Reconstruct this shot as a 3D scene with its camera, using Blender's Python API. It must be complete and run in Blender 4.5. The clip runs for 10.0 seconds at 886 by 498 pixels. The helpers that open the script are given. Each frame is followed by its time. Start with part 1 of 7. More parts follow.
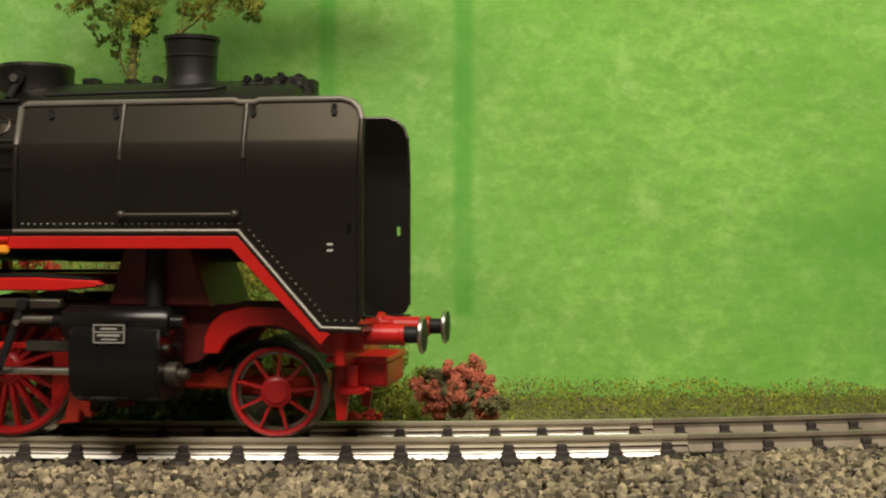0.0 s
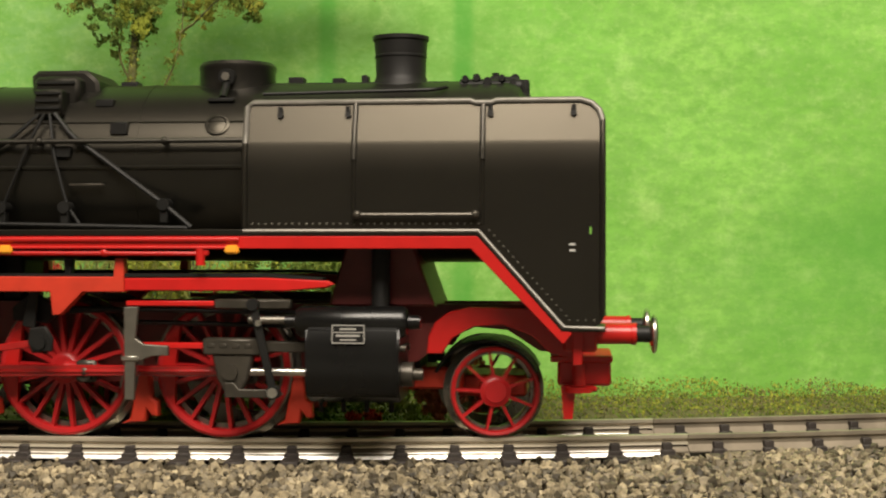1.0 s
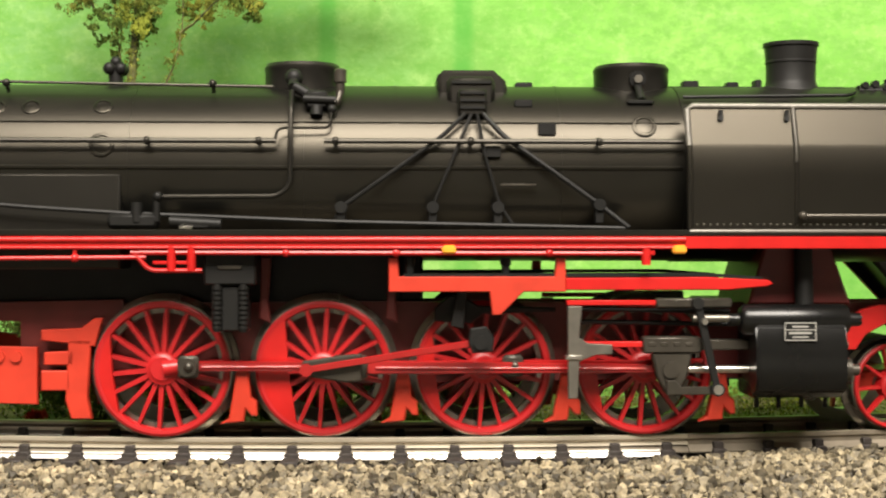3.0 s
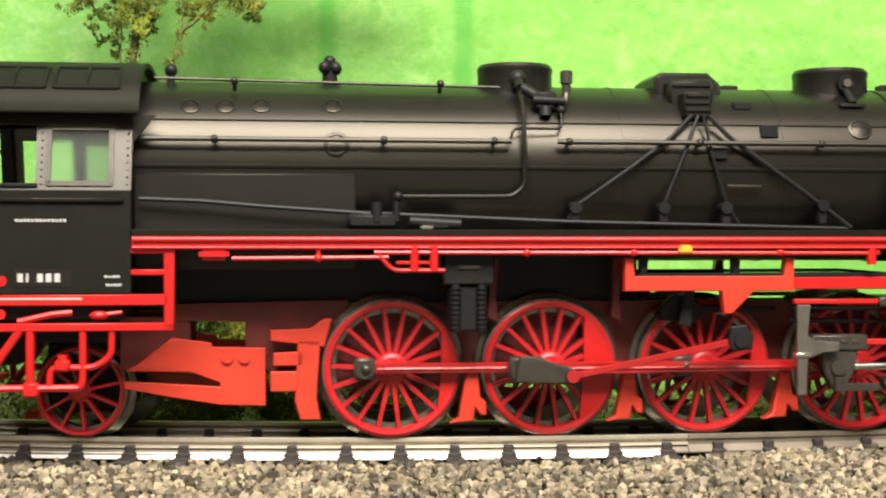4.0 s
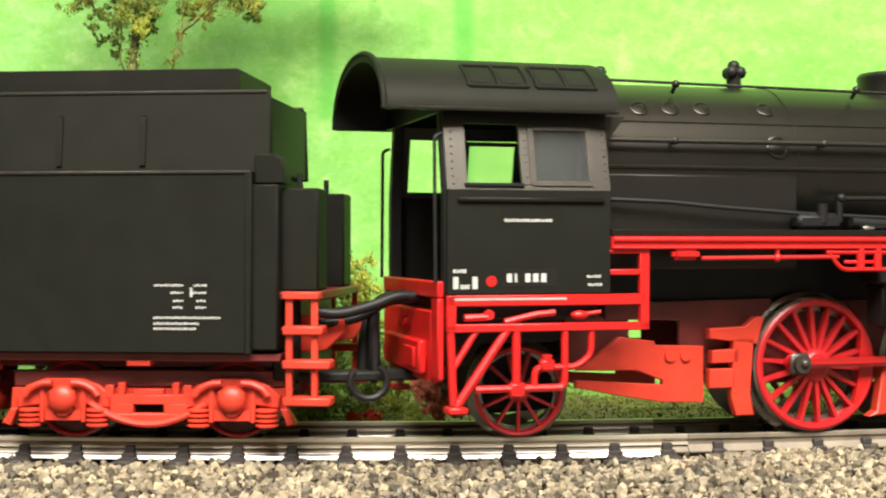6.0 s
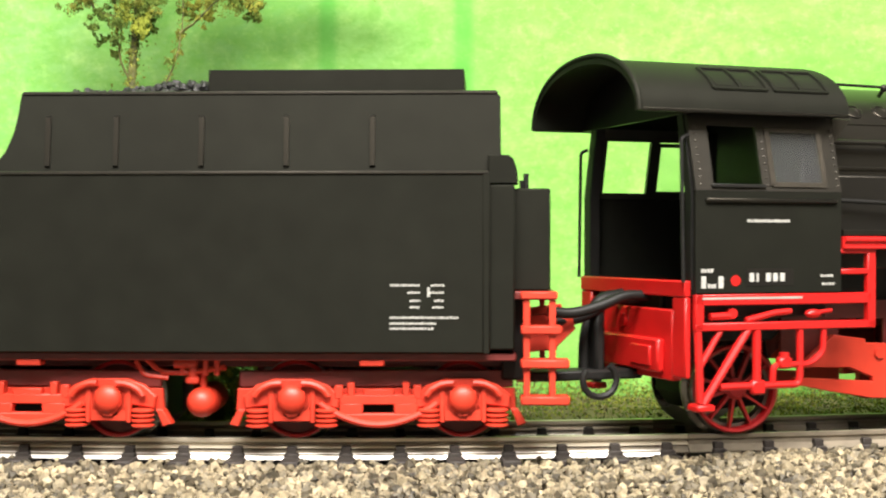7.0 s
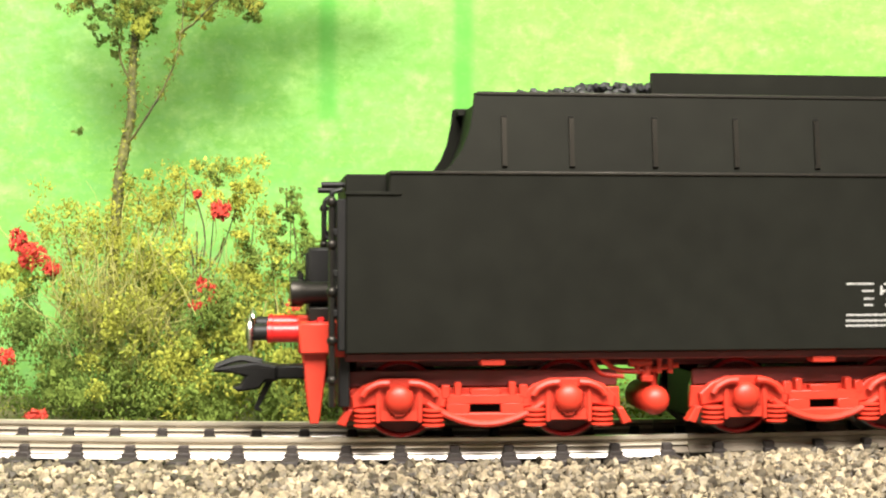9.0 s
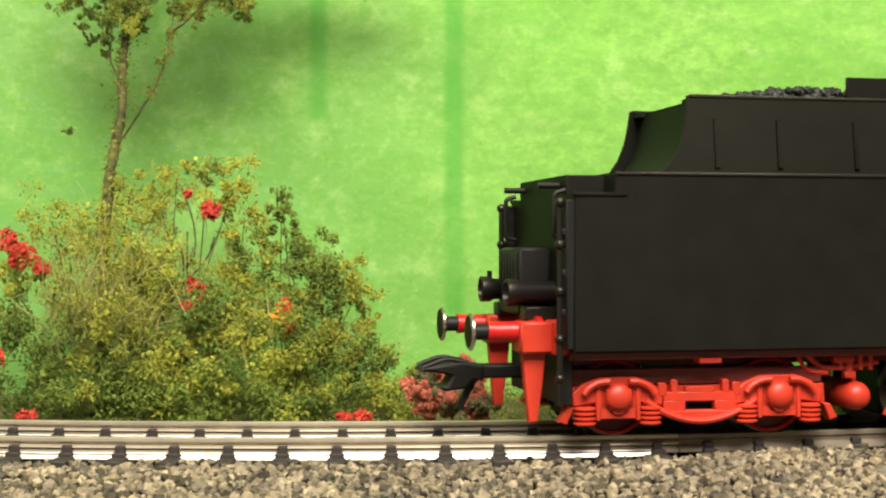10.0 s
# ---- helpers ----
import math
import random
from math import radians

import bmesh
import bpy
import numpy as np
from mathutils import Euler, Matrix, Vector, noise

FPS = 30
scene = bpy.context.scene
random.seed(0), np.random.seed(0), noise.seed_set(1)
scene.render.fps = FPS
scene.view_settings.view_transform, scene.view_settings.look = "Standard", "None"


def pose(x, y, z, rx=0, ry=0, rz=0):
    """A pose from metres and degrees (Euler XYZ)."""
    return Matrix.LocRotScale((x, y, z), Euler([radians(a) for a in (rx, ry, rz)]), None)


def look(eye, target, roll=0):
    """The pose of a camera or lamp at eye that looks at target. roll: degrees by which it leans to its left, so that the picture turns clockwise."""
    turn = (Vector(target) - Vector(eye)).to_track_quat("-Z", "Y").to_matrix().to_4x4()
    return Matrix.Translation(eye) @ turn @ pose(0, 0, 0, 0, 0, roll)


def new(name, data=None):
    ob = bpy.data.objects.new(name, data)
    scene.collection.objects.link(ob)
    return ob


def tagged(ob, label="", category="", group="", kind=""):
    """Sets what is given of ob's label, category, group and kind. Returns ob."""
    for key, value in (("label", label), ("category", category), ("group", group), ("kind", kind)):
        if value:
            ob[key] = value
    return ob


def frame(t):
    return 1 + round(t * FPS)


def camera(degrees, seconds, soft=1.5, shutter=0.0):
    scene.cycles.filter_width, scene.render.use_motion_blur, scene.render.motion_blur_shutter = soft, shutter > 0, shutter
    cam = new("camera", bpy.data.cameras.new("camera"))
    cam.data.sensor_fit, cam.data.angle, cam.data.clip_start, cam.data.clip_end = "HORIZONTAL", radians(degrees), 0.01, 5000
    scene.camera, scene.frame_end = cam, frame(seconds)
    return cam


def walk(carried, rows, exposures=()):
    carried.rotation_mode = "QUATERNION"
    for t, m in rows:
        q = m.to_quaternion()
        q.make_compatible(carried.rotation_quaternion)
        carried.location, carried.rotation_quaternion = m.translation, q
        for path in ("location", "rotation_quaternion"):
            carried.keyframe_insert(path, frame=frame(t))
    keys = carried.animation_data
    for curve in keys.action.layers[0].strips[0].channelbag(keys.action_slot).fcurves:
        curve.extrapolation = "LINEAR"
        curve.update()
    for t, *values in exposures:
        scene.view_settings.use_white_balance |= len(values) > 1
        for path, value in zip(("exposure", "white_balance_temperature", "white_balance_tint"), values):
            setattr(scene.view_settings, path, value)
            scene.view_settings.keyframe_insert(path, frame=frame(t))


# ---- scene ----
# Model railway in true model size: lengths below are in millimetres and are scaled by MM.
MM = 0.001

# ---- camera ----
CAM_H = 27.31
cam = camera(36.23, 10.0, soft=2.1, shutter=0.25)
CAM_AIM = pose(0, 0, CAM_H * MM, 90 - 0.155, 0, 0)
CAM_END = pose(0, 0, CAM_H * MM, 90 - 0.155, 0, -0.395)
CAM_NUDGE = pose(0, 0, CAM_H * MM, 90 - 0.155, 0, -0.06)
walk(cam, [(0.0, CAM_AIM), (9.5, CAM_AIM), (9.7, CAM_AIM), (9.8, CAM_NUDGE), (9.9, CAM_NUDGE), (10.0, CAM_END)],
     exposures=[(0.0, -1.2, 6700, 13), (0.5, -1.0, 6700, 13), (1.0, -0.83, 6650, 13), (1.5, -0.65, 6600, 13), (2.5, -0.3, 6450, 13), (4.0, 0.0, 6150, 13.5),
                (5.0, 0.17, 6150, 14), (7.0, 0.36, 6080, 13.5), (7.5, 0.49, 6080, 14.5), (8.0, 0.55, 6080, 15), (8.5, 0.50, 6080, 15), (9.0, 0.42, 6080, 15), (9.5, 0.10, 6200, 15), (10.0, -0.36, 6500, 13)])

# ---- light: one room lamp over and before the layout, in a closed room ----
world = bpy.data.worlds.new("room_air")
world.use_nodes = True
world.node_tree.nodes["Background"].inputs[0].default_value = (0.9, 0.85, 0.75, 1)
world.node_tree.nodes["Background"].inputs[1].default_value = 0.05
scene.world = world
lamp = new("ceiling_lamp", bpy.data.lights.new("ceiling_lamp", "AREA"))
lamp.data.shape, lamp.data.size, lamp.data.size_y = "RECTANGLE", 0.50, 0.28
lamp.data.energy, lamp.data.color = 15.2, (1.0, 0.92, 0.78)
lamp.matrix_world = look((0.03, -0.21, 0.52), (0.01, 0.21, 0.03))

# ---- track plan: two arcs that bulge towards the camera ----
K1, K2, A0, X0, Y0 = 0.001892, 0.002422, -0.091532, -59.464, 202.575


def arc(s):
    """Place and heading of the track's centre line, s millimetres along it."""
    k = K1 if s < 0 else K2
    th = A0 + k * s
    return X0 + (math.sin(th) - math.sin(A0)) / k, Y0 - (math.cos(th) - math.cos(A0)) / k, th


def body_at(s, half):
    """Place and heading of a vehicle whose pivots stand half to each side of s."""
    x1, y1, _ = arc(s - half)
    x2, y2, _ = arc(s + half)
    return (x1 + x2) / 2, (y1 + y2) / 2, math.atan2(y2 - y1, x2 - x1)


RUN = [(0.0, -35.64), (0.5, -20.75), (1.0, -5.11), (1.5, 8.05), (2.0, 22.85), (2.5, 37.71), (3.0, 53.5), (3.5, 69.4),
       (4.0, 85.19), (4.5, 99.81), (5.0, 115.79), (5.5, 130.47), (6.0, 146.0), (6.5, 161.5), (7.0, 177.0), (7.5, 192.0),
       (8.0, 208.16), (8.5, 223.14), (9.0, 239.04), (9.5, 252.99), (10.0, 270.1)]


def run(t):
    for (a, sa), (b, sb) in zip(RUN, RUN[1:]):
        if t <= b:
            return sa + (sb - sa) * (t - a) / (b - a)
    return RUN[-1][1]


# ---- materials ----
def mat(name, colour, rough=0.5, metal=0.0, vary=0.12, scale=400.0, bump=0.15, bump_scale=None, spec=0.5, islands=0.0, second=None, gloss=None):
    m = bpy.data.materials.new(name)
    m.use_nodes = True
    nt = m.node_tree
    b = nt.nodes["Principled BSDF"]
    b.inputs["Roughness"].default_value, b.inputs["Metallic"].default_value = rough, metal
    b.inputs["Specular IOR Level"].default_value = spec
    if gloss:
        b.inputs["Specular Tint"].default_value = (*gloss, 1)
    co = nt.nodes.new("ShaderNodeTexCoord")
    n1 = nt.nodes.new("ShaderNodeTexNoise")
    n1.inputs["Scale"].default_value, n1.inputs["Detail"].default_value = scale, 6
    nt.links.new(co.outputs["Object"], n1.inputs["Vector"])
    n2 = nt.nodes.new("ShaderNodeTexNoise")
    n2.inputs["Scale"].default_value, n2.inputs["Detail"].default_value = scale * 0.13, 4
    nt.links.new(co.outputs["Object"], n2.inputs["Vector"])
    add = nt.nodes.new("ShaderNodeMath")
    add.operation = "ADD"
    nt.links.new(n1.outputs["Fac"], add.inputs[0])
    nt.links.new(n2.outputs["Fac"], add.inputs[1])
    ramp = nt.nodes.new("ShaderNodeMapRange")
    ramp.inputs["From Min"].default_value, ramp.inputs["From Max"].default_value = 0.7, 1.3
    nt.links.new(add.outputs[0], ramp.inputs["Value"])
    mix = nt.nodes.new("ShaderNodeMix")
    mix.data_type = "RGBA"
    lo = [c * (1 - vary) for c in colour] if second is None else list(second)
    hi = [min(1, c * (1 + vary)) for c in colour] if second is None else list(colour)
    mix.inputs[6].default_value, mix.inputs[7].default_value = (*lo, 1), (*hi, 1)
    nt.links.new(ramp.outputs[0], mix.inputs[0])
    out = mix.outputs[2]
    if islands:
        geo = nt.nodes.new("ShaderNodeNewGeometry")
        hsv = nt.nodes.new("ShaderNodeHueSaturation")
        mr = nt.nodes.new("ShaderNodeMapRange")
        mr.inputs["To Min"].default_value, mr.inputs["To Max"].default_value = 1 - islands, 1 + islands
        nt.links.new(geo.outputs["Random Per Island"], mr.inputs["Value"])
        nt.links.new(mr.outputs[0], hsv.inputs["Value"])
        nt.links.new(out, hsv.inputs["Color"])
        out = hsv.outputs[0]
    nt.links.new(out, b.inputs["Base Color"])
    rr = nt.nodes.new("ShaderNodeMapRange")
    rr.inputs["To Min"].default_value, rr.inputs["To Max"].default_value = max(0.02, rough - 0.06), min(1, rough + 0.06)
    nt.links.new(n2.outputs["Fac"], rr.inputs["Value"])
    nt.links.new(rr.outputs[0], b.inputs["Roughness"])
    if bump:
        n3 = nt.nodes.new("ShaderNodeTexNoise")
        n3.inputs["Scale"].default_value, n3.inputs["Detail"].default_value = bump_scale or scale * 4, 3
        nt.links.new(co.outputs["Object"], n3.inputs["Vector"])
        bp = nt.nodes.new("ShaderNodeBump")
        bp.inputs["Strength"].default_value, bp.inputs["Distance"].default_value = bump, 0.0001
        nt.links.new(n3.outputs["Fac"], bp.inputs["Height"])
        nt.links.new(bp.outputs[0], b.inputs["Normal"])
    return m


BLACK = mat("black_paint", (0.0052, 0.0052, 0.0048), rough=0.42, vary=0.2, scale=300, bump=0.02, spec=0.45, gloss=(1.0, 0.92, 0.78))
SATIN = mat("satin_black_paint", (0.0044, 0.0045, 0.0040), rough=0.345, vary=0.2, scale=300, bump=0.02, spec=0.50, gloss=(1.0, 0.90, 0.72))
MATT = mat("matt_black_plastic", (0.0095, 0.0093, 0.0085), rough=0.5, vary=0.25, scale=300, bump=0.08, spec=0.25)
TENDER = mat("tender_black_paint", (0.0074, 0.0080, 0.0060), rough=0.58, vary=0.22, scale=240, bump=0.12, spec=0.15, gloss=(1.0, 0.96, 0.82))
CABSATIN = mat("cab_satin_paint", (0.0065, 0.0063, 0.0056), rough=0.37, vary=0.1, scale=300, bump=0.0, spec=0.95, gloss=(1.0, 0.93, 0.80))
PLATE = mat("deflector_satin_paint", (0.0046, 0.0046, 0.0041), rough=0.34, vary=0.15, scale=300, bump=0.02, spec=0.56, gloss=(1.0, 0.89, 0.70))
RODRED = mat("glossy_rod_red", (0.30, 0.0090, 0.0085), rough=0.20, vary=0.12, scale=350, bump=0.0, spec=0.7)
GLOSS = mat("gloss_black_plastic", (0.0042, 0.0042, 0.0040), rough=0.27, vary=0.2, scale=300, bump=0.02, spec=0.42)
RED = mat("red_paint", (0.47, 0.0095, 0.0075), rough=0.36, vary=0.12, scale=350, bump=0.05)
ORANGE = mat("vermilion_plastic", (0.50, 0.034, 0.0135), rough=0.46, vary=0.16, scale=350, bump=0.10)
WHEEL = mat("wheel_red_plastic", (0.42, 0.0120, 0.0135), rough=0.36, vary=0.14, scale=350, bump=0.06)
# frame red; on the bogies' upper rails it paints in shade
DEEP = mat("dark_red_frame_and_shade", (0.115, 0.0130, 0.0100), rough=0.5, vary=0.25, scale=300, bump=0.08)
STEEL = mat("bright_steel", (0.62, 0.60, 0.55), rough=0.28, metal=1.0, vary=0.12, scale=600, bump=0.05)
DULL = mat("dull_nickel", (0.22, 0.205, 0.175), rough=0.42, metal=0.9, vary=0.2, scale=500, bump=0.08)
BURNISH = mat("burnished_grey", (0.060, 0.053, 0.042), rough=0.36, metal=0.5, vary=0.25, scale=500, bump=0.15)
# pale edge grey; on the deflector rims it stands for the lamp's highlight
GREYEDGE = mat("pale_grey_edge", (0.16, 0.15, 0.13), rough=0.4, metal=0.3, vary=0.2, scale=500, bump=0.0)
TYRE = mat("blackened_tyre", (0.21, 0.195, 0.165), rough=0.28, metal=0.8, vary=0.2, scale=500, bump=0.05)
RAIL = mat("nickel_silver_rail", (0.60, 0.54, 0.42), rough=0.40, metal=0.6, vary=0.18, scale=250, bump=0.1)
# near-white stands in for the lamp's glint on the rail foot
FOOT = mat("glint_white_rail_foot", (0.92, 0.90, 0.84), rough=0.35, metal=0.35, vary=0.06, scale=250, bump=0.05)
RUST = mat("dull_rail", (0.28, 0.24, 0.18), rough=0.5, metal=0.5, vary=0.25, scale=300, bump=0.15)
SLEEPER = mat("sleeper_plastic", (0.030, 0.024, 0.020), rough=0.65, vary=0.25, scale=500, bump=0.3)
WHITE = mat("white_print", (0.66, 0.66, 0.62), rough=0.6, vary=0.04, scale=600, bump=0)
PRINT = mat("grey_white_print", (0.42, 0.42, 0.39), rough=0.6, vary=0.08, scale=900, bump=0)
GREYPLATE = mat("grey_plate", (0.40, 0.39, 0.36), rough=0.45, metal=0.3, vary=0.08, scale=600, bump=0)
YELLOW = mat("amber_plastic", (0.85, 0.36, 0.03), rough=0.35, vary=0.08, scale=500, bump=0)
COAL = mat("coal", (0.010, 0.010, 0.010), rough=0.6, vary=0.3, scale=700, bump=0.4)
STONE = mat("ballast_stone", (0.30, 0.250, 0.155), rough=0.6, second=(0.068, 0.058, 0.040), scale=1100, bump=0.8, islands=0.8, spec=0.45)
BARK = mat("tree_bark", (0.19, 0.19, 0.055), rough=0.9, second=(0.038, 0.042, 0.016), scale=700, bump=0.9)
LEAF = mat("olive_foam", (0.37, 0.38, 0.052), rough=0.95, second=(0.19, 0.23, 0.036), scale=260, bump=0.5, islands=0.12, spec=0.15)
CROWN = mat("dull_olive_foam", (0.27, 0.28, 0.040), rough=0.95, second=(0.13, 0.15, 0.03), scale=500, bump=0.5, islands=0.3, spec=0.15)
MOSS = mat("moss_foam", (0.19, 0.26, 0.045), rough=0.95, second=(0.090, 0.14, 0.028), scale=260, bump=0.5, islands=0.12, spec=0.15)
LIME = mat("yellow_green_foam", (0.42, 0.44, 0.060), rough=0.95, second=(0.25, 0.30, 0.045), scale=260, bump=0.5, islands=0.12, spec=0.15)
STRAW = mat("straw_fibre", (0.46, 0.43, 0.13), rough=0.8, second=(0.22, 0.25, 0.06), scale=300, bump=0.1, islands=0.4)
POPPY = mat("red_flock", (0.66, 0.080, 0.050), rough=0.95, second=(0.42, 0.045, 0.032), scale=400, bump=0.5, islands=0.2, spec=0.15)
ROSE = mat("faded_red_lichen", (0.62, 0.20, 0.12), rough=0.95, second=(0.40, 0.125, 0.075), scale=400, bump=0.5, islands=0.25, spec=0.15)
EARTH = mat("brown_scatter", (0.19, 0.16, 0.07), rough=0.95, second=(0.10, 0.11, 0.04), scale=300, bump=0.6)
# board out of view, kept dark to cut light bounced onto the train
BOARD = mat("dark_board", (0.105, 0.098, 0.080), rough=0.7, vary=0.15, scale=60, bump=0.1)
PLASTER = mat("room_plaster", (0.70, 0.665, 0.605), rough=0.9, vary=0.06, scale=8, bump=0.1)


def glass_mat():
    m = bpy.data.materials.new("clear_plastic_pane")
    m.use_nodes = True
    nt = m.node_tree
    b = nt.nodes["Principled BSDF"]
    b.inputs["Base Color"].default_value = (0.82, 0.84, 0.86, 1)
    b.inputs["Roughness"].default_value = 0.12
    b.inputs["Transmission Weight"].default_value = 0.982
    b.inputs["IOR"].default_value = 1.45
    return m


PANE = glass_mat()


def backdrop_mat():
    """Green brushed paper with lighter scumbles, a painted light falloff and two darker stripes."""
    m = bpy.data.materials.new("green_painted_backdrop")
    m.use_nodes = True
    nt = m.node_tree
    L, b = nt.links, nt.nodes["Principled BSDF"]
    b.inputs["Roughness"].default_value = 0.85
    b.inputs["Specular IOR Level"].default_value = 0.2
    co = nt.nodes.new("ShaderNodeTexCoord")

    def noise_at(scale, detail, stretch=(1, 1, 1), rough=0.55):
        mp = nt.nodes.new("ShaderNodeMapping")
        mp.inputs["Scale"].default_value = stretch
        L.new(co.outputs["Object"], mp.inputs["Vector"])
        n = nt.nodes.new("ShaderNodeTexNoise")
        n.inputs["Scale"].default_value, n.inputs["Detail"].default_value, n.inputs["Roughness"].default_value = scale, detail, rough
        L.new(mp.outputs[0], n.inputs["Vector"])
        return n.outputs["Fac"]

    def span(v, a, c, lo=0.0, hi=1.0, smooth=True):
        r = nt.nodes.new("ShaderNodeMapRange")
        r.interpolation_type = "SMOOTHSTEP" if smooth else "LINEAR"
        for key, val in (("From Min", a), ("From Max", c), ("To Min", lo), ("To Max", hi)):
            r.inputs[key].default_value = val
        L.new(v, r.inputs["Value"])
        return r.outputs[0]

    def mixed(fac, a, c):
        x = nt.nodes.new("ShaderNodeMix")
        x.data_type = "RGBA"
        L.new(fac, x.inputs[0])
        for slot, val in ((6, a), (7, c)):
            if isinstance(val, tuple):
                x.inputs[slot].default_value = val
            else:
                L.new(val, x.inputs[slot])
        return x.outputs[2]

    def times(a, c):
        x = nt.nodes.new("ShaderNodeMath")
        x.operation = "MULTIPLY"
        L.new(a, x.inputs[0])
        L.new(c, x.inputs[1])
        return x.outputs[0]

    sep = nt.nodes.new("ShaderNodeSeparateXYZ")
    L.new(co.outputs["Object"], sep.inputs[0])
    x, z = sep.outputs[0], sep.outputs[2]
    # the light's falloff painted in: darker green at left, brighter green at right
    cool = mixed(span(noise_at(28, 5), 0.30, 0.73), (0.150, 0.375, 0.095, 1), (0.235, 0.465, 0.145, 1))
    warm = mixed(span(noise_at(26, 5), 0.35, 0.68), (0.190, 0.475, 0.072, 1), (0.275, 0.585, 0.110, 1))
    painted_falloff = nt.nodes.new("ShaderNodeMath")
    painted_falloff.operation = "MULTIPLY_ADD"
    painted_falloff.inputs[1].default_value = 0.09
    L.new(noise_at(16, 3), painted_falloff.inputs[0])
    L.new(x, painted_falloff.inputs[2])
    col = mixed(span(painted_falloff.outputs[0], 0.0, 0.075), cool, warm)
    col = mixed(span(noise_at(70, 7, (0.8, 1, 1.3), 0.65), 0.50, 0.80, 0.0, 0.26), col, (0.42, 0.66, 0.18, 1))
    col = mixed(span(noise_at(250, 7, (0.75, 1, 1.3), 0.7), 0.36, 0.66, 0.0, 0.85), col, (0.150, 0.38, 0.060, 1))
    col = mixed(span(noise_at(150, 7, (1, 1, 1), 0.7), 0.50, 0.80, 0.0, 0.6), col, (0.46, 0.70, 0.24, 1))
    col = mixed(span(noise_at(520, 6, (0.8, 1, 1.1), 0.65), 0.42, 0.66, 0.0, 0.65), col, (0.19, 0.42, 0.085, 1))
    col = mixed(span(noise_at(780, 4, (0.9, 1, 1.1), 0.6), 0.50, 0.76, 0.0, 0.26), col, (0.42, 0.66, 0.20, 1))
    col = mixed(span(noise_at(60, 7, (0.5, 1, 2.1), 0.68), 0.46, 0.74, 0.0, 0.42), col, (0.165, 0.40, 0.075, 1))
    col = mixed(span(noise_at(95, 6, (0.85, 1, 1.25), 0.7), 0.52, 0.78, 0.0, 0.40), col, (0.47, 0.72, 0.22, 1))
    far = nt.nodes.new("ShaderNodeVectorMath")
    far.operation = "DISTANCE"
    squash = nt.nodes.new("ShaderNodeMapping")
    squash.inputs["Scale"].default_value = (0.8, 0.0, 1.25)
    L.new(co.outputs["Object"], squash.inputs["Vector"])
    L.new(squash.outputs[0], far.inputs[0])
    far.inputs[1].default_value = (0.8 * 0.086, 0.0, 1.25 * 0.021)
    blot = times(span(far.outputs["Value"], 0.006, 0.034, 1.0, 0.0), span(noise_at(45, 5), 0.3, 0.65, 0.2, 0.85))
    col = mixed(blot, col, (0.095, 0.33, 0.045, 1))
    for cx, half, foot in ((-0.0228, 0.0017, 0.052), (0.0040, 0.0019, 0.0135)):
        side = times(span(x, cx - half - 0.0011, cx - half + 0.0011), span(x, cx + half - 0.0011, cx + half + 0.0011, 1.0, 0.0))
        band = times(side, span(z, foot - 0.001, foot + 0.001))
        col = mixed(times(band, span(noise_at(90, 4), 0.25, 0.6, 0.35, 0.72)), col, (0.080, 0.34, 0.045, 1))
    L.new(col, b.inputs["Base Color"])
    bp = nt.nodes.new("ShaderNodeBump")
    bp.inputs["Strength"].default_value, bp.inputs["Distance"].default_value = 0.25, 0.0006
    L.new(noise_at(60, 5), bp.inputs["Height"])
    L.new(bp.outputs[0], b.inputs["Normal"])
    return m


BACK = backdrop_mat()


# ---- mesh helpers ----
def box(bm, x0, x1, y0, y1, z0, z1, bev=0.0, seg=1):
    c = bmesh.ops.create_cube(bm, size=1)["verts"]
    bmesh.ops.transform(bm, matrix=Matrix.Translation(((x0 + x1) / 2, (y0 + y1) / 2, (z0 + z1) / 2)) @ Matrix.Diagonal((x1 - x0, y1 - y0, z1 - z0, 1)), verts=c)
    if bev:
        edges = list({e for v in c for e in v.link_edges})
        bmesh.ops.bevel(bm, geom=edges, offset=bev, segments=seg, affect="EDGES")


def cyl(bm, p, q, r, n=20, r2=None, caps=True):
    p, q = Vector(p), Vector(q)
    d = q - p
    m = Matrix.Translation((p + q) / 2) @ d.to_track_quat("Z", "Y").to_matrix().to_4x4()
    bmesh.ops.create_cone(bm, cap_ends=caps, segments=n, radius1=r, radius2=r if r2 is None else r2, depth=d.length, matrix=m)


def ball(bm, p, r, n=12, sx=1, sy=1, sz=1):
    bmesh.ops.create_uvsphere(bm, u_segments=n, v_segments=max(6, n // 2), radius=r, matrix=Matrix.Translation(p) @ Matrix.Diagonal((sx, sy, sz, 1)))


def tube(bm, pts, r, n=8):
    pts = [Vector(p) for p in pts]
    rings = []
    for i, p in enumerate(pts):
        d = (pts[min(i + 1, len(pts) - 1)] - pts[max(i - 1, 0)]).normalized()
        u = d.orthogonal().normalized() if not rings else (rings[-1][1] - d * rings[-1][1].dot(d)).normalized()
        w = d.cross(u)
        rings.append(([bm.verts.new(p + r * (math.cos(2 * math.pi * k / n) * u + math.sin(2 * math.pi * k / n) * w)) for k in range(n)], u))
    for (a, _), (b, _) in zip(rings, rings[1:]):
        for k in range(n):
            bm.faces.new((a[k], a[(k + 1) % n], b[(k + 1) % n], b[k]))
    bm.faces.new(rings[0][0][::-1])
    bm.faces.new(rings[-1][0])


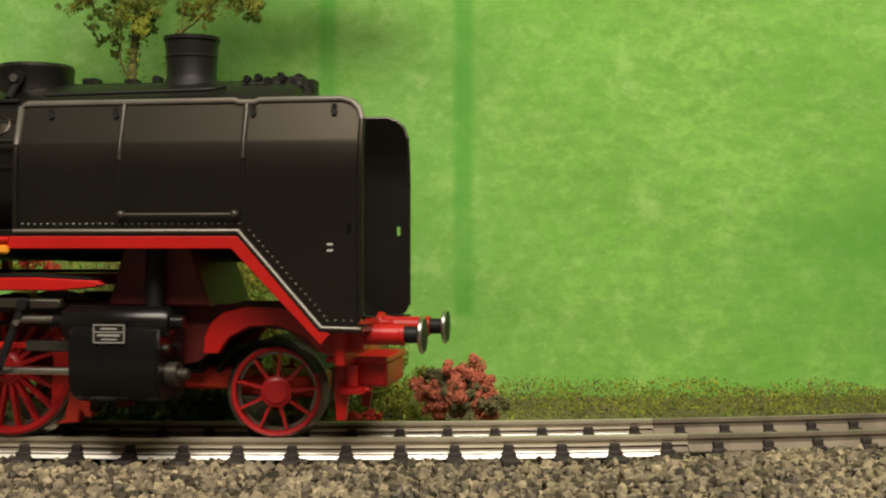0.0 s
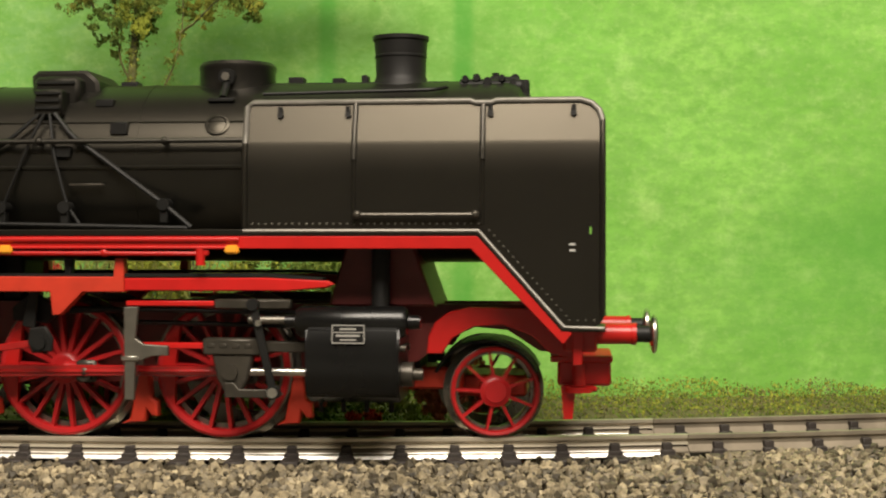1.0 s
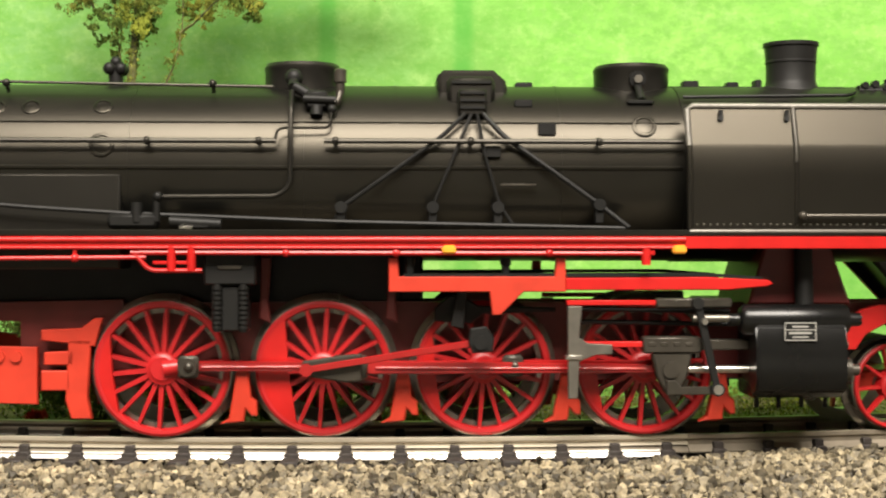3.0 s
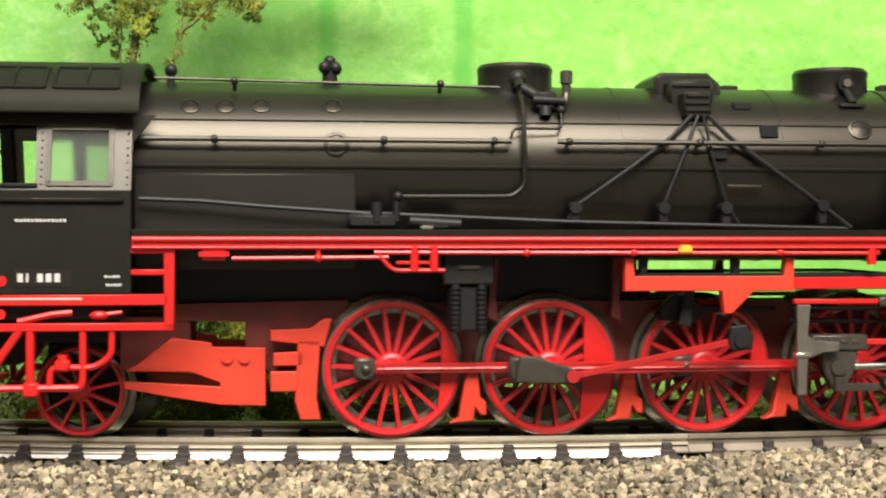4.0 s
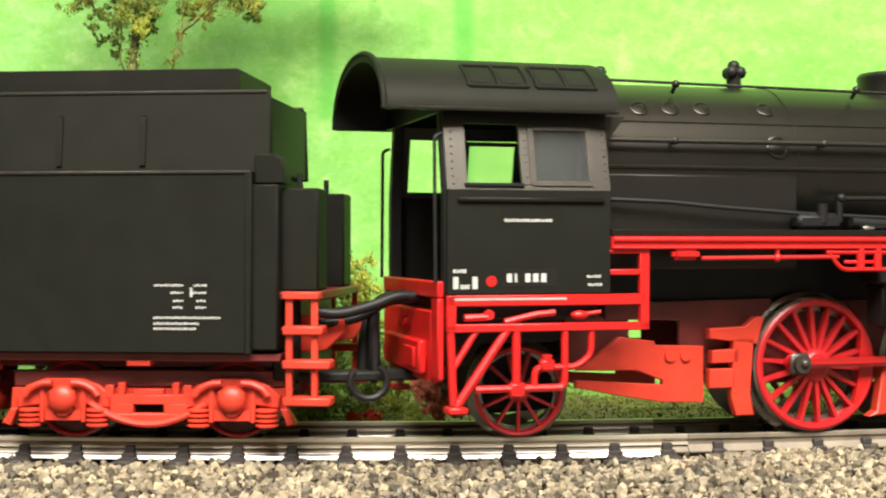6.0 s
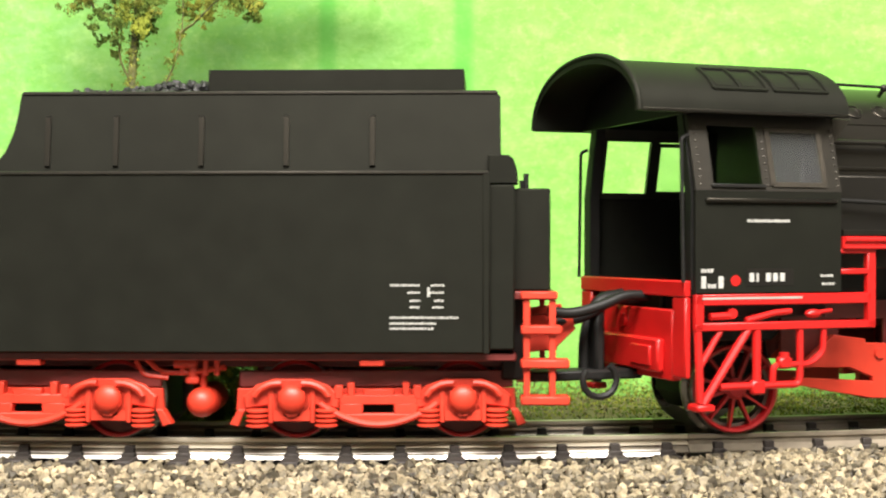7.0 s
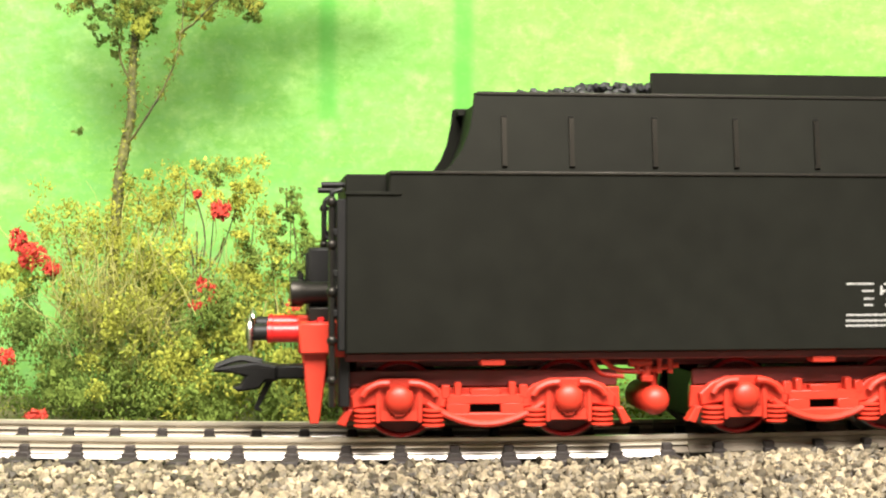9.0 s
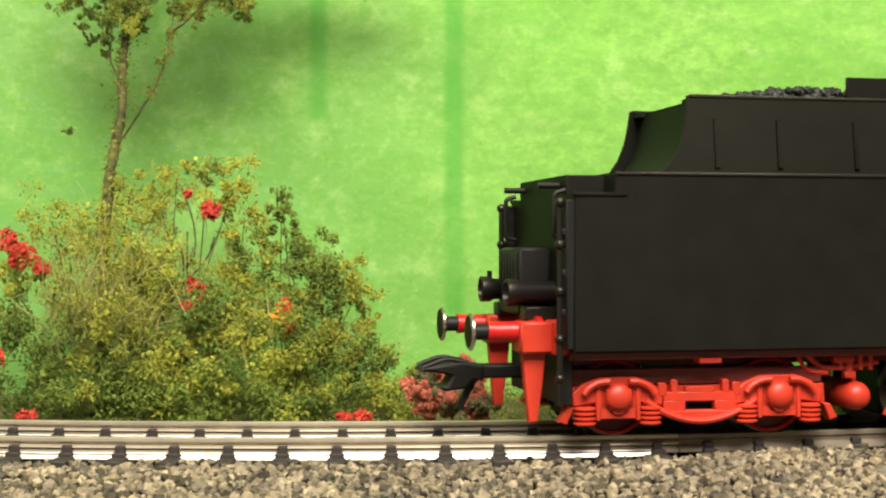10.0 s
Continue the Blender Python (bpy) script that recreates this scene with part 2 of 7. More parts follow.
def bend(pts, r=1.0, n=4):
    """The polyline pts with rounded corners."""
    pts = [Vector(p) for p in pts]
    out = [pts[0]]
    for a, b, c in zip(pts, pts[1:], pts[2:]):
        k = min(r, (a - b).length * 0.45, (c - b).length * 0.45)
        s, e = b + (a - b).normalized() * k, b + (c - b).normalized() * k
        for i in range(n + 1):
            f = i / n
            out.append((1 - f) ** 2 * s + 2 * f * (1 - f) * b + f * f * e)
    return out + [pts[-1]]


def slab(bm, outline, y0, y1, bev=0.0):
    """An outline in x and z, drawn out from y0 to y1."""
    a = [bm.verts.new((x, y0, z)) for x, z in outline]
    b = [bm.verts.new((x, y1, z)) for x, z in outline]
    n = len(outline)
    fs = [bm.faces.new(a), bm.faces.new(b[::-1])]
    for i in range(n):
        fs.append(bm.faces.new((a[i], b[i], b[(i + 1) % n], a[(i + 1) % n])))
    bmesh.ops.recalc_face_normals(bm, faces=fs)
    if bev:
        bmesh.ops.bevel(bm, geom=list({e for f in fs[:2] for e in f.edges}), offset=bev, segments=1, affect="EDGES")


def lathe(bm, prof, n=32, m=None):
    """A profile of (radius, height) turned about z."""
    rings = []
    m = m or Matrix()
    for r, h in prof:
        if r < 1e-6:
            rings.append([bm.verts.new(m @ Vector((0, 0, h)))])
        else:
            rings.append([bm.verts.new(m @ Vector((r * math.cos(2 * math.pi * k / n), r * math.sin(2 * math.pi * k / n), h))) for k in range(n)])
    for a, b in zip(rings, rings[1:]):
        for k in range(n):
            f = [a[k % len(a)], a[(k + 1) % len(a)], b[(k + 1) % len(b)], b[k % len(b)]]
            f = list(dict.fromkeys(f))
            if len(f) > 2:
                bm.faces.new(f)


def mesh_of(name, bm, material, smooth=38):
    for v in bm.verts:
        v.co *= MM
    bmesh.ops.recalc_face_normals(bm, faces=bm.faces[:])
    me = bpy.data.meshes.new(name)
    bm.to_mesh(me)
    bm.free()
    me.polygons.foreach_set("use_smooth", [True] * len(me.polygons))
    me.set_sharp_from_angle(angle=radians(smooth))
    me.materials.append(material)
    return me


def part(name, bm, material, parent=None, label="", m=None, smooth=38):
    ob = new(name, mesh_of(name, bm, material, smooth))
    if parent is not None:
        ob.parent = parent
    if m is not None:
        ob.matrix_basis = m
    return tagged(ob, label)


def thing(name, label, category, group="", kind=""):
    return tagged(new(name), label, category, group, kind)


def made(fn, *args, **kw):
    bm = bmesh.new()
    fn(bm, *args, **kw)
    return bm


def mm(x, y, z, rx=0, ry=0, rz=0):
    return pose(x * MM, y * MM, z * MM, rx, ry, rz)


# ---- plain unseen walls that close the place round the layout, pale to bounce fill light ----
def room():
    for name, b in (("wall_north", (-900, 900, 900, 1000, -6, 900)), ("wall_south", (-900, 900, -900, -800, -6, 900)),
                    ("wall_east", (900, 1000, -900, 1000, -6, 900)), ("wall_west", (-1000, -900, -900, 1000, -6, 900))):
        tagged(part(name, made(box, *b), PLASTER), "plain cream plaster wall, unseen, closing the room", "wall", kind="structure")
    tagged(part("ceiling", made(box, -1000, 1000, -900, 1000, 900, 1000), PLASTER), "plain cream plaster ceiling, unseen, closing the room", "ceiling", kind="structure")


room()


# ---- baseboard, backdrop ----
BACK_Y = 268.0


def layout():
    tagged(part("baseboard", made(box, -1000, 1000, -900, 1000, -40, -6), BOARD), "dark baseboard under the model track, unseen before the ballast", "baseboard", kind="structure")
    bm = bmesh.new()
    nx, nz = 60, 40
    grid = [[bm.verts.new((-200 + 335 * i / nx, BACK_Y + 1.2 * noise.noise(Vector((i * 0.21, j * 0.25, 3))), -6 + 206 * j / nz)) for j in range(nz + 1)] for i in range(nx + 1)]
    back = [[bm.verts.new((v.co.x, BACK_Y + 5, v.co.z)) for v in row] for row in grid]
    for i in range(nx):
        for j in range(nz):
            bm.faces.new((grid[i][j], grid[i + 1][j], grid[i + 1][j + 1], grid[i][j + 1]))
            bm.faces.new((back[i][j], back[i][j + 1], back[i + 1][j + 1], back[i + 1][j]))
    for i in range(nx):
        for j in (0, nz):
            bm.faces.new((grid[i][j], grid[i + 1][j], back[i + 1][j], back[i][j]))
    for j in range(nz):
        for i in (0, nx):
            bm.faces.new((grid[i][j], grid[i][j + 1], back[i][j + 1], back[i][j]))
    tagged(part("backdrop", bm, BACK, smooth=80), "bright green brushed backdrop paper with painted-in light falloff and two darker stripes", "backdrop", kind="structure")


layout()


# ---- track ----
S_FROM, S_TO, JOINT = -330.0, 420.0, 94.0
PITCH, S_SLEEPER = 7.5, 0.66


def at(s, off, z=0.0):
    x, y, th = arc(s)
    return Vector((x - math.sin(th) * off, y + math.cos(th) * off, z))


def sweep(bm, prof, s0, s1, step=5.0):
    """A profile of (offset, z) swept along the track."""
    n = max(2, int((s1 - s0) / step))
    rings = [[bm.verts.new(at(s0 + (s1 - s0) * i / n, o, z)) for o, z in prof] for i in range(n + 1)]
    k = len(prof)
    for a, b in zip(rings, rings[1:]):
        for j in range(k):
            bm.faces.new((a[j], b[j], b[(j + 1) % k], a[(j + 1) % k]))
    bm.faces.new(rings[0])
    bm.faces.new(rings[-1][::-1])


def rail_profile(c):
    near = [(-0.5, -0.08), (-0.5, -0.6), (-0.14, -0.9), (-0.14, -1.5), (-1.05, -2.35), (-1.05, -2.55)]
    far = [(1.05, -2.55), (1.05, -2.35), (0.14, -1.5), (0.14, -0.9), (0.5, -0.6), (0.5, -0.08), (0.4, 0.0), (-0.4, 0.0)]
    return [(c + o, z) for o, z in near + far]


def track():
    tr = thing("model_track", "two-rail model railway track on dark plastic sleepers", "track", kind="structure")
    for c in (-8.7, 8.7):
        bm = bmesh.new()
        sweep(bm, rail_profile(c), S_FROM, JOINT - 0.2)
        rail = part("rail", bm, RUST, tr, "bright nickel-silver rail with dark web", smooth=25)
        for prof in ([(-0.52, -0.06), (-0.52, -0.5), (0.52, -0.5), (0.52, -0.06), (0.42, 0.02), (-0.42, 0.02)], [(-0.12, -1.0), (-0.60, -1.18), (-0.66, -1.42), (-0.12, -1.5)]):
            bm = bmesh.new()
            sweep(bm, [(c + o, z) for o, z in prof], S_FROM, JOINT - 0.2)
            part("polished_face", bm, RAIL, rail, smooth=25)
        bm = bmesh.new()
        sweep(bm, rail_profile(c), JOINT - 0.1, S_TO)
        part("rail", bm, RUST, tr, "dull weathered rail", smooth=25)
        # near-white strip, the foot's glint put into its colour, in lengths between the sleepers
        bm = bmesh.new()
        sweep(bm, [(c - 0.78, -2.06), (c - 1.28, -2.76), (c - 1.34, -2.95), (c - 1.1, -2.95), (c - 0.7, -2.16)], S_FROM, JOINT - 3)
        part("foot_strip", bm, FOOT, tr, "near-white foot of the rail with its glint painted in", smooth=60)
    bm = bmesh.new()
    box(bm, -1.3, 1.3, -14.2, 14.2, -4.6, -2.6, 0.2)
    for side in (-8.7, 8.7):
        box(bm, -1.0, 1.0, side - 1.9, side - 0.75, -3.2, -2.0, 0.15)
        box(bm, -0.7, 0.7, side - 1.3, side - 0.2, -2.6, -1.05, 0.12)
        box(bm, -1.0, 1.0, side + 0.75, side + 1.9, -3.2, -2.0, 0.15)
    box(bm, -0.5, 0.5, -0.5, 0.5, -2.8, -1.9, 0.12)
    me = mesh_of("sleeper", bm, SLEEPER)
    i = int((S_FROM - S_SLEEPER) / PITCH) + 1
    while S_SLEEPER + PITCH * i < S_TO:
        s = S_SLEEPER + PITCH * i
        x, y, th = arc(s)
        ob = new("sleeper", me)
        ob.parent = tr
        ob.matrix_basis = mm(x, y, 0, 0, 0, math.degrees(th))
        i += 1


track()


def ground_level(s, off):
    """Height of the ballast bed, millimetres, beside the track."""
    rise = max(0.0, min(1.0, (s - 84) / 20))
    if off < 0:
        d = -off - 14
        base = -3.55 + 0.9 * rise
        return base - max(0, d - 8) * 0.045
    return -3.9


def ballast():
    rng = random.Random(4)
    shapes = []
    for k in range(14):
        bm = bmesh.new()
        bmesh.ops.create_icosphere(bm, subdivisions=1, radius=1)
        for v in bm.verts:
            v.co = Vector((v.co.x * rng.uniform(0.75, 1.2), v.co.y * rng.uniform(0.7, 1.1), v.co.z * rng.uniform(0.55, 0.95))) * rng.uniform(0.62, 1.25)
        shapes.append(([v.co.copy() for v in bm.verts], [[v.index for v in f.verts] for f in bm.faces]))
        bm.free()
    verts, faces = [], []

    def stone(p, r):
        vs, fs = rng.choice(shapes)
        m = Matrix.Translation(p) @ Euler((rng.uniform(0, 6), rng.uniform(0, 6), rng.uniform(0, 6))).to_matrix().to_4x4() @ Matrix.Scale(r, 4)
        n = len(verts)
        verts.extend([(m @ v) * MM for v in vs])
        faces.extend([[n + i for i in f] for f in fs])

    # loose stones before the track, thickest where the camera passes nearest
    s = -95.0
    while s < 215:
        off = -11.2
        while off > -58:
            if s < 86 and off > -13.6 and rng.random() < 0.35:
                off -= 1.0
                continue
            ss, oo = s + rng.uniform(-0.6, 0.6), off + rng.uniform(-0.5, 0.5)
            k = (ss - S_SLEEPER) / PITCH
            on_sleeper = abs(k - round(k)) * PITCH < 1.5 and oo > -14.6
            if not (on_sleeper and rng.random() < (0.9 if ss < 86 else 0.65)):
                if oo > -13.2 and ss < 86 and rng.random() < 0.3:
                    stone(at(ss, min(oo, -11.8), -3.2 + rng.uniform(0, 0.5)), rng.uniform(0.4, 0.7))
                r = rng.choice((0.4, 0.5, 0.6, 0.7, 0.85, 1.05))
                lift = rng.uniform(-0.25, 0.4) + (0.5 if rng.random() < 0.06 else 0)
                top = ground_level(ss, oo) - (0.5 if oo > -13 else 0)
                stone(at(ss, oo, top + lift), r)
            off -= 0.9
        s += 0.94
    # between and behind the rails
    for k in range(3600):
        ss = rng.uniform(-100, 230)
        oo = rng.choice((rng.uniform(-7, 7), rng.uniform(10.5, 20)))
        stone(at(ss, oo, -4.3 + rng.uniform(-0.3, 0.3)), rng.uniform(0.4, 0.8))
    me = bpy.data.meshes.new("ballast")
    me.from_pydata(verts, [], faces)
    me.materials.append(STONE)
    tagged(new("ballast", me), "loose grey and tan crushed stone ballast beside the rails", "ballast", kind="stuff")


ballast()


def beds():
    bm = bmesh.new()
    sweep(bm, [(-60, -6.5), (-60, -6.1), (-22, -4.4), (-15, -4.2), (-11, -4.9), (21, -4.9), (26, -6.4)], S_FROM, S_TO)
    tagged(part("track_bed", bm, STONE_BED, smooth=80), "grey-brown stone bed under the ballast", "track bed", kind="structure")
    bm = bmesh.new()
    nx, ny = 90, 16
    g = [[bm.verts.new((-200 + 335 * i / nx, 218 + 52 * j / ny, -5.2 + 2.6 * (j / ny) ** 1.5 + 0.8 * noise.noise(Vector((i * 0.4, j * 0.5, 0))))) for j in range(ny + 1)] for i in range(nx + 1)]
    for i in range(nx):
        for j in range(ny):
            bm.faces.new((g[i][j], g[i + 1][j], g[i + 1][j + 1], g[i][j + 1]))
    low = [bm.verts.new((g[i][j].co.x, g[i][j].co.y, -6.2)) for i, j in ((0, 0), (nx, 0), (nx, ny), (0, ny))]
    bm.faces.new(low)
    tagged(part("grass_verge", bm, EARTH, smooth=80), "brown-green scatter verge between track and backdrop", "ground", kind="structure")


STONE_BED = mat("stone_bed", (0.20, 0.18, 0.15), rough=0.9, second=(0.09, 0.08, 0.07), scale=900, bump=0.9, bump_scale=1200)
beds()


# ---- locomotive ----
loco = thing("steam_locomotive", "black model steam locomotive with red frame and red spoked wheels", "locomotive")
tender = thing("coal_tender", "matt black four-axle model tender with vermilion bogies", "tender")
L_HALF, T_HALF, COUPLE = 31.0, 33.0, 152.0
MOVES = []          # (object, function of the time that gives its pose)
R_DRIVE, R_LEAD, R_TRAIL, R_TENDER = 9.85, 6.55, 6.6, 5.6
ROLL = 9.6         # rolling radius of the driving wheels
DRIVERS = (-34.0, -11.3, 11.5, 34.6)
CRANK = 4.0


def crank_angle(t):
    """Turn of the driving wheels, clockwise as seen from the camera; the pins stand up at 4.5 s."""
    return (run(t) - run(4.5)) / ROLL


def pin(t):
    a = crank_angle(t)
    return CRANK * math.sin(a), CRANK * math.cos(a)


def spoked_wheel(name, r, spokes, hub, weight, parent, side):
    """A wheel about its own centre, its face towards -y (side -1) or +y."""
    bm = bmesh.new()
    n = 48
    m = Matrix.Rotation(math.pi / 2, 4, "X") if side < 0 else Matrix.Rotation(-math.pi / 2, 4, "X")
    lathe(bm, [(r * 0.965, 0.0), (r * 0.975, 0.25), (r * 0.94, 0.45), (r * 0.885, 0.35), (r * 0.87, 0.1), (r * 0.87, -1.3), (r * 0.965, -1.3), (r * 0.965, 0.0)], n, m)
    wheel = part(name, bm, WHEEL, parent)
    bm = bmesh.new()
    lathe(bm, [(0, 0.75), (hub * 0.7, 0.75), (hub * 0.78, 0.55), (hub, 0.45), (hub * 1.05, -1.2), (0, -1.2)], 24, m)
    part("hub", bm, WHEEL, wheel)
    w0, w1 = r * 0.036, r * 0.024
    bm = bmesh.new()
    q = [bm.verts.new(m @ Vector(p)) for p in ((hub * 0.9, -w0, 0.15), (hub * 0.9, w0, 0.15), (r * 0.89, w1, 0.02), (r * 0.89, -w1, 0.02),
                                               (hub * 0.9, -w0 * 1.2, -0.9), (hub * 0.9, w0 * 1.2, -0.9), (r * 0.87, w1 * 1.3, -0.9), (r * 0.87, -w1 * 1.3, -0.9))]
    for f in ((0, 1, 2, 3), (7, 6, 5, 4), (0, 4, 5, 1), (1, 5, 6, 2), (2, 6, 7, 3), (3, 7, 4, 0)):
        bm.faces.new([q[i] for i in f])
    me = mesh_of("spoke", bm, WHEEL)
    for k in range(spokes):
        sp = new("spoke", me)
        sp.parent = wheel
        sp.matrix_basis = Matrix.Rotation(2 * math.pi * (k + 0.5) / spokes, 4, "Y")
    bm = bmesh.new()
    lathe(bm, [(r * 0.955, -0.25), (r, -0.35), (r, -2.1), (r + 0.75, -2.4), (r + 0.75, -2.9), (r * 0.8, -2.9), (r * 0.8, -1.35), (r * 0.955, -1.35), (r * 0.955, -0.25)], n, m)
    part("tyre", bm, TYRE, wheel, "blackened metal tyre")
    if not spokes:
        part("disc", made(lathe, [(hub, -0.3), (r * 0.9, -0.5), (r * 0.9, -1.0), (hub, -1.0)], 32, m), DEEP, wheel)
    if weight:
        half = weight
        out = []
        for k in range(13):
            a = -half + 2 * half * k / 12
            out.append((r * 0.90 * math.sin(a), -r * 0.90 * math.cos(a)))
        z = -r * 0.90 * math.cos(half)
        out += [(r * 0.45 * math.sin(half), z - r * 0.015), (0, z - r * 0.03), (-r * 0.45 * math.sin(half), z - r * 0.015)]
        bm = bmesh.new()
        slab(bm, out, side * 0.42, side * -0.7)
        part("balance_weight", bm, RED, wheel, "bright red balance weight")
    return wheel


def spin(ob, x, y, z, r, yaw=0.0, lead=0.0):
    def at_time(t):
        a = (run(t) - run(4.5)) / r + lead
        return mm(x, y, z) @ Matrix.Rotation(yaw, 4, "Z") @ Matrix.Rotation(a, 4, "Y")
    MOVES.append((ob, at_time))


def lead_y(x):
    """How far the track's centre lies inwards of the body's centre line at x."""
    k = 1 / 440
    return (x * x - L_HALF * L_HALF) * k / 2


def wheels():
    weights = (0.70, 1.02, 0.72, 0.72)
    for i, x in enumerate(DRIVERS):
        for side in (-1, 1):
            w = spoked_wheel("driving_wheel", R_DRIVE, 18, 2.3, weights[i], loco, side)
            spin(w, x, side * 9.3, R_DRIVE, ROLL, lead=0 if side < 0 else math.pi / 2)
            bm = bmesh.new()
            cyl(bm, (0, side * 0.2, CRANK), (0, side * 1.2, CRANK), 1.25, 20)
            cyl(bm, (0, side * 0.2, CRANK), (0, side * 0.65, 0.2), 1.1, 16)
            part("crank_boss", bm, WHEEL, w)
        ax = part("axle", made(cyl, (0, -7.5, 0), (0, 7.5, 0), 1.3, 16), TYRE, loco)
        spin(ax, x, 0, R_DRIVE, ROLL)
    for name, x, r, n, hub in (("leading_wheel", 71.2, R_LEAD, 9, 2.2), ("trailing_wheel", -76.2, R_TRAIL, 11, 1.6)):
        yc, yaw = lead_y(x), x / 440
        for side in (-1, 1):
            w = spoked_wheel(name, r, n, hub, 0, loco, side)
            spin(w, x - math.sin(yaw) * side * 9.3, yc + math.cos(yaw) * side * 9.3, r, r, yaw)
        ax = part("axle", made(cyl, (0, -7.5, 0), (0, 7.5, 0), 1.1, 16), TYRE, loco)
        spin(ax, x, yc, r, r, yaw)


wheels()

BOILER_Z, BOILER_R = 38.0, 13.0


def on_boiler(x, z, lift=0.0):
    """The place on the boiler's near side at height z."""
    d = max(-1, min(1, (z - BOILER_Z) / BOILER_R))
    r = BOILER_R + lift
    a = math.asin(d)
    return Vector((x, -r * math.cos(a), BOILER_Z + r * math.sin(a)))


def boiler():
    X = Matrix.Rotation(math.pi / 2, 4, "Y")
    bm = bmesh.new()
    lathe(bm, [(0, -69.4), (13.0, -69.4), (13.0, 40.0), (0, 40)], 72, Matrix.Translation((0, 0, BOILER_Z)) @ X)
    part("boiler", bm, SATIN, loco, "satin black boiler barrel", smooth=30)
    bm = bmesh.new()
    lathe(bm, [(0, 40), (13.15, 40), (13.15, 75.2), (12.6, 76.2), (11.6, 76.6), (11.2, 77.5), (6, 78.6), (0, 78.9)], 72, Matrix.Translation((0, 0, BOILER_Z)) @ X)
    part("smokebox", bm, BLACK, loco, smooth=30)
    for x in (-38.5, -14.2, -1.0, 22.6):
        bm = bmesh.new()
        lathe(bm, [(12.9, x - 0.3), (13.08, x - 0.3), (13.08, x + 0.3), (12.9, x + 0.3)], 72, Matrix.Translation((0, 0, BOILER_Z)) @ X)
        part("boiler_band", bm, SATIN, loco)
    # seams along the barrel
    for z, r in ((44.6, 0.16), (38.2, 0.3)):
        bm = bmesh.new()
        tube(bm, [on_boiler(-69.4, z), on_boiler(39.3, z)], r, 6)
        part("seam", bm, SATIN, loco)
    bm = bmesh.new()
    for side in (-1, 1):
        box(bm, -69.4, -39.2, side * 13.25, side * 5, 24.0, 37.2, 0.25)
    part("firebox", bm, BLACK, loco, "black firebox side")
    # dome, sand dome
    for name, x in (("steam_dome", -14.8), ("sand_dome", 34.3)):
        bm = bmesh.new()
        lathe(bm, [(6.1, 45.5), (5.75, 48.5), (5.6, 49.6), (5.55, 52.9), (5.65, 53.1), (5.65, 53.6), (5.3, 54.1), (0, 54.25)], 40, Matrix.Translation((x, 0, 0)))
        part(name, bm, BLACK, loco, smooth=30)
    bm = bmesh.new()
    slab(bm, [(5.2, 48.5), (5.0, 52.0), (6.0, 52.8), (13.2, 52.8), (15.0, 51.2), (15.4, 48.5)], -6.0, 6.0, 0.5)
    box(bm, 6.4, 13.2, -8.6, 8.6, 47.2, 51.6, 0.6)
    box(bm, 7.8, 11.8, -11.8, 11.8, 45.6, 49.4, 0.3)
    part("feed_dome", bm, BLACK, loco)
    bm = bmesh.new()
    for k in range(3):
        box(bm, 8.0, 11.6, -12.1, -11.7, 46.5 + k * 1.05, 46.9 + k * 1.05, 0.05)
    box(bm, 6.9, 12.7, -8.9, -8.4, 50.4, 50.9, 0.1)
    part("feed_dome_grille", bm, MATT, loco)
    # chimney
    bm = bmesh.new()
    lathe(bm, [(5.4, 48.2), (4.7, 50.2), (3.95, 51.2), (3.65, 52.0), (3.7, 54.6), (3.82, 54.7), (3.82, 54.95), (3.74, 55.05), (3.9, 57.0), (4.12, 57.2), (4.12, 57.75), (3.6, 57.8), (3.3, 57.2), (3.2, 52)], 40, Matrix.Translation((58.6, 0, 0)))
    part("chimney", bm, MATT, loco, smooth=30)
    # fittings on the smokebox top
    bm = bmesh.new()
    box(bm, 40.5, 66, -3.2, 3.2, 50.2, 50.9, 0.2)
    cyl(bm, (67.6, -3.4, 49.6), (73.4, -3.4, 49.6), 1.5, 18)
    cyl(bm, (73.2, -3.4, 49.9), (76.4, -3.4, 49.9), 1.1, 16)
    for x, y, z, r in ((68.4, -4.6, 51.0, 0.5), (70.0, -4.4, 51.2, 0.55), (71.6, -4.8, 50.6, 0.6), (73.6, -4.4, 51.1, 0.5), (75.2, -4.2, 50.5, 0.45), (70.8, -5.0, 49.6, 0.5), (68.8, -5.0, 49.3, 0.45)):
        cyl(bm, (x, y + 0.8, z), (x, y - 0.3, z), r, 10)
    box(bm, 67.0, 77.6, -4.0, 4.0, 48.2, 49.0, 0.2)
    slab(bm, [(66.6, 48.4), (67.6, 50.4), (69.2, 51.2), (71.2, 50.9), (72.0, 51.5), (75.6, 51.4), (76.6, 50.6), (77.4, 48.4)], -3.6, 2.4, 0.4)
    box(bm, 72.0, 77.0, -2.6, 2.6, 48.6, 50.0, 0.2)
    box(bm, 76.2, 77.4, -1.5, 1.5, 48.8, 51.2, 0.2)
    cyl(bm, (72.6, -2, 51), (72.6, -2, 52.1), 0.5, 12)
    cyl(bm, (75.4, -2.6, 51.2), (75.4, 0, 51.2), 0.7, 12)
    part("headlamp_generator", bm, MATT, loco)
    for x, w, h in ((43.2, 1.2, 52.0), (49.5, 0.9, 51.8), (18.1, 1.3, 51.6), (53.4, 0.5, 52.2)):
        bm = bmesh.new()
        box(bm, x - w, x + w, -1.2, 1.2, 50.3, h, 0.2)
        part("lifting_lug", bm, MATT, loco)
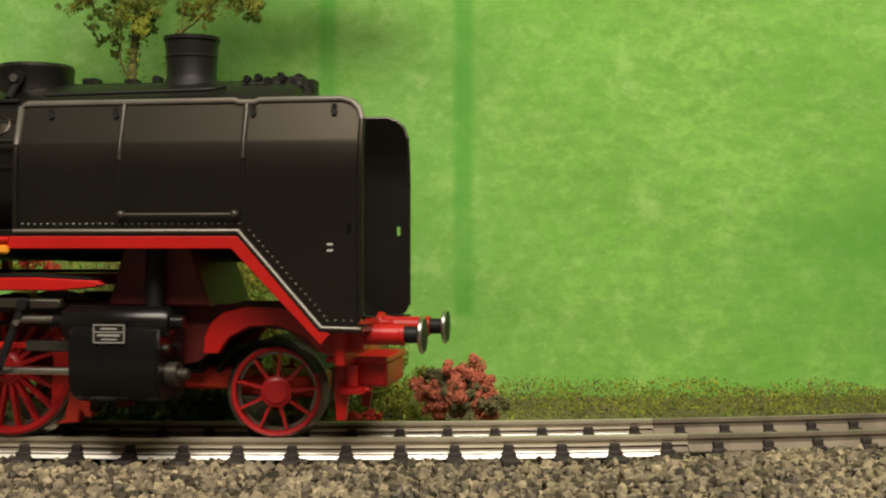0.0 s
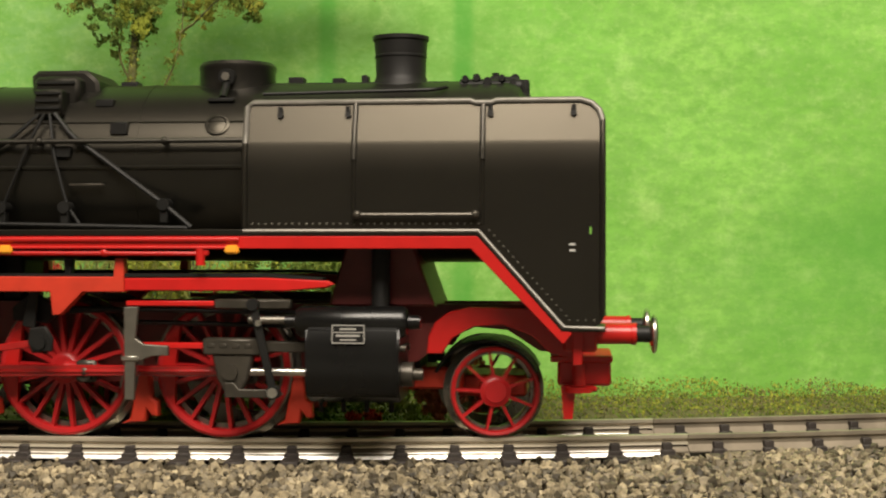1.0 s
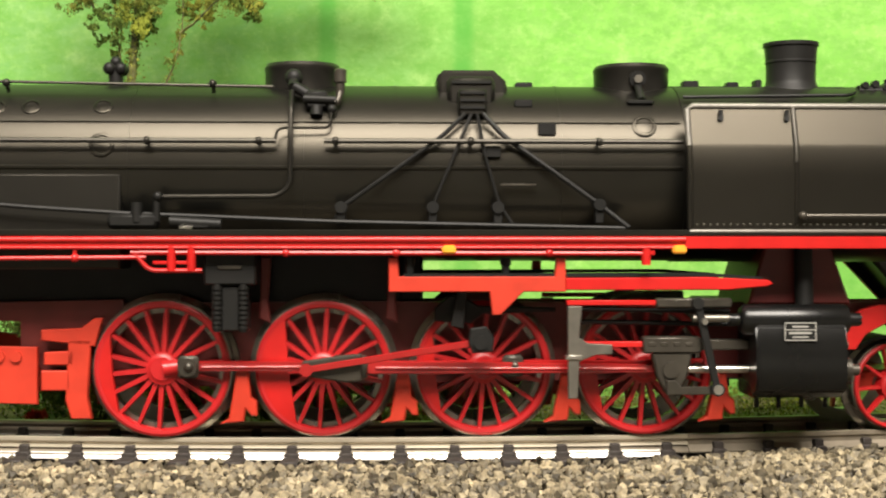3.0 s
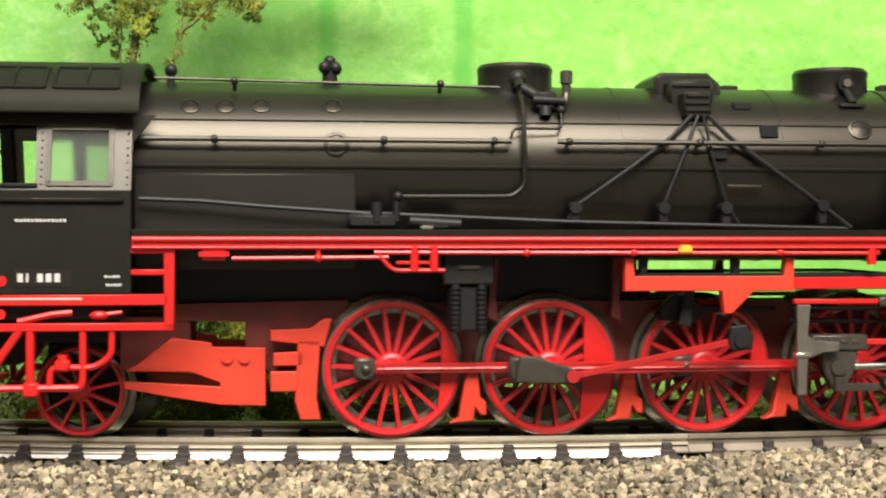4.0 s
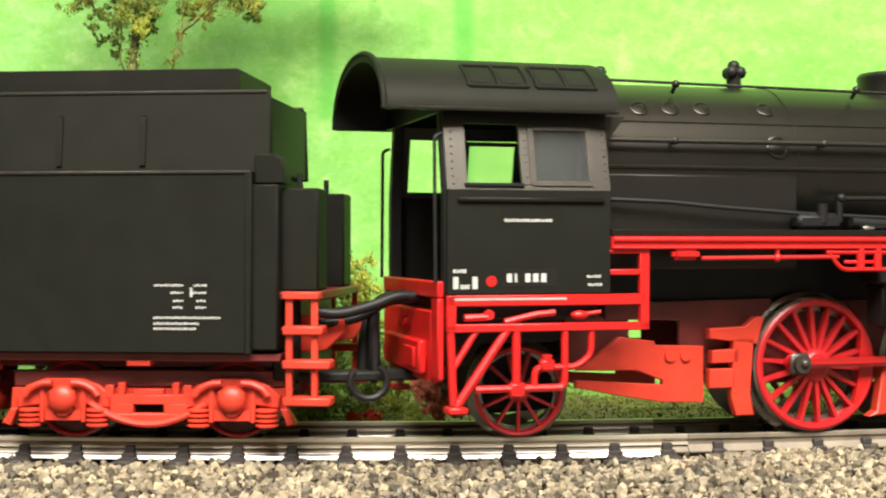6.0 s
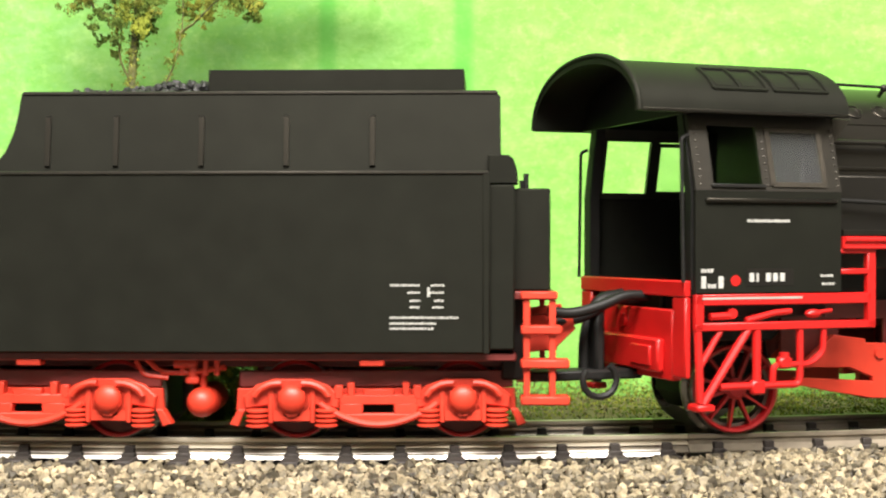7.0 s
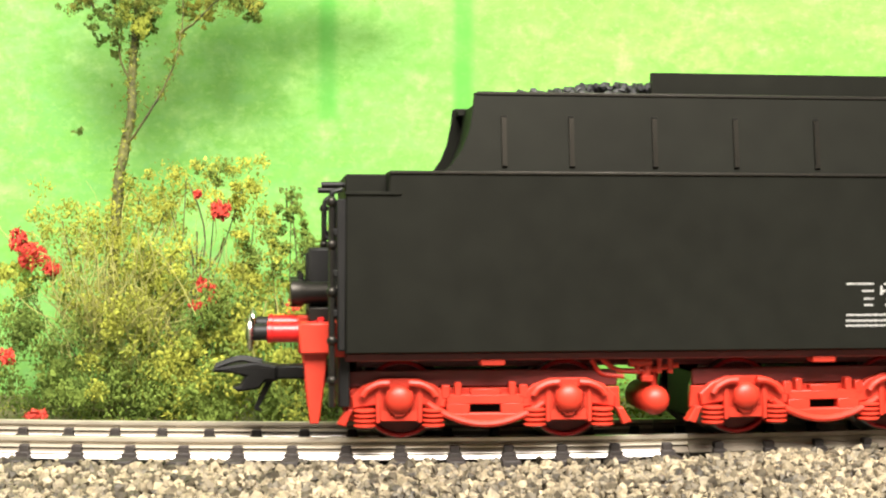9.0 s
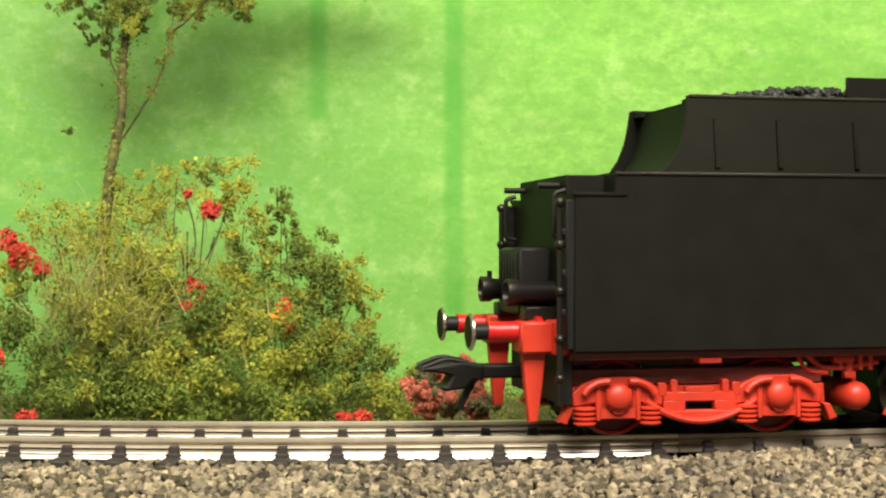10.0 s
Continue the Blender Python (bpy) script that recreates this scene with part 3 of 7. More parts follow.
    for x, z, w, h in ((20.3, 43.7, 1.25, 0.9), (17.2, 47.6, 1.3, 0.55), (12.4, 40.4, 1.3, 0.8)):
        p = on_boiler(x, z)
        bm = bmesh.new()
        box(bm, x - w, x + w, p.y - 0.7, p.y + 1.5, z - h, z + h, 0.12)
        part("boiler_step", bm, MATT, loco)
    for x, z, r in ((-62, 46.6, 1.25), (-57.2, 46.7, 1.25), (-52.3, 46.8, 1.25), (-42.3, 46.9, 1.25), (-41.9, 41.3, 1.6), (34.2, 44.2, 1.6)):
        p, q = on_boiler(x, z, -0.4), on_boiler(x, z, 0.35)
        d = (q - p).normalized()
        bm = bmesh.new()
        m = Matrix.Translation(p) @ d.to_track_quat("Z", "Y").to_matrix().to_4x4()
        lathe(bm, [(r * 1.1, 0), (r * 1.1, 0.5), (r, 0.58), (r * 0.85, 0.58), (r * 0.75, 0.42), (r * 0.4, 0.5), (0, 0.52)], 28, m)
        part("washout_plug", bm, SATIN, loco)
    # safety valve and whistle
    bm = bmesh.new()
    cyl(bm, (-42.4, 0, 50), (-42.4, 0, 53.2), 1.1, 20)
    for dx, dy in ((-0.8, -0.9), (0.8, -0.6), (-0.5, 0.9), (0.9, 0.8)):
        ball(bm, (-42.4 + dx, dy, 53.4), 0.95, 12)
    ball(bm, (-42.4, 0, 54.4), 0.95, 12)
    part("safety_valve", bm, MATT, loco)
    bm = bmesh.new()
    cyl(bm, (-65.2, -3, 49.5), (-65.2, -3, 52.2), 0.55, 12)
    ball(bm, (-65.2, -3, 52.4), 0.95, 14)
    part("whistle", bm, MATT, loco)


boiler()


def handrail(pts, posts, r=0.33, material=None, parent=None, name="handrail"):
    bm = bmesh.new()
    tube(bm, pts, r, 8)
    rail = part(name, bm, material or BLACK, parent or loco)
    for p, q in posts:
        bm = bmesh.new()
        cyl(bm, p, q, 0.3, 8)
        ball(bm, p, 0.6, 10)
        part("stanchion", bm, material or BLACK, rail)
    return rail


def pipes():
    y = -14.0
    for x0, x1, posts in ((-68.5, -17.6, (-58.5, -35.4, -20.0)), (-11, 39.2, (-9.4, 9.4, 27.4))):
        handrail([(x0, y, 41.8), (x1, y, 41.8)], [((x, y, 41.8), (x, y + 1.8, 41.8)) for x in posts], 0.36)
    handrail([(-67, -8.8, 50.6), (-18.5, -8.8, 49.9)], [((x, -8.8, 50.3), (x, -7.6, 49.2)) for x in (-56, -27)], 0.22)
    for pts, r, mt in (
            ([(-15.7, -9.6, 49.2), (-15.7, -12.6, 46.6), (-15.7, -13.8, 42.0), (-15.7, -13.9, 35.6), (-17.4, -14.0, 34.1), (-33.5, -14.2, 34.0)], 0.34, BLACK),
            ([(-17.8, -14, 41.9), (-17.4, -13.9, 43.4), (-16.4, -13.2, 43.7), (-10.4, -12.9, 43.7), (-10.1, -12.2, 45.0), (-10.1, -11.2, 46.4)], 0.2, BLACK),
            ([(-68.5, -14.6, 33.6), (-60, -14.9, 33.3), (-52, -15.0, 32.6), (-38, -15, 31.7), (-30, -15, 31.4), (-10, -14.8, 30.6), (31, -14.6, 29.7)], 0.32, MATT),
            ([(8.7, -12.2, 45.8), (5.5, -13.4, 42.6), (0.0, -13.9, 38.6), (-8.6, -13.7, 32.6), (-9.4, -13.7, 31.0)], 0.32, MATT),
            ([(9.6, -12.6, 45.8), (8.0, -13.6, 42.0), (4.3, -13.9, 33.2), (3.8, -13.8, 30.0)], 0.24, MATT),
            ([(10.4, -12.6, 45.8), (11.4, -13.6, 40.0), (13.4, -13.9, 33.0), (15.4, -13.9, 30.0)], 0.24, MATT),
            ([(11.2, -12.6, 45.8), (14.0, -13.4, 42.6), (21.0, -13.9, 37.6), (27.4, -14.2, 33.0), (31.4, -14.8, 29.8)], 0.36, MATT),
            ([(40.2, -9.3, 48.6), (64.5, -9.2, 49.0), (66.0, -7.0, 49.6)], 0.26, MATT)):
        part("pipe", made(tube, bend(pts, 1.2), r, 8), mt, loco)
    for x, z in ((-8.6, 32.6), (4.1, 32.6), (13.2, 32.6), (27.4, 33.0)):
        bm = bmesh.new()
        cyl(bm, (x, -14.8, z), (x, -12.5, z), 0.85, 14)
        box(bm, x - 0.6, x + 0.6, -14.4, -13.2, z - 2.6, z, 0.1)
        part("pipe_clamp", bm, MATT, loco)
    # valve on the dome, injector below the firebox
    bm = bmesh.new()
    ball(bm, (-15.6, -7.2, 51.4), 1.3, 14)
    cyl(bm, (-15.6, -7.2, 51.4), (-15.6, -9.4, 49.8), 0.7, 12)
    box(bm, -13.8, -10.6, -11.0, -8.2, 46.6, 49.2, 0.4)
    cyl(bm, (-12.2, -10.6, 46.9), (-12.2, -10.9, 45.6), 0.9, 14)
    cyl(bm, (-14.0, -10.9, 48.0), (-9.4, -10.9, 47.8), 0.6, 12)
    cyl(bm, (-15.4, -9.0, 49.9), (-13.2, -9.6, 48.6), 0.8, 12)
    ball(bm, (-10.0, -11.2, 46.5), 0.7, 12)
    valve = part("dome_valve", bm, MATT, loco)
    bm = bmesh.new()
    tube(bm, bend([(-10.4, -10.6, 47.0), (-9.2, -10.2, 47.6), (-8.9, -9.6, 49.2)], 0.6), 0.5, 10)
    lathe(bm, [(0, 48.8), (0.62, 48.8), (0.66, 50.4), (0.9, 50.5), (0.9, 52.2), (0.6, 52.4), (0, 52.4)], 16, Matrix.Translation((-8.9, -9.5, 0)))
    part("whistle_pipe", bm, BURNISH, valve)
    bm = bmesh.new()
    cyl(bm, (34.2, -5.3, 51.6), (34.2, -6.5, 51.5), 1.2, 20)
    cyl(bm, (34.2, -6.4, 51.5), (34.2, -6.9, 51.5), 0.55, 12)
    cyl(bm, (34.2, -5.8, 51.0), (34.3, -8.8, 48.2), 0.55, 12)
    box(bm, 32.2, 36.0, -9.3, -8.3, 47.6, 48.2, 0.15)
    valve = part("sand_valve", bm, MATT, loco)
    part("valve_cap", made(cyl, (34.2, -6.85, 51.5), (34.2, -7.1, 51.5), 0.6, 14), DULL, valve)
    bm = bmesh.new()
    box(bm, -40.5, -33.6, -16.0, -13.2, 29.6, 31.7, 0.5)
    cyl(bm, (-36.5, -15.4, 30.5), (-36.5, -15.4, 33.2), 0.8, 14)
    cyl(bm, (-33.8, -15.4, 33.8), (-33.8, -15.4, 30.6), 0.5, 12)
    ball(bm, (-33.6, -15.6, 34.0), 0.7, 10)
    cyl(bm, (-32, -15.5, 30.6), (-25, -15.5, 30.2), 0.75, 14)
    box(bm, -30, -26.6, -16.2, -14.4, 29.6, 30.6, 0.2)
    part("injector", bm, MATT, loco)
    part("brass_cock", made(box, -30.6, -28.8, -16.6, -15.8, 29.5, 30.0, 0.1), STEEL, loco, "small bright metal cock")
    part("boiler_lug", made(box, 13.6, 18.6, -13.7, -13.2, 35.55, 35.95, 0.1), BURNISH, loco)


pipes()


def running_board():
    for side in (-1, 1):
        bm = bmesh.new()
        slab(bm, [(-69.2, 28.6), (71.0, 28.6), (82.2, 15.9), (88.0, 15.9), (88.0, 16.6), (82.7, 16.6), (71.4, 29.45), (-69.2, 29.45)], side * 17.55, side * 9.5, 0.08)
        part("running_board", bm, SATIN, loco)
        bm = bmesh.new()
        slab(bm, [(-69.2, 26.85), (70.2, 26.85), (82.4, 14.2), (83.6, 15.6), (71.0, 28.55), (-69.2, 28.55)], side * 17.5, side * 16.7, 0.1)
        part("valance_back", made(slab, [(-69.0, 27.0), (70.1, 27.0), (82.2, 14.6), (83.2, 15.6), (70.9, 28.4), (-69.0, 28.4)], side * 16.66, side * 16.4), MATT, loco)
        v = part("valance", bm, RED, loco, "bright red valance below the running board")
        for z, r in ((28.1, 0.42), (27.0, 0.24)):
            part("valance_bead", made(tube, [(-69.0, side * 17.5, z), (38.8, side * 17.5, z)], r, 10), RED, v)
        bm = bmesh.new()
        tube(bm, [(39.4, side * 17.5, 29.25), (71.2, side * 17.5, 29.25), (82.5, side * 17.5, 16.5), (87.8, side * 17.5, 16.35)], 0.27, 8)
        part("edge_bead", bm, GREYEDGE, v, "pale grey edge of the running board")
        if side < 0:
            tube_y = -17.2
            handrail([(-56, tube_y, 25.55), (-35, tube_y, 25.7)], [((x, tube_y, 25.6), (x, tube_y, 26.9)) for x in (-44.5,)], 0.3, RED, name="pipe")
            handrail([(-37, tube_y, 26.35), (33.2, tube_y, 26.2)], [((x, tube_y, 26.3), (x, tube_y, 27.0)) for x in (-16, -1, 20)], 0.34, RED, name="pipe")
            part("lubricator", made(box, -60.4, -56.4, -17.9, -16.2, 25.3, 27.0, 0.5, 2), RED, loco)
            bm = bmesh.new()
            for x in (-31.5, -28.8):
                cyl(bm, (x, -17.2, 23.8), (x, -17.2, 27.2), 0.6, 12)
            tube(bm, bend([(-36.5, -17.2, 26.2), (-34.5, -17.2, 23.9), (-27.4, -17.2, 23.9)], 1), 0.32, 8)
            box(bm, -34, -29, -17.3, -16.9, 24.7, 25.2, 0.1)
            part("valve_rack", bm, RED, loco)
            bm = bmesh.new()
            cyl(bm, (33.4, -17.2, 24.6), (33.4, -17.2, 26.9), 0.65, 12)
            box(bm, 32.8, 34.6, -17.5, -16.9, 25.9, 26.7, 0.15)
            part("valve", bm, RED, loco)
            for x in (6.2, 37.9):
                part("amber_lens", made(box, x - 0.95, x + 0.95, -18.1, -17.3, 26.15, 27.35, 0.25, 2), YELLOW, loco, "small amber block on the valance")


running_board()


def deflectors():
    def lean(z):
        h = max(0.0, z - 36.5)
        return 17.1 - (0.20 * h * h / 9.4 if h < 4.7 else 0.47 + 0.31 * (h - 4.7))

    for side in (-1, 1):
        top = 46.9
        out = [(39.4, 29.4), (39.4, 39.7), (39.4, top - 0.6), (39.7, top - 0.15), (40.2, top), (70.0, top), (70.5, top - 0.3), (72.9, top - 0.3), (73.4, top), (84.8, top), (86.3, top - 0.5), (87.3, top - 1.5), (87.75, top - 3), (87.75, 39.7),
               (87.75, 17.8), (87.3, 16.9), (86.6, 16.6), (82.6, 16.6), (71.4, 29.4)]
        bm = bmesh.new()
        cuts = [36.5 + 0.47 * k for k in range(11)] + [41.45]
        c0 = cuts[0]
        lower = [[(39.4, 29.4), (39.4, c0), (85.9, c0), (85.9, 16.6), (82.6, 16.6), (71.4, 29.4)],
                 [(85.9, 30.2), (85.9, c0), (86.5, c0), (86.5, 30.2)],
                 [(85.9, 16.6), (85.9, 28.8), (86.5, 28.8), (86.5, 16.6)],
                 [(86.5, 16.6), (86.5, c0), (87.75, c0), (87.75, 17.8), (87.3, 16.9), (86.6, 16.6)]]
        upper = [(39.4, cuts[-1])] + [p for p in out if p[1] > 42] + [(87.75, cuts[-1])]
        strips = [[(39.4, a), (39.4, b), (87.75, b), (87.75, a)] for a, b in zip(cuts, cuts[1:])]
        for grp in (*lower, *strips, upper):
            a = [bm.verts.new((x, side * lean(z), z)) for x, z in grp]
            b = [bm.verts.new((x, side * (lean(z) - 0.55), z)) for x, z in grp]
            n = len(grp)
            bm.faces.new(a)
            bm.faces.new(b[::-1])
            for i in range(n):
                j = (i + 1) % n
                level = abs(grp[i][1] - grp[j][1]) < 1e-6 and 36.4 < grp[i][1] < 41.6
                seam = grp[i][0] == grp[j][0] and grp[i][0] in (85.9, 86.5)
                if not level and not seam:
                    bm.faces.new((a[i], b[i], b[j], a[j]))
        bmesh.ops.remove_doubles(bm, verts=bm.verts[:], dist=0.001)
        plate = part("smoke_deflector", bm, PLATE, loco, "tall black smoke deflector plate", smooth=30)
        # raised rim, ribs, bolts
        rim = [(39.5, 29.6), (39.5, top - 0.7), (40.3, top - 0.12), (70.0, top - 0.12), (70.6, top - 0.42), (72.8, top - 0.42), (73.4, top - 0.12), (84.7, top - 0.12), (86.2, top - 0.6), (87.2, top - 1.6), (87.62, top - 3), (87.62, 40), (87.62, 18)]
        # grey along the top only paints the highlight onto the black rim
        bm = bmesh.new()
        tube(bm, [(x, side * (lean(z) + 0.05), z) for x, z in [(39.5, 41.0)] + rim[1:-2]], 0.44, 10)
        part("rim", bm, GREYEDGE, plate, "top rim of the plate, pale grey for a painted-in highlight")
        for x, z0, z1 in ((39.5, 29.6, 41.1), (87.62, 18.0, top - 3)):
            part("edge_rim", made(tube, [(x, side * (lean(z0 + (z1 - z0) * k / 8) + 0.05), z0 + (z1 - z0) * k / 8) for k in range(9)], 0.42, 10), PLATE, plate)
        # one rib in two paints: the shinier upper length puts in the highlight
        for x in (54.4, 71.7):
            part("rib", made(tube, [(x, side * (lean(z) - 0.08), z) for z in (30.2, 36.5, 37.6, 38.9)], 0.32, 10), PLATE, plate)
            bm = bmesh.new()
            tube(bm, [(x, side * (lean(z) + 0.02), z) for z in (38.8, 40.0, 41.2, 46.5)], 0.40, 10)
            part("rib", bm, CABSATIN, plate)
        for x in (44.1, 53.4, 72.7, 83.8):
            bm = bmesh.new()
            z = 44.9
            cyl(bm, (x, side * (lean(z) - 0.2), z), (x, side * (lean(z) + 0.45), z + 0.1), 0.42, 10)
            box(bm, x - 0.3, x + 0.3, side * (lean(z)), side * (lean(z) + 0.35), z - 0.3, z + 1.2, 0.05)
            part("bolt", bm, MATT, plate)
        handrail([(55, side * 17.9, 31.4), (70.8, side * 17.9, 31.4)], [((x, side * 17.9, 31.4), (x, side * 17.0, 31.4)) for x in (55, 70.8)], 0.26, BURNISH, plate)
        bm = bmesh.new()
        for k in range(34):
            ball(bm, (40.5 + k * 0.93, side * 17.15, 30.2), 0.16, 6)
        for k in range(17):
            f = k / 16
            ball(bm, (72.6 + f * 10.2, side * 17.15, 29.3 - f * 11.3), 0.16, 6)
        for k in range(4):
            ball(bm, (83.2 + k * 1.1, side * 17.15, 17.4), 0.16, 6)
        part("rivets", bm, DULL, plate)
        for z in (27.3, 26.5):
            part("white_mark", made(box, 83.2, 84.0, side * 17.15, side * 17.25, z, z + 0.3), PRINT, plate)


deflectors()


def frames():
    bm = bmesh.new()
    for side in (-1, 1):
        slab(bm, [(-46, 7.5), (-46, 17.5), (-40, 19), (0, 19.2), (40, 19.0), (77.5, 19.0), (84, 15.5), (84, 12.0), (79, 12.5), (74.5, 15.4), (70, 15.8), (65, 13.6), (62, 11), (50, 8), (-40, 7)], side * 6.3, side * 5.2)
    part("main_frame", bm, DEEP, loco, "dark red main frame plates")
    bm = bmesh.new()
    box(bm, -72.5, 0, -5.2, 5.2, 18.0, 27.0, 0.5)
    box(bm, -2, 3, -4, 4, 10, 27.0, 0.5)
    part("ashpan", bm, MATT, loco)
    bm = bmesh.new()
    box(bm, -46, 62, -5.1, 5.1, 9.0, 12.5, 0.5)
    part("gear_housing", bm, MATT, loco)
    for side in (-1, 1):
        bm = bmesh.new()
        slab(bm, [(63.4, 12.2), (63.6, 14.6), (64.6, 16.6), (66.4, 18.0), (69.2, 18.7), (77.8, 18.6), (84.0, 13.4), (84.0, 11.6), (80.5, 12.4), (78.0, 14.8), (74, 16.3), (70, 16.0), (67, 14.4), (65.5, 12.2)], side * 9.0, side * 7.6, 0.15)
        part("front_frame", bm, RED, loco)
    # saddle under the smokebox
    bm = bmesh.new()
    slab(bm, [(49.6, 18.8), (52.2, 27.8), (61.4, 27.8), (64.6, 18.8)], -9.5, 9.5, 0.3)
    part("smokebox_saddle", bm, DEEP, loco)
    part("steam_pipe", made(cyl, (57.2, -11.5, 18), (57.2, -10.6, 28), 1.3, 16), MATT, loco)
    # front beam and buffers
    bm = bmesh.new()
    box(bm, 83.6, 85.0, -14.6, 14.6, 11.2, 16.4, 0.15)
    box(bm, 82.4, 87.0, -12.2, -8.0, 12.8, 16.3, 0.4)
    box(bm, 82.4, 87.0, 8.0, 12.2, 12.8, 16.3, 0.4)
    part("buffer_beam", bm, RED, loco)
    for side in (-1, 1):
        buffer_at(loco, 85.0, side * 10.0, 15.2, 1)
    bm = bmesh.new()
    box(bm, 81.5, 89.0, -6.2, 6.2, 7.6, 11.2, 0.4)
    box(bm, 80.5, 89.2, -7.4, 7.4, 11.0, 11.9, 0.2)
    part("pilot", bm, RED, loco)
    for side in (-1, 1):
        bm = bmesh.new()
        cyl(bm, (84.5, side * 8.2, 7.9), (84.5, side * 8.2, 10.9), 0.9, 16)
        cyl(bm, (84.5, side * 8.2, 7.0), (84.5, side * 8.2, 7.8), 2.0, 20)
        box(bm, 82.6, 87.0, side * 8.8, side * 7.6, 7.1, 7.8, 0.2)
        slab(bm, [(82.4, 3.2), (83.6, 3.2), (84.1, 8.0), (82.0, 8.0)], side * 8.4, side * 7.4)
        part("guard_iron", bm, RED, loco)
    # leading truck frame
    bm = bmesh.new()
    box(bm, 57.5, 68, -3.0, 5.5, 6.6, 9.8, 0.4)
    box(bm, 66, 77, -0.5, 11.0, 5.4, 8.5, 0.4)
    part("truck_frame", bm, ORANGE, loco)
    ring = [math.radians(22 + 136 * k / 12) for k in range(13)]
    bm = bmesh.new()
    slab(bm, [(71.4 + 7.9 * math.cos(a), 6.6 + 7.35 * math.sin(a)) for a in ring] + [(71.4 + 7.5 * math.cos(a), 6.6 + 6.95 * math.sin(a)) for a in reversed(ring)], -5.5, 9.0)
    part("splasher", bm, MATT, loco)


def buffer_at(parent, x, y, z, d):
    """A sprung buffer whose head looks along x by d."""
    m = Matrix.Translation((x, y, z)) @ Matrix.Rotation(math.pi / 2 * d, 4, "Y")
    bm = bmesh.new()
    lathe(bm, [(0, -0.5), (2.1, -0.5), (2.1, 0.3), (1.6, 0.5), (1.45, 1.5), (1.4, 6.6), (1.5, 6.7), (1.5, 7.3), (0, 7.3)], 24, m)
    sleeve = part("buffer", bm, RED, parent)
    part("shank", made(lathe, [(0, 7.2), (1.15, 7.2), (1.15, 9.2), (0, 9.2)], 20, m), MATT, sleeve)
    part("head", made(lathe, [(0, 9.0), (1.3, 9.05), (2.4, 9.4), (2.62, 9.55), (2.62, 9.8), (2.4, 9.95), (0, 10.2)], 32, m), STEEL, sleeve, "bare metal buffer head")
    part("face", made(lathe, [(0, 10.0), (2.3, 9.9), (2.25, 10.05), (0, 10.32)], 32, m), MATT, sleeve)


frames()


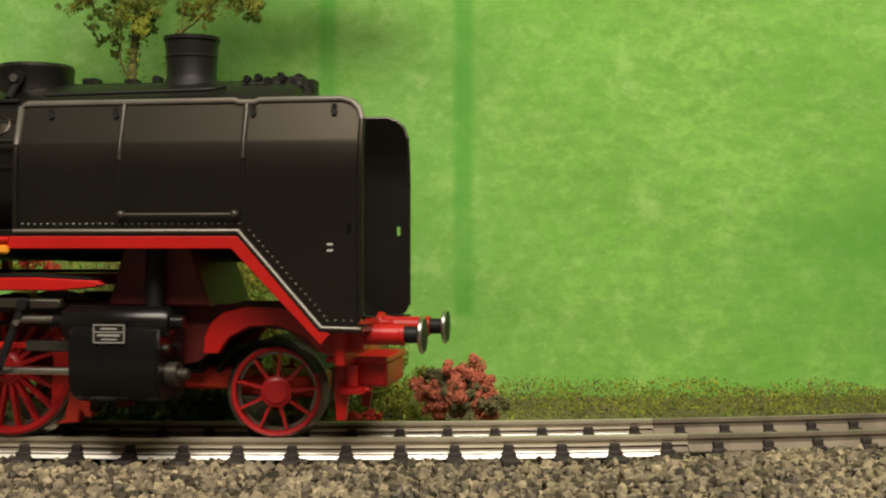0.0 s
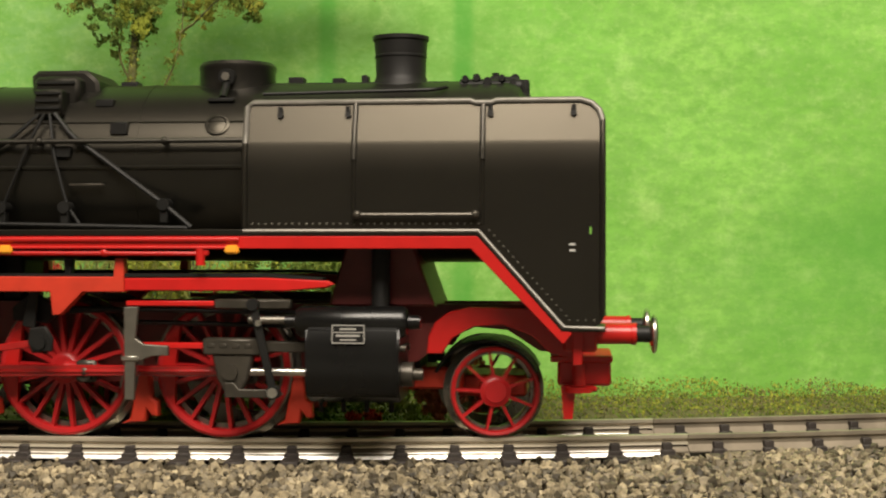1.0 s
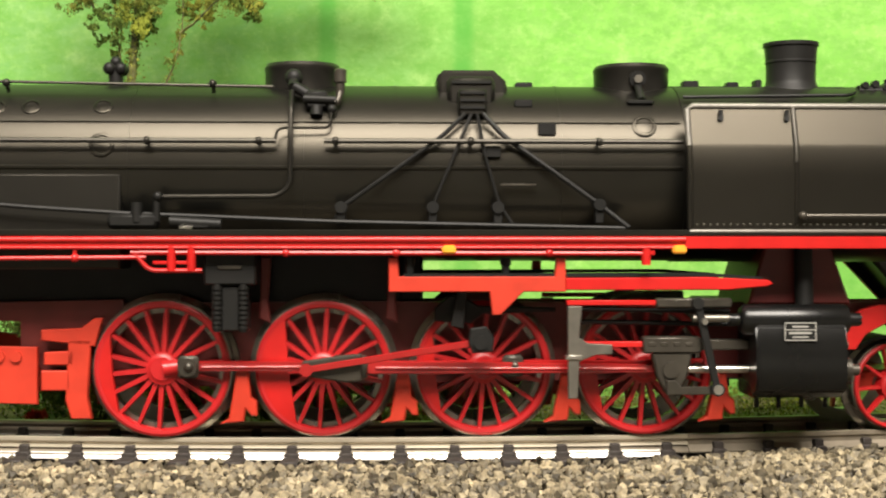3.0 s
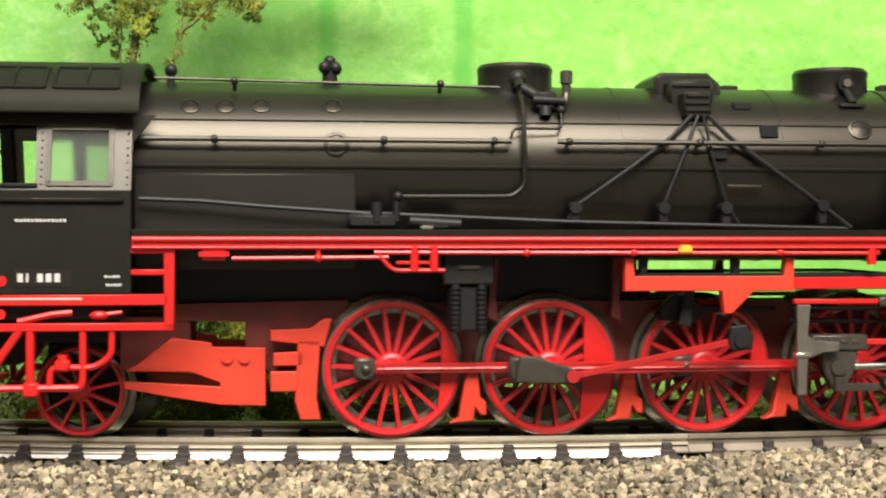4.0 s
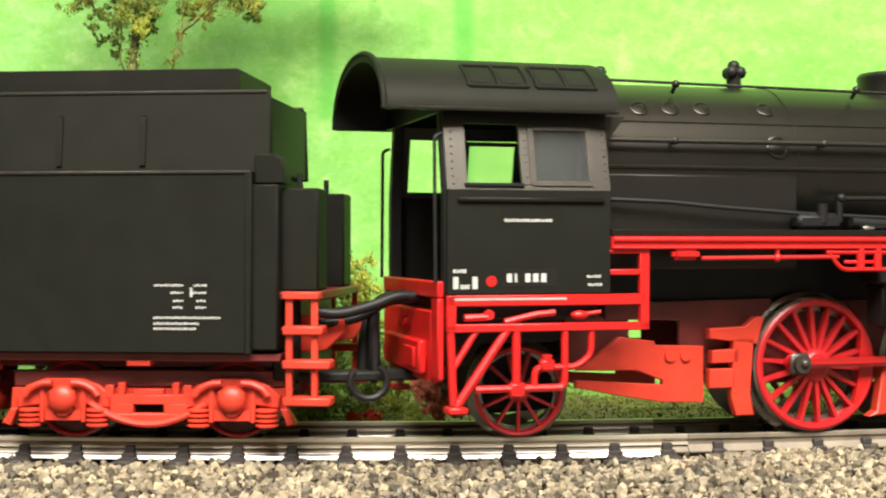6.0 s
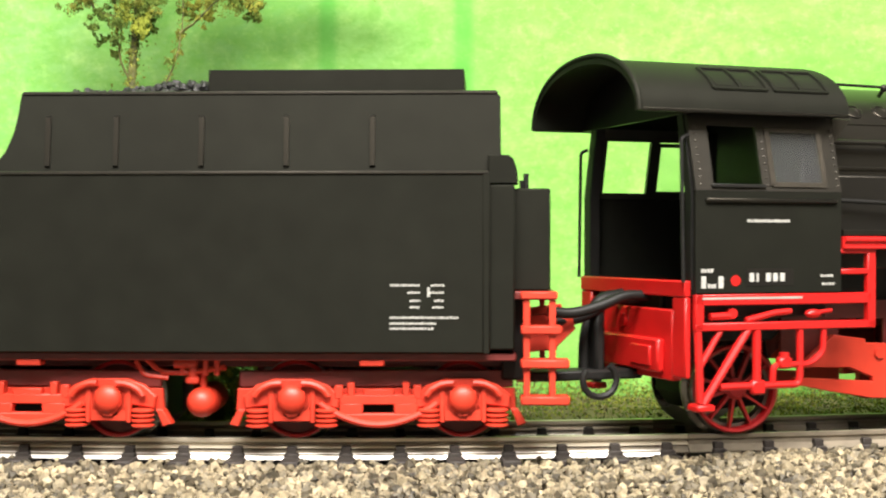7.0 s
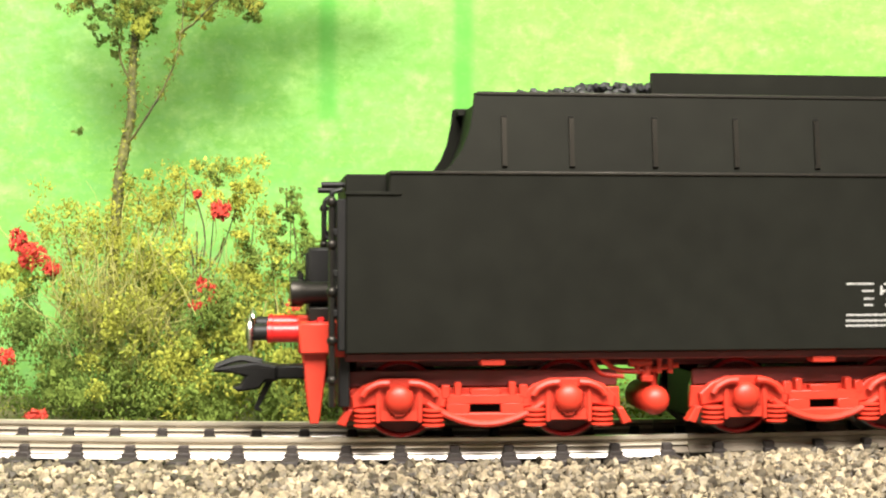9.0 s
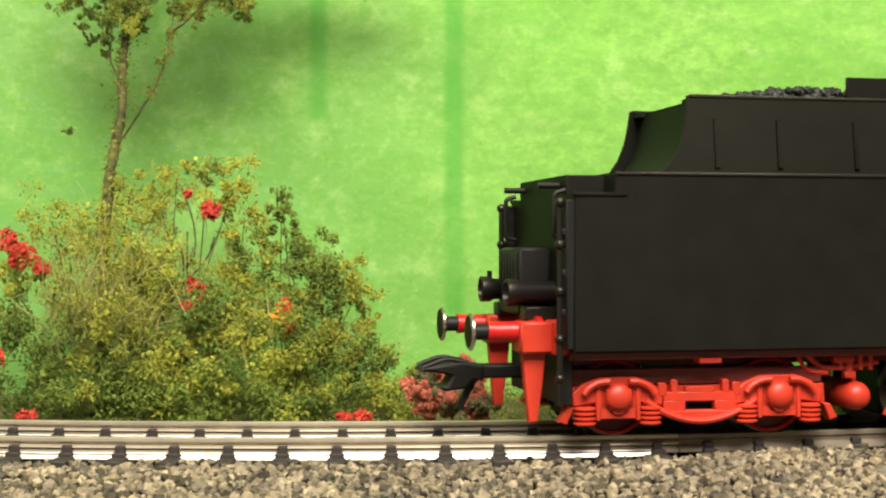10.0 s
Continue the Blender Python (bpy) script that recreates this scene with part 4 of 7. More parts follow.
def cylinders():
    for side in (-1, 1):
        bm = bmesh.new()
        X = Matrix.Rotation(math.pi / 2, 4, "Y")
        m = Matrix.Translation((0, side * 16.6, 17.0)) @ X
        lathe(bm, [(0, 45.0), (0.9, 45.0), (0.9, 46.4), (1.7, 46.6), (2.15, 47.2), (2.15, 61.0), (1.8, 61.6), (1.0, 61.8), (0.9, 63.4), (0, 63.4)], 28, m)
        part("steam_chest", bm, GLOSS, loco)
        bm = bmesh.new()
        out = [(-17.0, 17.6), (-18.9, 16.2), (-19.6, 13.6), (-19.6, 9.0), (-18.8, 7.2), (-16.8, 6.2), (-9, 6.2), (-9, 18.4)]
        rows = [[bm.verts.new((x, -side * y if side > 0 else y, z)) for y, z in out] for x in (48.2, 60.8)]
        bm.faces.new(rows[0])
        bm.faces.new(rows[1][::-1])
        for i in range(len(out)):
            bm.faces.new((rows[0][i], rows[1][i], rows[1][(i + 1) % len(out)], rows[0][(i + 1) % len(out)]))
        bmesh.ops.bevel(bm, geom=list({e for v in rows[0] + rows[1] for e in v.link_edges}), offset=0.3, segments=2, affect="EDGES")
        part("cylinder", bm, GLOSS, loco)
        bm = bmesh.new()
        cyl(bm, (60.5, side * 15.5, 9.9), (62.3, side * 15.5, 9.9), 1.7, 24)
        cyl(bm, (62.2, side * 15.5, 9.9), (63.6, side * 15.5, 9.9), 0.8, 16)
        for z, y in ((13.5, 13.2), (13.5, 17.2)):
            cyl(bm, (60.5, side * y, z), (61.5, side * y, z), 0.5, 10)
        part("cylinder_cover", bm, BURNISH, loco)
        for x in (49.5, 52.6, 55.8, 59.2):
            part("drain_cock", made(cyl, (x, side * 14.5, 6.4), (x, side * 14.5, 4.6), 0.35, 8), MATT, loco)
        pl = part("works_plate", made(box, 51.9, 56.3, side * 19.6, side * 19.75, 14.3, 16.8, 0.05), MATT, loco, "small black plate with rows of print")
        for z0, z1, a, b in ((16.1, 16.35, 53.0, 55.2), (15.2, 15.5, 52.5, 55.6), (14.7, 14.9, 53.0, 55.2)):
            part("print_bar", made(box, a, b, side * 19.76, side * 19.82, z0, z1), GREYPLATE, pl)
        for a in ((51.9, 56.3, 16.65, 16.8), (51.9, 56.3, 14.3, 14.45), (51.9, 52.05, 14.3, 16.8), (56.15, 56.3, 14.3, 16.8), (51.9, 56.3, 15.72, 15.85)):
            part("plate_edge", made(box, a[0], a[1], side * 19.76, side * 19.84, a[2], a[3]), GREYPLATE, pl)
        # guide bars, upper rods, bracket
        part("guide_bar", made(box, 23.5, 48.3, side * 15.1, side * 13.9, 13.1, 13.9, 0.1), RED, loco)
        part("guide_bar", made(box, 40.0, 48.3, side * 15.3, side * 13.7, 12.7, 14.2, 0.2), BURNISH, loco)
        part("radius_bar", made(slab, [(22.4, 21.1), (45, 21.1), (50.6, 21.6), (51.4, 22.0), (50.6, 22.5), (42, 22.9), (22.4, 22.8)], side * 16.2, side * 14.4, 0.15), RED, loco)
        part("radius_bar_top", made(slab, [(0, 22.9), (42, 23.0), (50, 22.6), (50, 22.9), (42, 23.5), (0, 23.4)], side * 16.0, side * 13.0), MATT, loco)
        part("valve_rod", made(box, 22.6, 35.0, side * 16.0, side * 15.0, 19.0, 19.7, 0.1), RED, loco)
        part("valve_rod", made(box, 35.0, 45.6, side * 16.4, side * 14.8, 18.6, 20.0, 0.25), BURNISH, loco)
        part("valve_spindle", made(cyl, (40, side * 16.6, 17.2), (47, side * 16.6, 17.2), 0.55, 12), DULL, loco)
        bm = bmesh.new()
        slab(bm, [(-2.0, 20.9), (11.9, 20.9), (12.3, 17.7), (13.4, 17.7), (16.6, 20.9), (22.4, 20.9), (22.4, 25.6), (21.2, 25.6), (20.9, 23.0), (-0.6, 23.0), (-0.8, 25.6), (-2.0, 25.6)], side * 16.4, side * 14.6, 0.12)
        part("gear_bracket", bm, ORANGE, loco, "vermilion bracket that carries the valve gear")


cylinders()


def valve_gear():
    """Rods that move with the wheels, on both sides; the far side runs a quarter turn ahead."""
    for side in (-1, 1):
        lead = 0.0 if side < 0 else math.pi / 2

        def pin_at(t, lead=lead):
            a = crank_angle(t) + lead
            return CRANK * math.sin(a), CRANK * math.cos(a)

        # coupling rods: one bar between each pair of pins
        y0, y1 = side * 11.6, side * 10.7
        bm = bmesh.new()
        for x in DRIVERS:
            cyl(bm, (x, y0, 0), (x, y1, 0), 1.35, 20)
        for a, b in zip(DRIVERS, DRIVERS[1:]):
            slab(bm, [(a + 1, -0.65), (b - 1, -0.65), (b - 1, 0.75), (a + 1, 0.75)], y0, y1, 0.12)
        rod = part("coupling_rod", bm, RODRED, loco)
        bm = bmesh.new()
        for a, b in zip(DRIVERS, DRIVERS[1:]):
            tube(bm, [(a + 1.8, y0 - side * 0.1, -0.1), (b - 1.8, y0 - side * 0.1, -0.1)], 0.3, 10)
        part("bead", bm, RODRED, rod)
        for x in (DRIVERS[0], DRIVERS[2], DRIVERS[3]):
            bm = bmesh.new()
            cyl(bm, (x, side * 11.5, 0), (x, side * 13.0, 0), 1.25, 20)
            ball(bm, (x + 0.2, side * 12.9, 0.1), 0.75, 12)
            box(bm, x - 1.5, x + 1.5, side * 11.5, side * 12.2, -1.6, 1.6, 0.4)
            part("crank_pin", bm, BURNISH, rod)

        def rod_pose(t, pin_at=pin_at):
            x, z = pin_at(t)
            return mm(x, 0, R_DRIVE + z)
        MOVES.append((rod, rod_pose))

        # main rod to the crosshead
        length, zc = 44.4, 10.0

        def cross_x(t, pin_at=pin_at):
            x, z = pin_at(t)
            dz = zc - (R_DRIVE + z)
            return DRIVERS[1] + x + math.sqrt(length ** 2 - dz ** 2)

        bm = bmesh.new()
        y0, y1 = side * 13.4, side * 12.5
        slab(bm, [(1.5, -0.95), (length - 1, -0.6), (length - 1, 0.6), (1.5, 0.95)], y0, y1, 0.12)
        cyl(bm, (length, y0, 0), (length, y1, 0), 1.1, 18)
        main = part("main_rod", bm, RODRED, loco)
        bm = bmesh.new()
        tube(bm, [(3.5, y0 - side * 0.1, -0.1), (length - 3, y0 - side * 0.1, -0.1)], 0.3, 10)
        part("bead", bm, RODRED, main)
        bm = bmesh.new()
        box(bm, -2.6, 2.4, side * 14.2, side * 12.3, -1.7, 1.7, 0.4)
        part("big_end", bm, BURNISH, main)

        def main_pose(t, pin_at=pin_at, cross_x=cross_x):
            x, z = pin_at(t)
            x0, z0 = DRIVERS[1] + x, R_DRIVE + z
            return mm(x0, 0, z0) @ Matrix.Rotation(-math.atan2(zc - z0, cross_x(t) - x0), 4, "Y")
        MOVES.append((main, main_pose))

        bm = bmesh.new()
        box(bm, -3.8, 4.4, side * 15.9, side * 13.2, 2.3, 4.6, 0.25)
        slab(bm, [(-2.6, 2.4), (3.2, 2.4), (2.4, -1.0), (1.2, -3.2), (-0.6, -3.2), (-1.8, -1.0)], side * 15.6, side * 13.6, 0.25)
        for x in (-2.6, -0.9, 0.9, 2.6):
            box(bm, x - 0.5, x + 0.5, side * 16.0, side * 15.8, 3.3, 3.9, 0.08)
        cyl(bm, (0, side * 16.1, 0), (0, side * 15.4, 0), 1.1, 18)
        cross = part("crosshead", bm, BURNISH, loco)
        bm = bmesh.new()
        cyl(bm, (1.8, side * 14.6, 0.0), (17.5, side * 14.6, 0.0), 0.55, 14)
        part("piston_rod", bm, STEEL, cross, "bright piston rod")
        bm = bmesh.new()
        slab(bm, [(-0.6, -3.4), (6.8, -3.4), (7.4, -2.9), (6.8, -2.3), (1.4, -2.3), (0.6, -1.4), (-0.6, -1.4)], side * 16.4, side * 15.6, 0.1)
        part("drop_link", bm, BURNISH, cross)

        def cross_pose(t, cross_x=cross_x):
            return mm(cross_x(t), 0, zc)
        MOVES.append((cross, cross_pose))

        # combination lever, pinned to the valve rod above
        bm = bmesh.new()
        slab(bm, [(-0.55, 0.8), (0.55, 0.8), (0.5, -12.4), (-0.5, -12.4)], side * 17.3, side * 16.6, 0.1)
        cyl(bm, (0, side * 17.6, -12.2), (0, side * 16.4, -12.2), 0.95, 16)
        cyl(bm, (0, side * 17.6, 0), (0, side * 16.4, 0), 0.8, 16)
        lever = part("combination_lever", bm, MATT, loco)
        bm = bmesh.new()
        cyl(bm, (0, side * 17.75, -12.2), (0, side * 17.5, -12.2), 0.7, 14)
        cyl(bm, (0.3, side * 17.75, -2.6), (0.3, side * 17.2, -2.6), 0.45, 14)
        part("pin", bm, STEEL, lever)

        def lever_pose(t, cross_x=cross_x):
            swing = math.atan2(cross_x(t) + 6.4 - 40.6, 12.4)
            return mm(40.6, 0, 19.3) @ Matrix.Rotation(-swing, 4, "Y")
        MOVES.append((lever, lever_pose))

        # return crank, fixed to the main crank pin
        bm = bmesh.new()
        slab(bm, [(-2.0, 1.6), (1.7, 1.6), (1.9, -0.6), (0.9, -6.6), (-1.1, -6.6), (-1.9, -0.6)], side * 15.6, side * 14.3, 0.25)
        cyl(bm, (0, side * 16.4, -6.0), (0, side * 15.2, -6.0), 0.95, 16)
        ret = part("return_crank", bm, BURNISH, loco)

        def ret_pose(t, pin_at=pin_at, lead=lead):
            x, z = pin_at(t)
            return mm(DRIVERS[1] + x, 0, R_DRIVE + z) @ Matrix.Rotation(crank_angle(t) + lead + 0.10, 4, "Y")
        MOVES.append((ret, ret_pose))

        # expansion link, hung below the bracket, and its rod
        def ret_end(t, ret_pose=ret_pose):
            p = ret_pose(t) @ Vector((0, 0, -6.0 * MM))
            return p.x / MM, p.z / MM

        def link_swing(t, ret_end=ret_end):
            return (ret_end(t)[0] - (-11.3)) * 0.13

        elen = 24.2
        bm = bmesh.new()
        slab(bm, [(0.6, -0.45), (elen - 0.6, -0.5), (elen - 0.6, 0.5), (0.6, 0.45)], side * 16.6, side * 15.9, 0.1)
        cyl(bm, (0, side * 16.7, 0), (0, side * 15.8, 0), 0.9, 16)
        ecc = part("eccentric_rod", bm, RODRED, loco)

        def ecc_pose(t, ret_end=ret_end):
            x, z = ret_end(t)
            zt = 14.0
            return mm(x, 0, z) @ Matrix.Rotation(-math.atan2(zt - z, math.sqrt(elen ** 2 - (zt - z) ** 2)), 4, "Y")
        MOVES.append((ecc, ecc_pose))
        bm = bmesh.new()
        slab(bm, [(-1.4, 1.9), (0.8, 2.2), (1.9, 0.6), (1.7, -1.3), (-1.1, -1.5), (-1.7, 0.1)], side * 17.2, side * 16.5, 0.2)
        cyl(bm, (0, side * 17.6, 0), (0, side * 16.4, 0), 1.0, 16)
        lk = part("expansion_link", bm, MATT, loco)

        def link_pose(t, ecc_pose=ecc_pose):
            p = ecc_pose(t) @ Vector((elen * MM, 0, 0))
            return Matrix.Translation(p)
        MOVES.append((lk, link_pose))
        bm = bmesh.new()
        slab(bm, [(22.7, 6.2), (24.0, 6.2), (24.2, 11.3), (26.5, 12.2), (28.8, 12.3), (28.8, 13.6), (25.4, 13.8), (24.2, 14.6), (24.6, 18.9), (22.6, 18.9)], side * 17.0, side * 16.2, 0.1)
        br = part("guide_bracket", bm, DULL, loco, "grey metal guide bracket")
        part("collar", made(box, 22.3, 24.6, side * 17.3, side * 16.0, 11.6, 12.2, 0.1), STEEL, br)


valve_gear()


def underbody():
    for side in (-1, 1):
        # air pump
        if side < 0:
            bm = bmesh.new()
            box(bm, -27.4, -20.2, -15.6, -10.5, 21.8, 26.6, 0.3)
            box(bm, -26.4, -21.4, -15.0, -10.5, 15.4, 21.8, 0.3)
            pump = part("air_pump", bm, MATT, loco, "matt black ribbed air pump")
            for x in (-25.6, -22.0):
                for k in range(9):
                    part("cooling_fin", made(cyl, (x, -15.2, 15.8 + k * 0.68), (x, -15.2, 16.2 + k * 0.68), 0.75, 12), MATT, pump)
                part("pump_barrel", made(cyl, (x, -15.2, 15.4), (x, -15.2, 22), 0.55, 12), MATT, pump)
            part("band", made(box, -25.4, -22.2, -15.85, -15.5, 24.0, 24.6, 0.1), BURNISH, pump)
        # brake shoes and hangers between the wheels
        for x, h in ((-22.9, 10.6), (-0.2, 10.0), (23.0, 9.0), (45.2, 9.0)):
            bm = bmesh.new()
            slab(bm, [(x - 1.6, 2.9), (x - 2.9, 2.1), (x + 0.4, 2.4), (x + 0.7, 4.2), (x + 1.5, 3.2), (x + 2.3, 3.2), (x + 2.2, 5.2), (x + 1.4, 5.8), (x + 1.0, h), (x - 0.4, h)], side * 10.6, side * 8.6, 0.2)
            part("brake_shoe", bm, ORANGE, loco)
        bm = bmesh.new()
        slab(bm, [(-71.1, 9.8), (-69.4, 10.7), (-64.6, 14.4), (-59.3, 13.7), (-59.1, 13.1), (-51.7, 12.9), (-51.7, 4.8), (-58.0, 5.0), (-65.1, 6.2), (-71.1, 7.4), (-71.1, 8.4), (-58.0, 7.5), (-58.0, 8.1), (-62.0, 9.6)], side * 9.0, side * 7.8, 0.12)
        rear = part("trailing_frame", bm, ORANGE, loco, "vermilion trailing truck frame")
        for x in (-57.0, -54.6):
            part("spring_hanger", made(cyl, (x, side * 9.4, 11.6), (x, side * 8.6, 11.6), 0.8, 14), ORANGE, rear)
        bm = bmesh.new()
        for a in ([(-51, 15.4), (-45.4, 15.6), (-43.6, 17.0), (-42.4, 17.0), (-43.5, 13.0), (-51, 13.9)], [(-50.6, 12.2), (-46.4, 12.4), (-46.4, 10.4), (-50.6, 10.4)], [(-51, 9.6), (-47, 9.6), (-47, 6.8), (-51, 6.8)],
                  [(-47.2, 14), (-44.0, 14), (-44.6, 6), (-44.0, 2.8), (-46.8, 2.8), (-47.6, 5.5)]):
            slab(bm, a, side * 9.6, side * 8.0, 0.15)
        part("spring_bracket", bm, ORANGE, loco)
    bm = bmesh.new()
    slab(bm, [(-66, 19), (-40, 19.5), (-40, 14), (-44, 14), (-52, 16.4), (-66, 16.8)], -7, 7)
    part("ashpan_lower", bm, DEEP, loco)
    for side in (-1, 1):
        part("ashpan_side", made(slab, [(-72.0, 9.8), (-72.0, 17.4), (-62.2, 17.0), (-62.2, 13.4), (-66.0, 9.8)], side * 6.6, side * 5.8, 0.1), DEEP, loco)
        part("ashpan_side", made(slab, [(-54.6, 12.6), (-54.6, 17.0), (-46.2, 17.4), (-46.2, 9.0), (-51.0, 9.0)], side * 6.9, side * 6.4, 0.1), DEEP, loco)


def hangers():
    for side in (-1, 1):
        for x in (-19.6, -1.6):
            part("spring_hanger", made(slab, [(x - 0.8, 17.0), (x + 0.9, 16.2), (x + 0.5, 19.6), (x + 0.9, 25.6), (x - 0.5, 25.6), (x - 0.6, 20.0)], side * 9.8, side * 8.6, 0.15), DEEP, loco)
        for x in (0.9, 14.2) if side < 0 else ():
            bm = bmesh.new()
            box(bm, x - 0.55, x + 0.55, side * 15.6, side * 14.2, 23.3, 25.1, 0.15)
            cyl(bm, (x, side * 15.0, 24.6), (x, side * 15.0, 25.5), 0.75, 12)
            part("oil_cup", bm, MATT, loco)
        bm = bmesh.new()
        slab(bm, [(4.4, 16.6), (9.6, 16.2), (11.2, 17.6), (21.6, 17.9), (21.6, 18.5), (10.6, 18.8), (8.4, 20.2), (6.4, 20.2), (4.4, 18.4)], side * 11.4, side * 10.2, 0.2)
        part("reversing_shaft", bm, MATT, loco)
        part("lifting_arm", made(slab, [(6.6, 16.0), (8.4, 15.6), (9.2, 22.6), (8.0, 22.8)], side * 13.2, side * 12.6, 0.12), MATT, loco)
        for z in (16.6, 18.4):
            part("reach_rod", made(cyl, (23.0, side * 12.8, z), (46.0, side * 12.8, z - 0.4), 0.35, 10), MATT, loco)


underbody()
hangers()


def cab():
    def lean(z):
        return 17.2 - max(0.0, z - 34.6) * 0.25

    x0, x1 = -92.0, -69.3
    wins = ((-89.2, -81.7, 35.5, 43.5), (-80.2, -71.8, 35.4, 43.2))
    for side in (-1, 1):
        part("cab_side", made(slab, [(x0, 20.9), (x1, 20.9), (x1, 34.6), (x0, 34.6)], side * 17.2, side * 16.5, 0.08), TENDER, loco)
        bm = bmesh.new()
        xs = [x0, wins[0][0], wins[0][1], wins[1][0], wins[1][1], x1]
        zs = [34.6, 35.45, 43.4, 45.2]

        def panel(a, b, c, d):
            q = [bm.verts.new((x, side * (lean(z) - o), z)) for o in (0, 0.6) for x, z in ((a, c), (b, c), (b, d), (a, d))]
            for f in ((0, 1, 2, 3), (7, 6, 5, 4), (0, 4, 5, 1), (1, 5, 6, 2), (2, 6, 7, 3), (3, 7, 4, 0)):
                bm.faces.new([q[i] for i in f])
        for i in range(5):
            for j in range(3):
                if j == 1 and i in (1, 3):
                    continue
                panel(xs[i], xs[i + 1], zs[j], zs[j + 1])
        bmesh.ops.remove_doubles(bm, verts=bm.verts[:], dist=0.001)
        band = part("window_band", bm, CABSATIN, loco, "inward-leaning upper cab side with two windows")
        if side < 0:
            bm = bmesh.new()
            slab(bm, [(x1, 44.9), (-66.2, 44.9), (x1, 41.0)], side * 15.0, side * 14.4, 0.1)
            part("gusset", bm, CABSATIN, band)
        a, b, c, d = wins[1]
        bm = bmesh.new()
        for q in ((a - 0.3, a + 0.5, c, d), (b - 0.5, b + 0.2, c, d), (a, b, c - 0.2, c + 0.45), (a, b, d - 0.5, d + 0.1)):
            panel_ = [bm.verts.new((x, side * (lean(z) + o), z)) for o in (0.25, -0.3) for x, z in ((q[0], q[2]), (q[1], q[2]), (q[1], q[3]), (q[0], q[3]))]
            for f in ((0, 1, 2, 3), (7, 6, 5, 4), (0, 4, 5, 1), (1, 5, 6, 2), (2, 6, 7, 3), (3, 7, 4, 0)):
                bm.faces.new([panel_[i] for i in f])
        fr = part("window_frame", bm, BURNISH, loco, "grey window frame")
        bm = bmesh.new()
        q = [bm.verts.new((x, side * (lean(z) - o), z)) for o in (0.0, 0.35) for x, z in ((a + 0.4, c + 0.3), (b - 0.4, c + 0.3), (b - 0.4, d - 0.3), (a + 0.4, d - 0.3))]
        for f in ((0, 1, 2, 3), (7, 6, 5, 4), (0, 4, 5, 1), (1, 5, 6, 2), (2, 6, 7, 3), (3, 7, 4, 0)):
            bm.faces.new([q[i] for i in f])
        pane = part("pane", bm, PANE, fr, "slightly cloudy clear pane")
        pane.visible_shadow = False
        # rivets and sill
        bm = bmesh.new()
        for x in (x0 + 0.9, -80.95, x1 - 0.5):
            for k in range(9):
                z = 35.4 + k * 0.98
                ball(bm, (x, side * (lean(z) + 0.02), z), 0.17, 6)
        part("rivets", bm, BURNISH, band)
        part("ledge", made(box, -90.6, -70.2, side * 17.7, side * 17.1, 33.0, 33.6, 0.15), SATIN, loco)
        part("sill", made(box, -89.6, -81.4, side * 17.5, side * 16.8, 35.0, 35.5, 0.1), MATT, loco)
        if side < 0:
            markings(side)
        # red under-frame with ladder and step
        bm = bmesh.new()
        for q in ((-92, -64.3, 19.3, 20.8), (-92, -63.6, 15.9, 17.0), (-92, -90.7, 16, 20.8), (-65.0, -63.6, 16, 28.4), (-69.3, -64.5, 23.3, 24.1), (-69.4, -64.5, 26.2, 26.85)):
            box(bm, q[0], q[1], side * 17.2, side * 16.2, q[2], q[3], 0.15)
        fr = part("cab_frame", bm, RED, loco, "bright red open frame below the cab")
        bm = bmesh.new()
        tube(bm, [(-91.4, side * 16.6, 16.2), (-91.0, side * 16.6, 6.4)], 0.55, 8)
        tube(bm, [(-90.6, side * 16.6, 6.2), (-83.6, side * 16.6, 16.2)], 0.6, 8)
        tube(bm, [(-90.9, side * 16.6, 11.4), (-87.8, side * 16.6, 16.2)], 0.45, 8)
        box(bm, -91.9, -89.2, side * 17.6, side * 14.6, 5.2, 6.2, 0.25)
        part("cab_step", bm, RED, fr)
        bm = bmesh.new()
        tube(bm, [(-82.4, side * 16.6, 16.0), (-82.4, side * 16.6, 8.6)], 0.6, 8)
        tube(bm, bend([(-88, side * 16.6, 8.4), (-76.0, side * 16.6, 8.4), (-75.6, side * 16.6, 9.2), (-75.6, side * 16.6, 16)], 0.8), 0.5, 8)
        tube(bm, bend([(-71.8, side * 16.6, 16), (-71.9, side * 16.6, 12.6), (-74.0, side * 16.6, 11.1), (-79.8, side * 16.6, 11.1), (-79.9, side * 16.6, 8.6)], 1.0), 0.45, 8)
        box(bm, -83.4, -81.2, side * 17.2, side * 16.0, 7.2, 9.2, 0.3)
        box(bm, -79.2, -77.2, side * 17.4, side * 16.0, 10.6, 12.2, 0.3)
        cyl(bm, (-78.2, side * 16.8, 12.0), (-78.2, side * 16.8, 12.8), 0.7, 12)
        part("pipework", bm, RED, fr)
        bm = bmesh.new()
        tube(bm, [(-89.5, side * 16.5, 17.8), (-86.4, side * 16.5, 17.9)], 0.5, 8)
        cyl(bm, (-86.2, side * 16.9, 18.2), (-86.2, side * 16.0, 18.2), 0.7, 12)
        tube(bm, [(-84.0, side * 16.5, 17.2), (-79.5, side * 16.5, 18.2), (-77.0, side * 16.5, 18.4)], 0.45, 8)
        ball(bm, (-73.5, side * 16.6, 18.0), 0.8, 12, 1.6, 1, 0.8)
        tube(bm, [(-74, side * 16.5, 18), (-70.5, side * 16.5, 18.4)], 0.3, 8)
        part("injector_pipe", bm, RED, fr)
    # front wall, floor, roof
    bm = bmesh.new()
